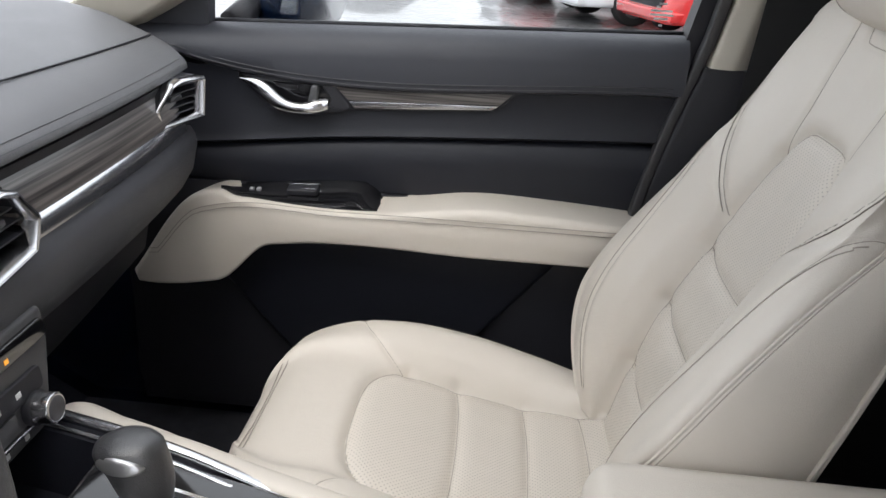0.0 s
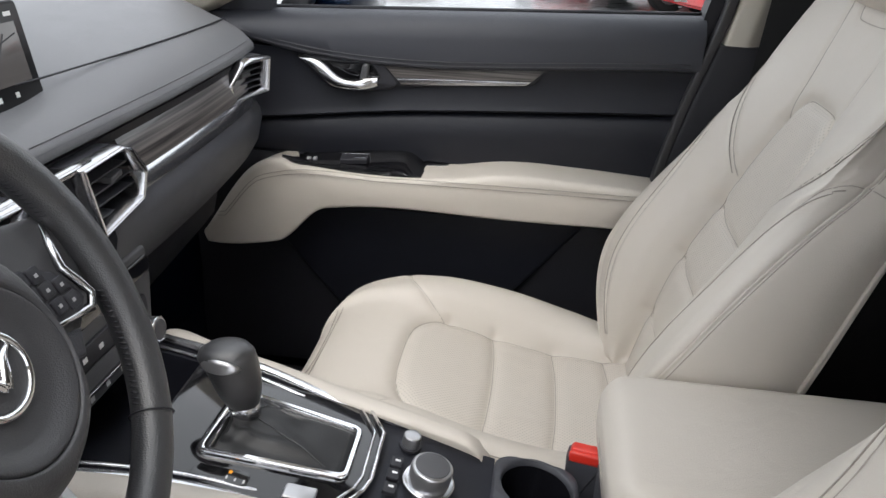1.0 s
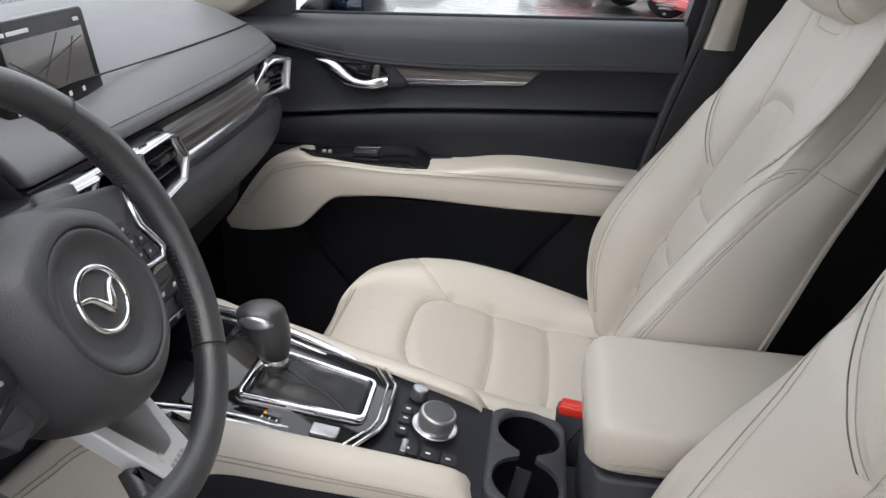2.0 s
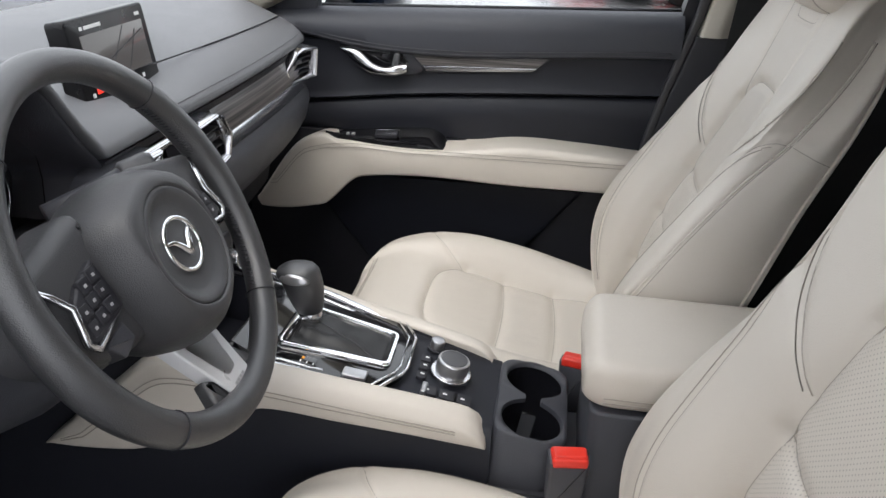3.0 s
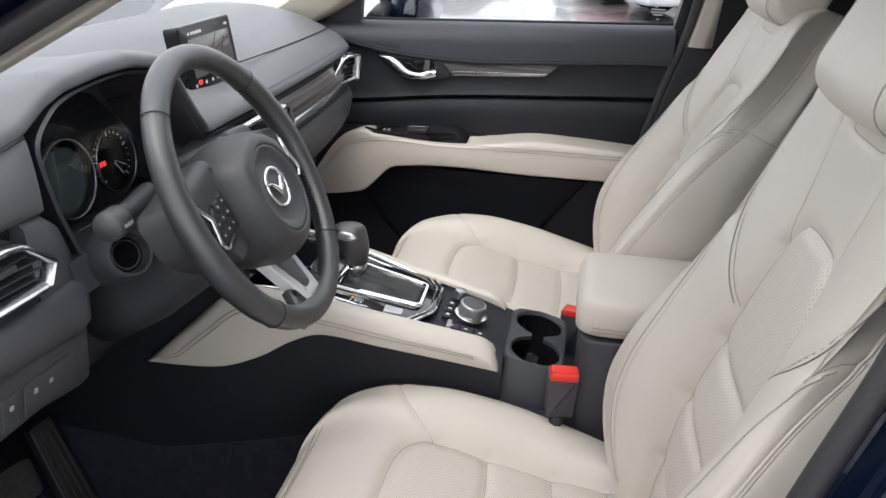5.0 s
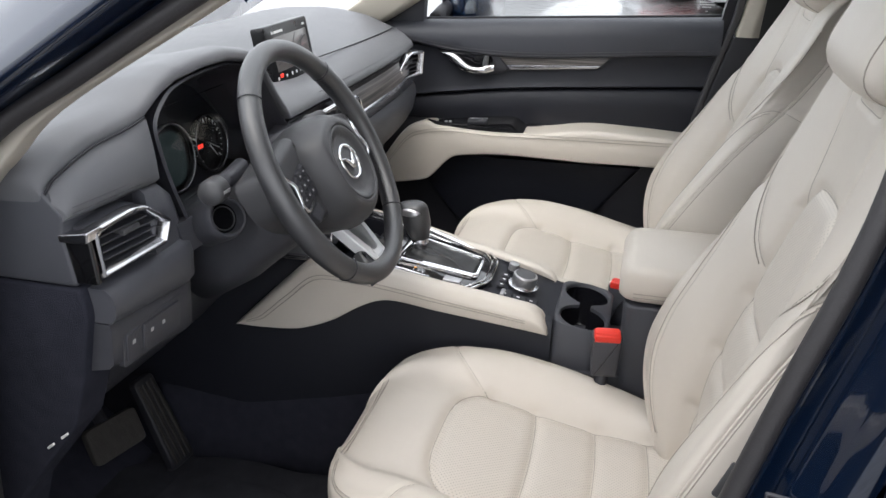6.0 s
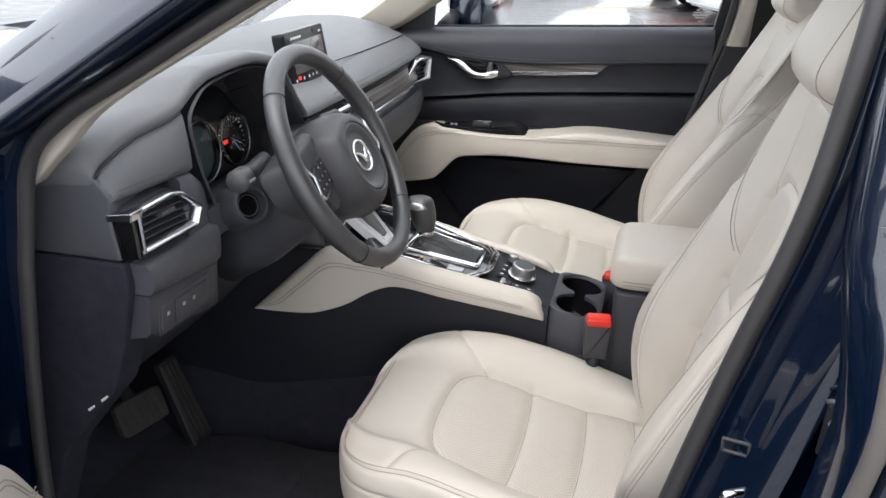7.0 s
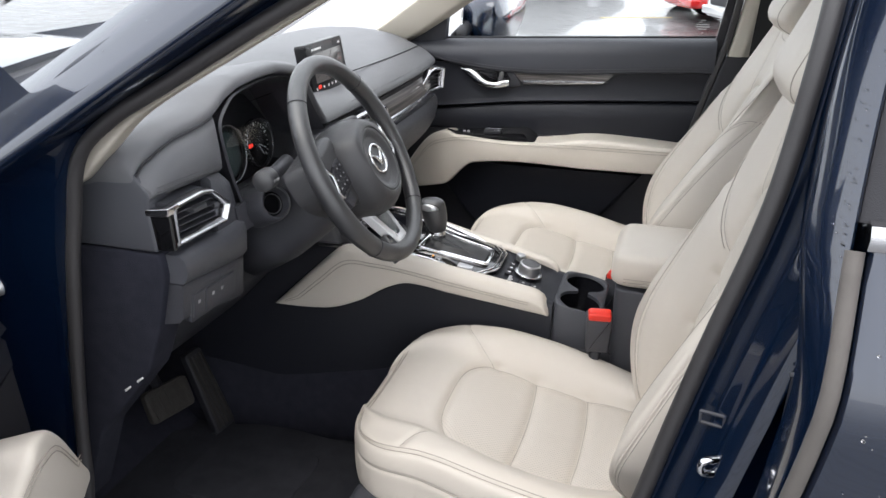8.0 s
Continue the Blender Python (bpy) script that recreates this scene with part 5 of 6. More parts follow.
for d, w_ in ((0.0, -0.002), (0.0, 0.006), (0.002, 0.0095), (0.006, 0.0095), (0.0085, 0.006), (0.009, -0.004)):
    rings.append([tuple(SM @ Vector((q[0] + d * max(0, -q[0]) * 14, q[1], w_))) for q in inset(so, d)])
loft("shift_frame", rings, BRIGHT, con, "bright chrome frame round the gear lever", caps=False, sharp=50)
# leather boot
BOOT = mat("boot_leather", (0.016, 0.016, 0.017), 0.42, bump=0.25, scale=700, vary=0.25, big=30)
base = np.array([(q[0] + 0.126 * max(0, -q[0]), q[1]) for q in inset(so, 0.008)])
base = np.vstack([base, base[:1]])
bl_ = np.r_[0, np.cumsum(np.linalg.norm(np.diff(base, axis=0), axis=1))]
base = np.stack([np.interp(np.arange(96) * bl_[-1] / 96, bl_, base[:, i]) for i in (0, 1)], 1)
rings, seam_l = [], []
for q in np.linspace(0, 1, 22):
    k, ring = q**0.85, []
    for i, (a_, b_) in enumerate(base):
        t = math.atan2(b_ - 0.004, a_ + 0.038)
        ea, eb = -0.040 + 0.0165 * math.cos(t), 0.004 + 0.0165 * math.sin(t)
        f_ = math.sin(math.pi * min(1, q * 1.1)) * (0.0022 * math.sin(3 * t + 9 * q) + 0.0014 * math.sin(7 * t - 5 * q + 1))
        ring.append(tuple(SM @ Vector((a_ + (ea - a_) * k, b_ + (eb - b_) * k, 0.0035 + 0.011 * q**1.5 + 0.005 * math.sin(math.pi * q) + f_))))
    rings.append(ring)
loft("gear_boot", rings, BOOT, con, "black leather gear boot", caps=True)
for i in (30, 66):
    tube("boot_stitching", [Vector(r_[i]) + Vector((0, 0, 0.0006)) for r_ in rings[2:]], 0.0007, GREYM, con, n=5)
tube("chevron_chrome", [tuple(SM @ Vector(p_)) for p_ in ((0.088, 0.084, 0.003), (0.112, 0.0485, 0.003), (0.114, -0.03, 0.003), (0.109, -0.05, 0.003), (0.082, -0.1, 0.003))], 0.003, BRIGHT, con, n=6)
tube("chevron_chrome", [tuple(SM @ Vector(p_)) for p_ in ((0.078, 0.08, 0.003), (0.102, 0.046, 0.003), (0.104, -0.03, 0.003), (0.099, -0.05, 0.003), (0.072, -0.097, 0.003))], 0.0018, BRIGHT, con, n=6)
plate("sport_switch", rounded([(0.033, -0.090), (0.066, -0.086), (0.066, -0.066), (0.033, -0.070)], 0.003), SM, 0, 0.006, 0.002, SILVER, con, "silver drive mode switch")
plate("gear_display", rounded([(-0.062, -0.096), (-0.004, -0.09), (-0.004, -0.07), (-0.06, -0.076)], 0.006), SM, 0, 0.003, 0.001, PIANO, con)
plate("gear_lamp", [(-0.026, -0.079), (-0.0225, -0.079), (-0.0225, -0.0745), (-0.026, -0.0745)], SM, 0.002, 0.0036, 0.0003, LAMP_AMBER, con, "glowing amber gear lamp", steps=1)
for j in range(3):
    plate("gear_mark", [(-0.0265 + 0.009 * j, -0.087), (-0.0245 + 0.009 * j, -0.087), (-0.0245 + 0.009 * j, -0.0825), (-0.0265 + 0.009 * j, -0.0825)], SM, 0.002, 0.0034, 0.0002, WHITE, con, steps=1)
RMX = axes((-0.066, C0, 0.732), (1, 0, -0.2), (0, 1, 0))
for (u0, v0, w_, h_) in ((-0.034, -0.062, 0.022, 0.02), (-0.008, -0.062, 0.022, 0.02), (0.017, -0.062, 0.02, 0.02), (-0.046, 0.012, 0.014, 0.016), (-0.046, -0.008, 0.014, 0.016), (-0.046, -0.03, 0.014, 0.016)):
    b_ = plate("console_button", rounded([(u0, v0), (u0 + w_, v0), (u0 + w_, v0 + h_), (u0, v0 + h_)], 0.002), RMX, -0.002, 0.003, 0.001, BLACK, con)
    plate("button_mark", [(u0 + 0.005, v0 + 0.008), (u0 + 0.011, v0 + 0.008), (u0 + 0.011, v0 + 0.011), (u0 + 0.005, v0 + 0.011)], RMX, 0.0028, 0.0034, 0.0001, WHITE, con, steps=1)
plate("brake_switch", rounded([(-0.034, -0.064), (-0.026, -0.064), (-0.026, -0.04), (-0.034, -0.04)], 0.002), RMX, 0.0, 0.006, 0.002, SILVER, con)
# cup holder
loft("console_rear", [[(x, C0 - 0.1, 0.34), (x, C0 - 0.098, 0.62), (x, C0 + 0.098, 0.62), (x, C0 + 0.1, 0.34)] for x in (0.0, 0.13)], PLAST, con, sharp=40)
N_ = 120
CM2 = axes((0.055, C0, 0.703), (1, 0, -0.16), (0, 1, 0))
outer = np.array(rounded([(-0.052, -0.092), (0.05, -0.092), (0.05, 0.092), (-0.052, 0.092)], 0.03, 12))
outer = np.vstack([outer, outer[:1]])
al_ = np.r_[0, np.cumsum(np.linalg.norm(np.diff(outer, axis=0), axis=1))]
outer = np.stack([np.interp(np.arange(N_) * al_[-1] / N_, al_, outer[:, i]) for i in (0, 1)], 1)
ang = np.arctan2(outer[:, 1], outer[:, 0])
inner = []
for t in ang:
    dx, dy = math.cos(t), math.sin(t)
    best = 0
    for cy in (-0.046, 0.046):
        b_ = dy * cy
        disc_ = b_ * b_ - cy * cy + 0.0415**2
        if disc_ > 0:
            best = max(best, b_ + math.sqrt(disc_))
    best = max(best, 0.011 / max(abs(dx), 0.3))
    inner.append((dx * best, dy * best))
inner = np.array(inner)
rings = []
for pts_, w_ in ((outer, -0.095), (outer, 0.002), (inset(outer, 0.003), 0.005), (inner * 1.06, 0.005), (inner * 1.02, 0.003), (inner, -0.002), (inner * 0.95, -0.08), (inner * 0.86, -0.088), (inner * 0.02, -0.089)):
    rings.append([tuple(CM2 @ Vector((q[0], q[1], w_))) for q in pts_])
cup = loft("cup_holder", rings[:6], PLAST, con, "grey twin cup holder", caps=False, sharp=45)
loft("cup_well", rings[5:], mat("glossy_cup_liner", (0.006, 0.006, 0.008), 0.25), con, "black twin cup wells", caps=False, sharp=45)
sh = thing("gear_lever", (-0.285, 0.03, 0.77), "black leather gear lever with chrome collar", "gear lever")
rings = []
for cx, rx_, ry_, z in ((-0.2745, 0.0165, 0.0165, 0.806), (-0.275, 0.019, 0.0185, 0.809), (-0.277, 0.0225, 0.021, 0.818), (-0.279, 0.026, 0.0235, 0.830), (-0.281, 0.028, 0.025, 0.842), (-0.284, 0.0295, 0.0255, 0.852), (-0.287, 0.0315, 0.026, 0.859), (-0.289, 0.032, 0.026, 0.8645), (-0.2885, 0.030, 0.0245, 0.871), (-0.287, 0.024, 0.020, 0.8765), (-0.285, 0.015, 0.0125, 0.880), (-0.285, 0.005, 0.004, 0.881)):
    rings.append([(cx + rx_ * math.cos(t), 0.02 + ry_ * math.sin(t), z) for t in np.linspace(0, 2 * math.pi, 28, endpoint=False)])
loft("knob", rings, WHEEL, sh)
loft("collar", [[(-0.2735 + dx + r_ * math.cos(t), 0.02 + r_ * math.sin(t), z) for t in np.linspace(0, 2 * math.pi, 28, endpoint=False)] for dx, r_, z in ((0.0015, 0.0135, 0.785), (0.0015, 0.0155, 0.787), (0.0005, 0.0165, 0.797), (-0.001, 0.0178, 0.806), (-0.001, 0.0165, 0.8085))], CHROME, sh, "satin chrome collar")
BM = axes((-0.2895, -0.0045, 0.866), (1, -0.12, 0.0), (0.0, 0.42, 0.9))
loft("button", [[tuple(BM @ Vector((0.0215 * math.cos(t) * k, 0.0075 * math.sin(t) * k, w_ - 0.005 * math.cos(t) ** 2 * k * k))) for t in np.linspace(0, 2 * math.pi, 24, endpoint=False)] for k, w_ in ((1.05, -0.006), (1.03, 0.0012), (0.9, 0.0026), (0.4, 0.0032))], SILVER, sh, "bright chrome release button")
rot = thing("rotary_knob", (-0.066, 0.012, 0.73), "silver rotary control knob on console", "knob")
rm = axes((-0.066, 0.012, 0.731), (1, 0, -0.2), (0, 1, 0))
disc("base_ring", rm, 0.03, 0.006, 0.002, CHROME, rot)
disc("knob", rm, 0.0235, 0.027, 0.003, SILVER, rot)
disc("cap", rm, 0.0195, 0.0282, 0.001, GREYM, rot, "grey knob cap")
vol = thing("volume_knob", (-0.095, 0.065, 0.735), "small silver volume knob on console", "knob")
vm = axes((-0.095, 0.065, 0.737), (1, 0, -0.2), (0, 1, 0))
disc("base_ring", vm, 0.013, 0.003, 0.001, BLACK, vol)
disc("knob", vm, 0.0105, 0.017, 0.002, SILVER, vol)
box = thing("console_armrest", (0.22, 0.012, 0.7), "ivory leather centre armrest lid", "armrest")
rings = []
for q in np.r_[0.16 * np.linspace(0, 1, 16) ** 1.6, np.linspace(0.2, 1, 14)]:
    x = 0.115 + 0.32 * q
    s = 1 - max(0, 1 - q / 0.08) ** 2.5
    w = 0.105 * (0.74 + 0.26 * math.sqrt(1 - max(0, 1 - q / 0.14) ** 2))
    o = rounded([(-w * 0.93, 0.773), (w * 0.93, 0.775), (w, 0.80), (w * 0.98, 0.842), (-w * 0.98, 0.842), (-w, 0.80)], [0.012, 0.012, 0.03, 0.02, 0.02, 0.03], 5)
    rings.append([(x, C0 + a_, 0.79 + (b_ - 0.79) * (0.6 + 0.4 * s)) for a_, b_ in o])
loft("lid", rings, LEATHER, box)
for dz in (0.0, 0.007):
    tube("stitching", [(0.1145 + 0.003 * abs(v), C0 + v * 0.094, 0.788 + dz) for v in np.linspace(-0.9, 0.9, 14)], 0.0008, SEAM, box, n=5)
    for sg in (-1, 1):
        tube("stitching", [(x, C0 + sg * 0.1052, 0.788 + dz) for x in np.linspace(0.14, 0.42, 12)], 0.0008, SEAM, box, n=5)
plate("bin", rounded([(0.125, C0 - 0.1), (0.42, C0 - 0.1), (0.42, C0 + 0.1), (0.125, C0 + 0.1)], 0.02), Matrix.Identity(4), 0.36, 0.768, 0.005, PLAST, box)


def buckle(x, y, z, turn, lean):
    b = thing("seat_belt_buckle", (x, y, z - 0.1), "black seat belt buckle with red press button", "seat belt buckle", "seat belt buckles")
    m = axes((x, y, z), (1, turn, 0), (0.22, lean, 1))
    plate("body", rounded([(-0.022, -0.085), (0.022, -0.085), (0.026, 0.0), (-0.026, 0.0)], 0.004), m, -0.012, 0.012, 0.005, PLAST, b)
    plate("button", rounded([(-0.0235, -0.010), (0.0235, -0.010), (0.022, 0.006), (-0.022, 0.006)], 0.005), m, -0.010, 0.0128, 0.004, RED, b)
    plate("button_top", rounded([(-0.021, -0.009), (0.021, -0.009), (0.021, 0.009), (-0.021, 0.009)], 0.005), m @ axes((0, 0.004, 0), (1, 0, 0), (0, 0, -1)), 0.0, 0.005, 0.003, RED, b)
    tube("stalk", [tuple(m @ Vector((0, -0.075, 0))), tuple(m @ Vector((-0.01, -0.16, 0))), tuple(m @ Vector((-0.03, -0.36, 0)))], [0.012, 0.011, 0.012], BLACK, b)
    return b


buckle(0.105, -0.135, 0.732, 0.15, -0.1)
buckle(0.118, 0.135, 0.700, -0.2, 0.1)


# ---- floor and shell ----
floor = tagged(obj("floor", [(-1.3, -0.72, 0.34), (0.9, -0.72, 0.34), (0.9, 0.78, 0.34), (-1.3, 0.78, 0.34), (-1.3, -0.72, 0.26), (0.9, -0.72, 0.26), (0.9, 0.78, 0.26), (-1.3, 0.78, 0.26)],
                       [(0, 1, 2, 3), (4, 5, 6, 7), (0, 1, 5, 4), (1, 2, 6, 5), (2, 3, 7, 6), (3, 0, 4, 7)], MATC, smooth=False), "black carpeted car floor", "floor", kind="structure")
tagged(loft("wall_footwell", [[(-0.80, y, 0.335), (-0.93, y, 0.42), (-1.06, y, 0.62), (-1.12, y, 1.06), (-1.2, y, 1.06), (-1.2, y, 0.335)] for y in (-0.70, 0.0, 0.78)], CARPET, sharp=40), "black carpeted footwell wall", "wall", kind="structure")
# carpet skirt along the tunnel
tagged(loft("trim_tunnel", [[(x, -0.125 - 0.05 * k, 0.335), (x, -0.13 - 0.03 * k, 0.40), (x, -0.118 - 0.02 * k, 0.5), (x, -0.09, 0.56), (x, 0.0, 0.3)] for x, k in ((-1.05, 1.6), (-0.75, 1.4), (-0.5, 1), (-0.2, 0.3), (0.1, 0.2))], CARPET), "black carpet on the tunnel side", "trim", kind="structure")
mat_ = thing("floor_mat", (-0.6, -0.40, 0.342), "black carpet floor mat with raised heel pad", "floor mat")
plate("mat", rounded([(-0.86, -0.64), (-0.30, -0.66), (-0.28, -0.20), (-0.62, -0.17), (-0.78, -0.22), (-0.86, -0.30)], 0.05, 6), Matrix.Identity(4), 0.34, 0.352, 0.005, MATC, mat_)
plate("heel_pad", rounded([(-0.72, -0.44), (-0.46, -0.46), (-0.45, -0.25), (-0.70, -0.23)], 0.04, 6), Matrix.Identity(4), 0.345, 0.356, 0.004, MATC, mat_)
# pedals
PED = mat("worn_pedal_rubber", (0.03, 0.027, 0.025), 0.8, bump=1.0, scale=160, vary=0.4, big=60)
brk = thing("brake_pedal", (-0.78, -0.33, 0.47), "worn black rubber brake pedal", "pedal")
pm = axes((-0.775, -0.325, 0.485), (0.25, 1, 0.05), (-0.5, 0, 1))
plate("pad", rounded([(-0.058, -0.03), (0.05, -0.038), (0.058, 0.03), (-0.05, 0.04)], 0.012), pm, -0.01, 0.008, 0.004, PED, brk)
for j in range(5):
    plate("rib", [(-0.045 + 0.02 * j, -0.026), (-0.036 + 0.02 * j, -0.026), (-0.036 + 0.02 * j, 0.026), (-0.045 + 0.02 * j, 0.026)], pm, 0.006, 0.0105, 0.001, PED, brk)
tube("arm", [(-0.785, -0.325, 0.48), (-0.84, -0.33, 0.62), (-0.86, -0.33, 0.86)], 0.012, BLACK, brk)
acc = thing("accelerator_pedal", (-0.72, -0.21, 0.36), "ribbed black accelerator pedal on the floor", "pedal")
am = axes((-0.755, -0.215, 0.445), (0.1, 1, 0), (-0.42, -0.06, 1))
plate("pad", rounded([(-0.032, -0.10), (0.032, -0.10), (0.028, 0.10), (-0.022, 0.10)], 0.01), am, -0.012, 0.006, 0.004, BLACK, acc)
for j in range(4):
    plate("rib", [(-0.022 + 0.013 * j, -0.09), (-0.016 + 0.013 * j, -0.09), (-0.014 + 0.012 * j, 0.088), (-0.02 + 0.012 * j, 0.088)], am, 0.005, 0.0092, 0.001, PED, acc)
plate("pedal_base", [(-0.034, -0.115), (0.034, -0.115), (0.034, -0.095), (-0.034, -0.095)], am, -0.03, 0.0, 0.003, BLACK, acc)
# ceiling and pillars
roof = tagged(loft("ceiling", [[(x, -0.60, z - 0.05), (x, -0.3, z), (x, 0.3, z), (x, 0.60, z - 0.05), (x, 0.62, z - 0.02), (x, 0.3, z + 0.03), (x, -0.3, z + 0.03), (x, -0.62, z - 0.02)] for x, z in ((0.02, 1.56), (0.4, 1.61), (1.2, 1.60), (1.95, 1.52))], TRIM), "beige headliner under roof", "ceiling", kind="structure")
skin = tagged(loft("roof", [[(x, -0.64, z - 0.05), (x, -0.3, z + 0.01), (x, 0.3, z + 0.01), (x, 0.7, z - 0.06), (x, 0.3, z + 0.05), (x, -0.3, z + 0.05)] for x, z in ((-0.02, 1.575), (0.4, 1.63), (1.2, 1.62), (2.0, 1.54))], NAVY), "navy painted car roof", "roof", kind="structure")


def post(name, path, sect, material, label, kind="structure", category="pillar", parent=None, n=24):
    """A post: section sect (x, y offsets) carried along path without turning."""
    p_ = spline(path, n)
    o_ = loft(name, [[(c[0] + a_, c[1] + b_, c[2]) for a_, b_ in sect] for c in p_], material, parent, "", sharp=50)
    return tagged(o_, label, category, kind=kind) if not parent else o_


# inner trims of the front pillars, both sides
post("trim_pillar_front", [(-0.665, 0.755, 1.10), (-0.55, 0.735, 1.165), (-0.30, 0.69, 1.33), (0.05, 0.62, 1.54)], rounded([(-0.11, -0.045), (0.03, -0.035), (0.05, 0.03), (-0.11, 0.03)], 0.015), TRIM, "beige front pillar trim on passenger side", category="trim")
post("trim_pillar_driver", [(-0.57, -0.674, 1.10), (-0.515, -0.674, 1.15), (-0.45, -0.67, 1.205), (-0.275, -0.65, 1.305), (0.08, -0.59, 1.51)], rounded([(-0.08, -0.01), (0.008, -0.012), (0.0, 0.03), (-0.08, 0.035)], 0.008), TRIM, "beige front pillar trim on driver side", category="trim")
# passenger side middle pillar: beige above, black below
post("trim_pillar_middle", [(0.352, 0.745, 1.115), (0.372, 0.735, 1.23), (0.42, 0.67, 1.56)], rounded([(-0.034, -0.03), (0.0, -0.036), (0.026, -0.02), (0.026, 0.04), (-0.034, 0.04)], 0.008), TRIM, "beige middle pillar trim beside passenger seat", category="trim")
post("trim_pillar_lower", [(0.20, 0.755, 0.36), (0.235, 0.752, 0.7), (0.30, 0.748, 0.95), (0.345, 0.745, 1.113)], rounded([(-0.035, -0.02), (0.09, -0.03), (0.09, 0.05), (-0.035, 0.05)], 0.01), BLACK, "black lower middle pillar trim", category="trim")
post("trim_door_seal", [(0.19, 0.735, 0.36), (0.232, 0.735, 0.8), (0.262, 0.74, 0.97), (0.302, 0.735, 1.12), (0.318, 0.725, 1.2), (0.36, 0.665, 1.55)], rounded([(-0.006, -0.012), (0.012, -0.012), (0.012, 0.012), (-0.006, 0.012)], 0.005), RUBBER, "black passenger door seal", category="door seal")
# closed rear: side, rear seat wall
# Rear cabin shade is put into this near-black of side, end and bench.
DARK = mat("rear_shade_black", (0.012, 0.012, 0.013), 0.8, vary=0.2)
tagged(obj("wall_rear_side", [(0.33, 0.752, 0.34), (1.9, 0.79, 0.34), (1.9, 0.62, 1.58), (0.39, 0.665, 1.58), (0.36, 0.84, 0.34), (1.9, 0.84, 0.34), (1.9, 0.67, 1.58), (0.42, 0.67, 1.58)], [(0, 1, 2, 3), (7, 6, 5, 4), (0, 1, 5, 4), (3, 2, 6, 7), (0, 3, 7, 4), (1, 2, 6, 5)], DARK, smooth=False), "rear door and tinted glass, blackened for cabin shade", "wall", kind="structure")
tagged(obj("wall_rear", [(1.9, -0.8, 0.34), (1.9, 0.84, 0.34), (1.9, 0.7, 1.58), (1.9, -0.7, 1.58), (1.94, -0.8, 0.34), (1.94, 0.84, 0.34), (1.94, 0.7, 1.58), (1.94, -0.7, 1.58)], [(0, 1, 2, 3), (7, 6, 5, 4), (0, 1, 5, 4), (3, 2, 6, 7), (0, 3, 7, 4), (1, 2, 6, 5)], DARK, smooth=False), "luggage end of the cabin, blackened for shade", "wall", kind="structure")
bench = thing("rear_bench", (0.95, 0, 0.36), "rear seat bench blackened for cabin shade", "car seat")
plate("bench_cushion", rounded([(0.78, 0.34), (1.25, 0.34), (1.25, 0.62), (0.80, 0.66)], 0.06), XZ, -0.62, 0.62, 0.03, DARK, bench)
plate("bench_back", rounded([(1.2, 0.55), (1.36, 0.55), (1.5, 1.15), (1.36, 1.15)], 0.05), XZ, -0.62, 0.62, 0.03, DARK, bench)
# outer skin, passenger side below the glass
tagged(loft("door_skin", [[(x, 0.80, 0.30), (x, 0.80, 1.09), (x, 0.835, 1.09), (x, 0.90, 0.95), (x, 0.92, 0.6), (x, 0.86, 0.30)] for x in (-1.0, 0.42, 1.9)], NAVY, sharp=50), "navy outer door skin", "car body", kind="structure")

# ---- windscreen and bonnet ----
wsc = tagged(new("window_2"), "clear windscreen over dashboard", "window", kind="structure")
g2 = obj("pane", [(x, y, z) for x, z in ((-1.08, 1.08), (-0.72, 1.29), (-0.36, 1.45), (0.0, 1.585)) for y in (-0.70 + 0.04 * (x + 1), -0.3, 0.3, 0.70 - 0.04 * (x + 1))], grid(4, 4), GLASS, wsc)
g2.visible_shadow = False
tube("windscreen_edge", [(-1.075, y, 1.088 - 0.06 * (y / 0.7) ** 2) for y in np.linspace(-0.7, 0.7, 20)], 0.012, BLACK, wsc, n=8)
tagged(loft("bonnet", [[(x, y, z - 0.10 * (abs(y) / 0.82) ** 3) for y in np.linspace(-0.82, 0.82, 24)] + [(x, 0.80, z - 0.3), (x, -0.80, z - 0.3)] for x, z in ((-1.47, 0.985), (-1.75, 0.985), (-2.0, 0.985), (-2.3, 0.93), (-2.5, 0.85))], NAVY, sharp=50), "wet navy bonnet", "bonnet", kind="structure")
tagged(loft("cowl", [[(x, y, z - 0.08 * (abs(y) / 0.82) ** 3) for y in np.linspace(-0.78, 0.78, 20)] + [(x, 0.78, 0.9), (x, -0.78, 0.9)] for x, z in ((-1.06, 1.06), (-1.2, 1.0), (-1.5, 0.96))], BLACK, sharp=50), "black plastic cowl under windscreen", "cowl", kind="structure")

# ---- driver's side body ----
seal = spline([(0.342, -0.63, 1.50), (0.328, -0.69, 1.361), (0.313, -0.703, 1.22), (0.297, -0.705, 1.13), (0.269, -0.705, 1.02), (0.240, -0.707, 0.90), (0.203, -0.71, 0.74), (0.155, -0.715, 0.58), (0.06, -0.715, 0.46), (-0.2, -0.715, 0.42), (-0.52, -0.715, 0.42), (-0.635, -0.712, 0.50), (-0.632, -0.71, 0.62),
               (-0.617, -0.708, 0.764), (-0.587, -0.705, 0.958), (-0.570, -0.70, 1.05), (-0.542, -0.70, 1.142), (-0.482, -0.70, 1.197), (-0.394, -0.69, 1.248), (-0.241, -0.675, 1.335), (0.0, -0.635, 1.465), (0.12, -0.62, 1.52)], 200, closed=True)
tagged(tube("seal", seal, 0.0100, RUBBER, None, n=10, closed=True), "black rubber seal round the door opening", "door seal", kind="structure")


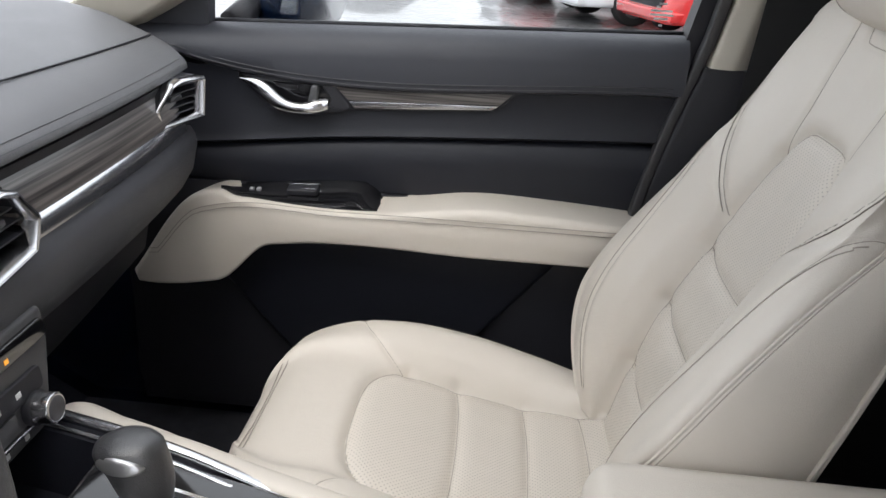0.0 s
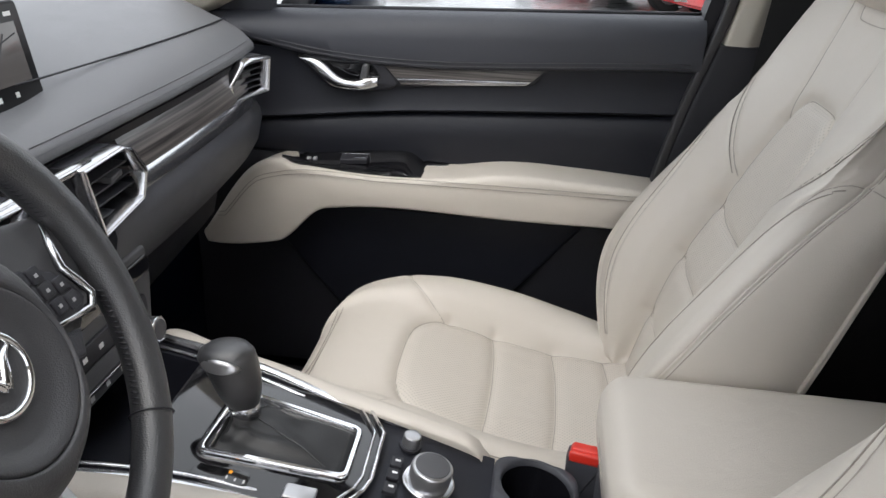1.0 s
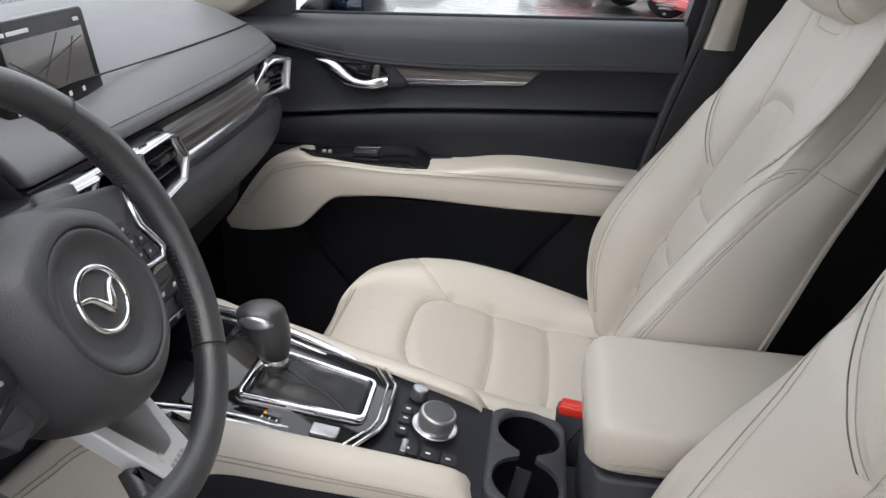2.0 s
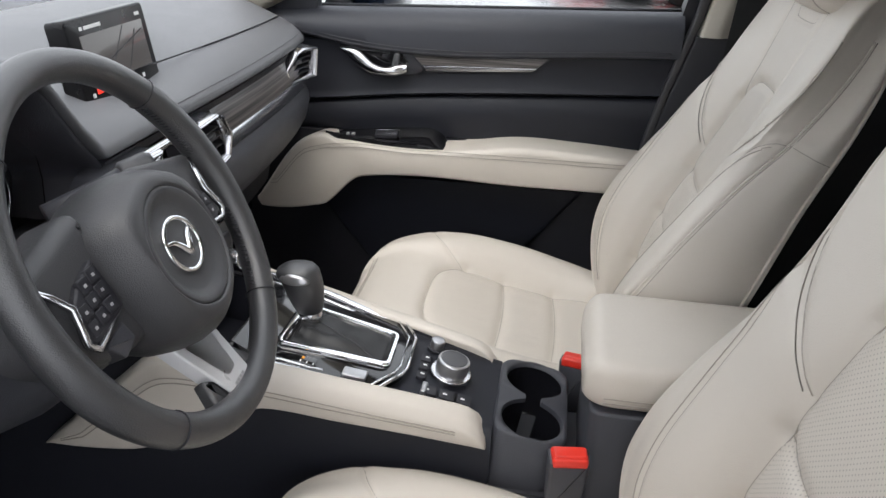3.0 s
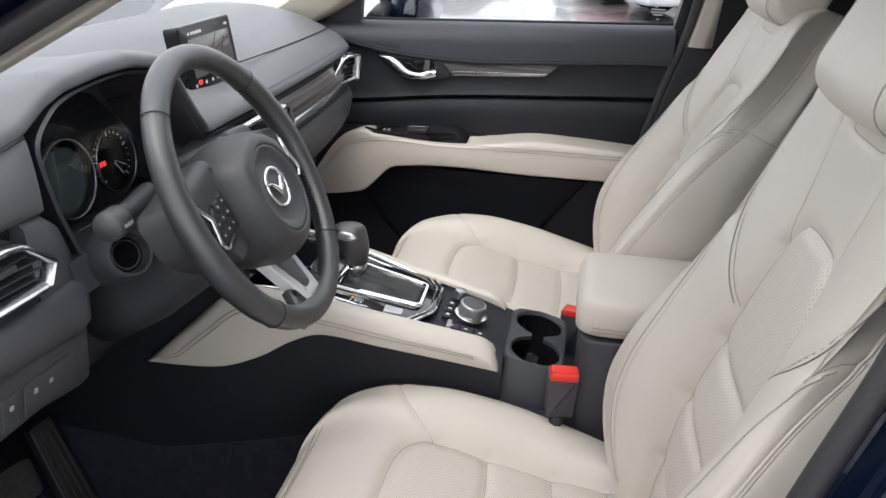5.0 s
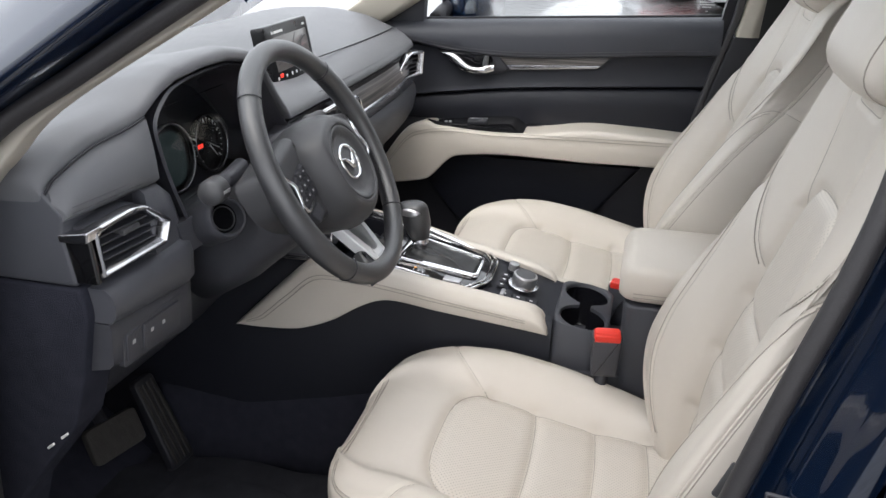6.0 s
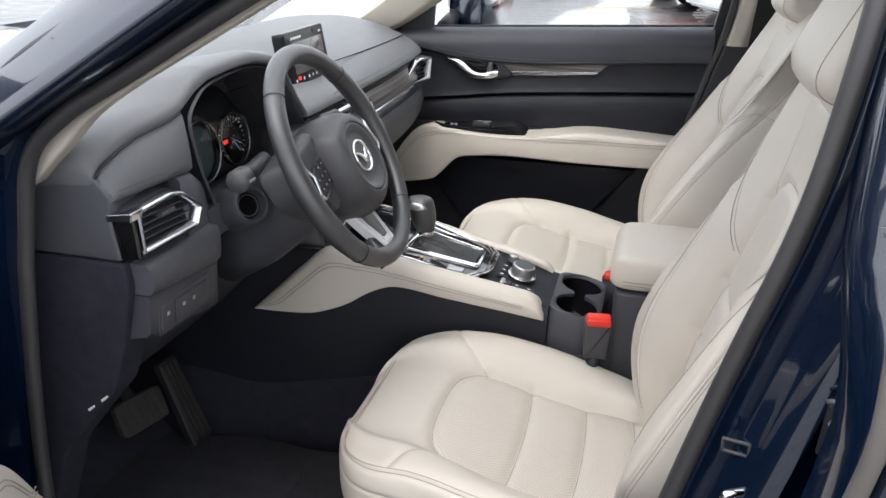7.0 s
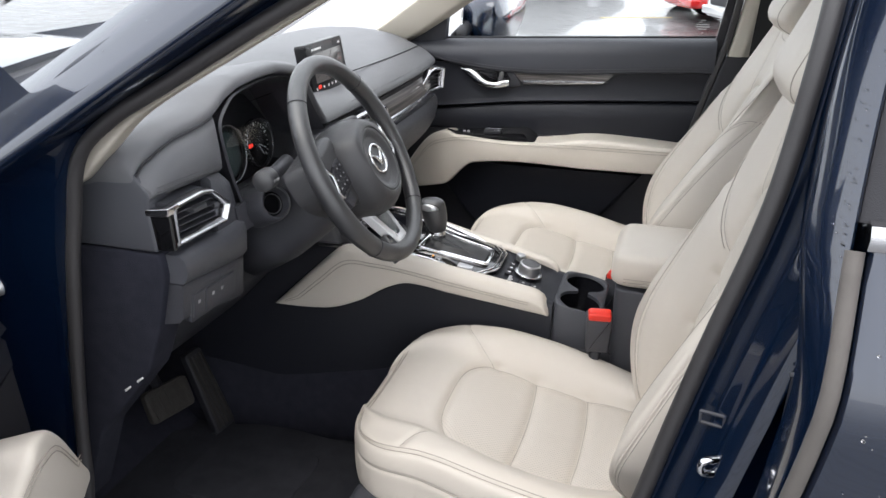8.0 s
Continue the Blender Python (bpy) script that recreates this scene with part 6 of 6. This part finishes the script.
def flange(name, off, material, label, a, b, cat="car body"):
    """Painted body round the opening: sections that step outward from the seal path between samples a and b. off: (away from the opening, outward in -y)."""
    c = np.array([-0.2, 0, 0.95])
    rings = []
    for i in range(a, b):
        p_ = np.array(seal[i % len(seal)])
        t_ = np.array(seal[(i + 1) % len(seal)]) - np.array(seal[(i - 1) % len(seal)])
        n_ = np.array([t_[2], 0, -t_[0]])
        n_ /= np.linalg.norm(n_) + 1e-9
        if n_ @ (p_ - c) < 0:
            n_ = -n_
        rings.append([tuple(p_ + n_ * u + np.array([0, -v, 0])) for u, v in off])
    return tagged(loft(name, rings, material, None, "", closed=False, caps=False, sharp=60), label, cat, kind="structure")


flange("sill", [(0.0, -0.006), (0.006, -0.004), (0.012, 0.0), (0.03, 0.006), (0.06, 0.02), (0.07, 0.07), (0.09, 0.1), (0.16, 0.1), (0.2, 0.05)], NAVY, "navy painted door sill", 62, 112)
flange("pillar_gap", [(0.004, -0.004), (0.014, 0.003), (0.022, -0.004), (0.034, -0.004), (0.036, 0.01)], NAVY, "dark navy channel beside the door seal", -1, 66, "trim")
flange("pillar_middle", [(0.030, -0.008), (0.032, 0.012), (0.036, 0.018), (0.044, 0.022), (0.05, 0.03), (0.056, 0.038), (0.066, 0.044), (0.08, 0.046), (0.086, 0.03)], NAVY, "glossy navy middle pillar behind the door opening", -1, 66, "pillar")
flange("pillar_recess", [(0.0855, 0.032), (0.09, 0.0), (0.15, -0.01)], NAVY, "dark navy shut line recess before the rear door", -1, 66, "trim")
flange("pillar_hinge", [(0.0, -0.006), (0.006, -0.004), (0.014, 0.002), (0.03, 0.004), (0.06, 0.008), (0.09, 0.02), (0.16, 0.03), (0.2, 0.08), (0.24, 0.11)], NAVY, "dark navy hinge pillar", 106, 150, "pillar")
flange("pillar_front", [(0.0, -0.006), (0.006, -0.004), (0.014, 0.0), (0.024, 0.010), (0.05, 0.014), (0.056, 0.022), (0.075, 0.02), (0.08, 0.0)], NAVY, "navy inner channel of windscreen pillar", 147, 202, "pillar")
# outer face of the windscreen pillar: one straight pressing from wing to roof
rings = []
for q in np.linspace(-0.75, 2.3, 18):
    f = Vector((-0.591, -0.76, 1.156)).lerp(Vector((-0.299, -0.735, 1.330)), q)
    e = Vector((-0.652, -0.70, 1.214)).lerp(Vector((-0.429, -0.685, 1.342)), q)
    m_ = (f + e) / 2 + Vector((-0.002, -0.004, 0.005))
    rings.append([tuple(e + Vector((-0.004, 0.03, -0.02))), tuple(e), tuple(e.lerp(m_, 0.5) + Vector((-0.001, -0.001, 0.0015))), tuple(m_), tuple(f.lerp(m_, 0.4) + Vector((0, -0.002, 0.002))), tuple(f + Vector((-0.004, -0.001, 0.004))), tuple(f), tuple(f + Vector((0.006, 0.004, -0.005))), tuple(f + Vector((0.008, 0.05, -0.008)))])
tagged(loft("pillar_outer", rings, NAVY, sharp=60), "rain-wet navy outer windscreen pillar", "pillar", kind="structure")
# front wings ahead of the doors
for sg in (-1, 1):
    tagged(loft("wing_panel", [[(x, sg * y, z) for y, z in ((0.74, z0), (0.80, z0 - 0.01), (0.86, z0 - 0.06), (0.90, z0 - 0.25), (0.90, 0.45), (0.74, 0.40))] for x, z0 in ((-0.80 if sg < 0 else -1.0, 1.04), (-1.1, 1.02), (-1.5, 0.98), (-2.1, 0.88))], NAVY, sharp=50), "navy front wing", "car body", kind="structure")
# striker, wedge and bolts on the pillars
stk = thing("door_striker", (0.30, -0.735, 0.85), "bright steel door striker on the pillar", "striker")
tube("loop", spline([(0.302, -0.733, 0.8605), (0.284, -0.742, 0.8605), (0.2745, -0.745, 0.8625), (0.2725, -0.7455, 0.869), (0.2745, -0.745, 0.8765), (0.284, -0.742, 0.8785), (0.302, -0.733, 0.8785)], 30), 0.0046, BRIGHT, stk, n=8)
sm_ = axes((0.304, -0.736, 0.868), (0.85, -0.5, 0), (-0.12, 0, 1))
plate("plate", rounded([(-0.009, -0.012), (0.009, -0.012), (0.009, 0.028), (-0.009, 0.028)], 0.0085, 6), sm_, -0.008, 0.003, 0.002, BRIGHT, stk)
plate("foot", rounded([(-0.012, -0.034), (0.004, -0.034), (0.006, -0.008), (-0.010, -0.008)], 0.0075, 6), sm_, -0.012, 0.001, 0.002, BRIGHT, stk)
for u_, v in ((-0.004, -0.024), (0.0, 0.018)):
    disc("bolt", sm_ @ Matrix.Translation((u_, v, 0.001)), 0.0055, 0.004, 0.001, CHROME, stk, n=6)
wd = axes((0.277, -0.726, 0.922), (0.97, -0.1, 0.05), (-0.1, 0, 1))
wo = rounded([(-0.013, -0.008), (0.015, -0.011), (0.015, 0.006), (-0.013, 0.009)], 0.003)
tg = thing("pillar_tag", tuple(wd.translation), "small grey frame mark on the pillar", "tag")
loft("tag_frame", [[tuple(wd @ Vector((q[0], q[1], w_))) for q in inset(wo, d)] for d, w_ in ((0, -0.001), (0, 0.002), (0.003, 0.002), (0.003, -0.001))], PLAST, tg, caps=False)
hg = thing("hinge_set", (0.352, -0.775, 0.985), "dark navy rear door hinge with steel bolts", "hinge")
hm = axes((0.347, -0.765, 0.985), (0.9, -0.35, 0), (-0.1, 0, 1))
plate("leaf", rounded([(-0.009, -0.036), (0.009, -0.036), (0.009, 0.022), (-0.007, 0.020)], 0.004), hm, -0.014, -0.004, 0.002, BLACK, hg)
for v in (-0.028, 0.004):
    disc("bolt", hm @ Matrix.Translation((0.0, v, -0.004)), 0.0042, 0.004, 0.001, CHROME, hg, n=6)
tube("hinge_arm", [tuple(hm @ Vector((-0.008, 0.026, 0.0))), tuple(hm @ Vector((0.004, 0.030, 0.0))), tuple(hm @ Vector((0.014, 0.034, 0.002)))], 0.0022, SILVER, hg, n=6)
bl = thing("pillar_bolt", (-0.69, -0.72, 0.97), "round steel bolt on the hinge pillar", "bolt")
disc("bolt", axes((-0.70, -0.726, 0.945), (0.9, -0.3, 0), (0, 0, 1)), 0.013, 0.008, 0.003, SILVER, bl)
# rear door: rubber edge, skin, frame, glass and chrome
rd = tagged(new("door_3"), "closed navy rear door with rain drops", "car door", kind="structure")
ex = lambda z: float(curve(z, [0.40, 0.7, 0.9, 1.04, 1.17, 1.33, 1.56], [0.245, 0.308, 0.332, 0.352, 0.359, 0.371, 0.42]))
ey = lambda z: float(curve(z, [0.40, 0.6, 0.8, 1.0, 1.04, 1.06, 1.16, 1.33, 1.56], [-0.815, -0.842, -0.857, -0.864, -0.862, -0.855, -0.812, -0.757, -0.66]))
zz = np.linspace(0.42, 1.166, 28)
loft("skin", [[(ex(z) + 0.014, ey(z) + 0.05, z), (ex(z) + 0.014, ey(z) + 0.004, z), (ex(z) + 0.017, ey(z) - 0.001, z)] + [(ex(z) + d, ey(z) - 0.006 * math.sin(d * 2.2), z) for d in (0.026, 0.06, 0.12, 0.3, 0.6, 1.0)] + [(ex(z) + 1.0, ey(z) + 0.05, z)] for z in zz], NAVY, rd, "navy rear door skin", sharp=60)
zz2 = np.linspace(0.44, 1.56, 40)
deep = lambda z: float(np.interp(z, [0.9, 1.02, 1.16], [0.006, 0.012, 0.032]))
fr = lambda z: [(ex(z) - deep(z), ey(z) + 0.07), (ex(z) - deep(z), ey(z) + 0.042), (ex(z) - deep(z) * 0.92, ey(z) + 0.037), (ex(z) - 0.006, ey(z) + 0.008), (ex(z) - 0.001, ey(z) + 0.003), (ex(z) + 0.002, ey(z) + 0.006), (ex(z) + 0.004, ey(z) + 0.07)]
loft("window_frame", [[(x, y, z) for x, y in fr(z)] for z in zz2], NAVY, rd, "glossy navy door edge and window frame", sharp=50)
loft("window_rubber", [[(ex(z) + 0.002, ey(z) + 0.06, z), (ex(z) + 0.004, ey(z) + 0.012, z), (ex(z) + 0.03, ey(z) + 0.004, z), (ex(z) + 0.09, ey(z) + 0.004, z), (ex(z) + 0.09, ey(z) + 0.06, z)] for z in np.linspace(1.185, 1.56, 10)], BLACK, rd, sharp=50)
tube("rubber_edge", [(ex(z) + 0.004, ey(z) + 0.006, z) for z in np.linspace(0.45, 1.163, 32)], 0.0085, mat("dusty_rubber", (0.105, 0.095, 0.088), 0.7, bump=0.3, scale=300, vary=0.2, big=20), rd, "dusty grey-brown rubber edge", n=10)
SMOKE = mat("tinted_glass", (0.01, 0.011, 0.011), 0.04, coat=1.0, rvary=0.01)
obj("glass", [(ex(z) + d, ey(z) + 0.012, z) for z in (1.15, 1.3, 1.5) for d in (0.078, 0.5, 0.9)], grid(3, 3), SMOKE, rd, "dark tinted rear glass")
loft("belt_chrome", [[(ex(1.178) + d, ey(1.178) - 0.002 + a_, 1.178 + b_) for a_, b_ in ((0.01, -0.012), (-0.006, -0.011), (-0.009, 0.0), (-0.004, 0.011), (0.01, 0.012))] for d in (0.010, 0.02, 0.3, 0.9)], CHROME, rd, "bright window belt strip", sharp=40)
# rain drops on the paint
WATER = bpy.data.materials.new("rain_water")
WATER.use_nodes = True
wp = WATER.node_tree.nodes["Principled BSDF"]
wp.inputs["Transmission Weight"].default_value, wp.inputs["Roughness"].default_value, wp.inputs["IOR"].default_value = 1.0, 0.0, 1.33


def drops(label, n, spot, lo, hi, seed):
    """Beads of water: spot(random) gives a place on the paint and its outward direction."""
    rnd = random.Random(seed)
    vs, fs = [], []
    for _ in range(n):
        p_, n_ = spot(rnd)
        p_, n_ = Vector(p_), Vector(n_).normalized()
        u_ = n_.orthogonal().normalized()
        w_ = n_.cross(u_)
        r = lo + (hi - lo) * rnd.random() ** 3
        b_ = len(vs)
        for k, h in ((1.0, -0.1), (0.9, 0.28), (0.5, 0.5)):
            vs += [tuple(p_ + (u_ * math.cos(t) + w_ * math.sin(t) * 1.2) * r * k + n_ * r * h) for t in np.linspace(0, 2 * math.pi, 8, endpoint=False)]
        for q in (0, 8):
            fs += [(b_ + q + i, b_ + q + (i + 1) % 8, b_ + q + 8 + (i + 1) % 8, b_ + q + 8 + i) for i in range(8)]
        fs += [tuple(b_ + 16 + i for i in range(8)), tuple(b_ + 7 - i for i in range(8))]
    return tagged(obj("rain_drops", vs, fs, WATER), label, "rain drops", kind="stuff")


def on_frame(rnd):
    z, q = rnd.uniform(1.13, 1.42), 1 - rnd.random() ** 2 * 0.6
    (x0, y0), (x1, y1) = fr(z)[2], fr(z)[3]
    return (x0 + (x1 - x0) * q, y0 + (y1 - y0) * q, z), (-(y0 - y1), -(x1 - x0), 0.3)


def on_skin(rnd):
    z, d = rnd.uniform(0.9, 1.14), 0.02 + 0.2 * rnd.random()
    return (ex(z) + d, ey(z) - 0.006 * math.sin(d * 2.2) - 0.001, z), (0, -1, 0.15)


def on_pillar(rnd):
    q, k = rnd.uniform(-0.5, 1.4), rnd.random()
    f = Vector((-0.591, -0.76, 1.156)).lerp(Vector((-0.299, -0.735, 1.330)), q)
    e = Vector((-0.652, -0.70, 1.214)).lerp(Vector((-0.429, -0.685, 1.342)), q)
    return tuple(f.lerp(e, k) + Vector((-0.002, -0.004, 0.005)) * (1 - abs(2 * k - 1))), (-0.33, -0.7, 0.65)


drops("clear rain drops on the rear door frame", 110, on_frame, 0.0006, 0.0019, 3)
drops("clear rain drops on the rear door skin", 90, on_skin, 0.0006, 0.002, 4)
drops("fine rain drops on the windscreen pillar", 160, on_pillar, 0.0005, 0.0016, 5)
# open driver's door: the passenger trim mirrored and swung out on its hinges
dd = tagged(new("door_2"), "open driver door with ivory armrest", "car door", kind="structure")
SW = radians(60)
dv, nv_ = Vector((math.cos(SW), -math.sin(SW), 0)), Vector((math.sin(SW), math.cos(SW), 0))
for ch in list(pdoor.children):
    if ch.name.split(".")[0] in ("upper_pad", "middle_panel", "lower_insert", "lower_panel", "armrest", "stitching", "handle_bezel", "door_handle", "wood_strip", "chrome_strip", "door_pocket"):
        me = ch.data
        vs = [Vector((-0.70, -0.80, v.co.z)) + dv * (v.co.x + 0.68) + nv_ * (0.80 - v.co.y) for v in me.vertices]
        obj(ch.name.split(".")[0], vs, [tuple(p_.vertices) for p_ in me.polygons], me.materials[0], dd, sharp=50)
loft("outer_skin", [[tuple(Vector((-0.70, -0.80, z)) + dv * s_ + nv_ * n_) for n_, z in ((0.0, 0.40), (0.0, 1.12), (-0.05, 1.12), (-0.1, 0.95), (-0.11, 0.6), (-0.06, 0.40))] for s_ in (-0.02, 0.5, 1.02)], NAVY, dd, sharp=50)

# ---- outside ----
WET = mat("wet_asphalt", (0.09, 0.09, 0.093), 0.3, vary=0.5, big=0.7, spec=0.7, rvary=0.24, bump=0.0, coat=0.4)
nt = WET.node_tree
mp = nt.nodes.new("ShaderNodeMapping")
mp.inputs["Scale"].default_value = (0.6, 5.0, 1)
mp.inputs["Rotation"].default_value = (0, 0, 0.12)
nt.links.new(nt.nodes["Texture Coordinate"].outputs["Object"], mp.inputs[0])
for nd in nt.nodes:
    if nd.bl_idname == "ShaderNodeTexNoise":
        nt.links.new(mp.outputs[0], nd.inputs["Vector"])
ground = tagged(obj("ground", [(-400, -400, 0), (400, -400, 0), (400, 400, 0), (-400, 400, 0)], [(0, 1, 2, 3)], WET, smooth=False), "wet grey asphalt parking lot", "ground", kind="structure")
PAINTS = {"white": mat("white_car_paint", (0.75, 0.76, 0.78), 0.2, coat=1.0, vary=0.03), "red": mat("red_car_paint", (0.6, 0.02, 0.02), 0.25, coat=1.0, vary=0.05),
          "grey": mat("grey_car_paint", (0.25, 0.26, 0.27), 0.25, 0.5, coat=1.0, vary=0.04), "black": mat("black_car_paint", (0.012, 0.012, 0.014), 0.2, coat=1.0, vary=0.05)}
TYRE = mat("tyre_rubber", (0.02, 0.02, 0.02), 0.85, bump=0.5, scale=60)


def parked_car(colour, at, turn):
    """A parked car, its nose along its own -y."""
    c_ = thing("parked_car", (0, 0, 0), f"{colour} car parked on wet asphalt", "car", "parked cars")
    pt = PAINTS[colour]
    prof = [(-2.2, 0.45, 0.62), (-2.15, 0.72, 0.78), (-1.7, 0.92, 0.84), (-1.0, 1.0, 0.88), (0.0, 1.02, 0.9), (1.2, 1.02, 0.9), (1.9, 1.0, 0.86), (2.15, 0.85, 0.8), (2.2, 0.5, 0.7)]
    loft("body", [[(x, y, z) for x, z in rounded([(-w, 0.24), (w, 0.24), (w, h * 0.75), (w * 0.93, h), (-w * 0.93, h), (-w, h * 0.75)], 0.08, 4)] for y, h, w in prof], pt, c_)
    cab = [(-1.05, 1.0, 0.82), (-0.45, 1.42, 0.68), (0.2, 1.5, 0.66), (1.1, 1.46, 0.66), (1.75, 1.02, 0.8)]
    loft("cabin", [[(x, y, z) for x, z in rounded([(-w - 0.08, 0.95), (w + 0.08, 0.95), (w, h), (-w, h)], 0.06, 4)] for y, h, w in cab], SMOKE, c_, "dark car windows")
    loft("roof", [[(x, y, z) for x, z in ((-w, h - 0.02), (-w * 0.9, h + 0.015), (w * 0.9, h + 0.015), (w, h - 0.02))] for y, h, w in cab[1:4]], pt, c_)
    plate("grille", rounded([(-0.45, 0.42), (0.45, 0.42), (0.5, 0.62), (-0.5, 0.62)], 0.05), axes((0, -2.19, 0), (1, 0, 0), (0, 0, 1)), -0.02, 0.03, 0.01, BLACK, c_)
    plate("bumper", rounded([(-0.78, 0.26), (0.78, 0.26), (0.8, 0.4), (-0.8, 0.4)], 0.04), axes((0, -2.17, 0), (1, 0, 0), (0, 0, 1)), -0.1, 0.06, 0.03, pt, c_)
    for sx in (-1, 1):
        plate("headlight", rounded([(sx * 0.52, 0.6), (sx * 0.78, 0.62), (sx * 0.78, 0.74), (sx * 0.55, 0.70)][:: sx], 0.03), axes((0, -2.14, 0), (1, 0, 0), (0, 0, 1)), -0.1, 0.03, 0.02, CHROME, c_, "clear headlight")
        for wy in (-1.35, 1.4):
            w_ = disc("wheel", axes((sx * 0.74, wy, 0.33), (0, sx, 0), (0, 0, 1)), 0.33, 0.16, 0.04, TYRE, c_, n=28)
            disc("rim", axes((sx * 0.895, wy, 0.33), (0, sx, 0), (0, 0, 1)), 0.21, 0.012, 0.008, SILVER, w_, n=20)
    c_.matrix_basis = Matrix.Translation(at) @ Matrix.Rotation(radians(turn), 4, "Z")
    return c_


for col_, (fx, fy) in (("white", (-0.5, 17.0)), ("red", (0.0, 14.6)), ("white", (0.7, 12.2)), ("red", (1.75, 10.5)), ("grey", (3.1, 8.9)), ("black", (4.3, 7.0))):
    parked_car(col_, (fx + 2.2 * 0.944, fy + 2.2 * 0.33, 0), -70.7)
parked_car("black", (-4.0, 25, 0), 90)
parked_car("white", (-15.5, 14.5, 0), 60)
ln = thing("parking_line", (-0.75, 14.6, 0.0), "faded yellow painted parking line on asphalt", "road marking")
plate("paint", [(-0.06, -0.7), (0.06, -0.7), (0.06, 0.7), (-0.06, 0.7)], Matrix.Translation((-0.75, 14.6, 0)) @ Matrix.Rotation(radians(-70), 4, "Z"), 0.0, 0.005, 0.001, mat("faded_yellow_paint", (0.5, 0.42, 0.2), 0.6, vary=0.3, big=8), ln)
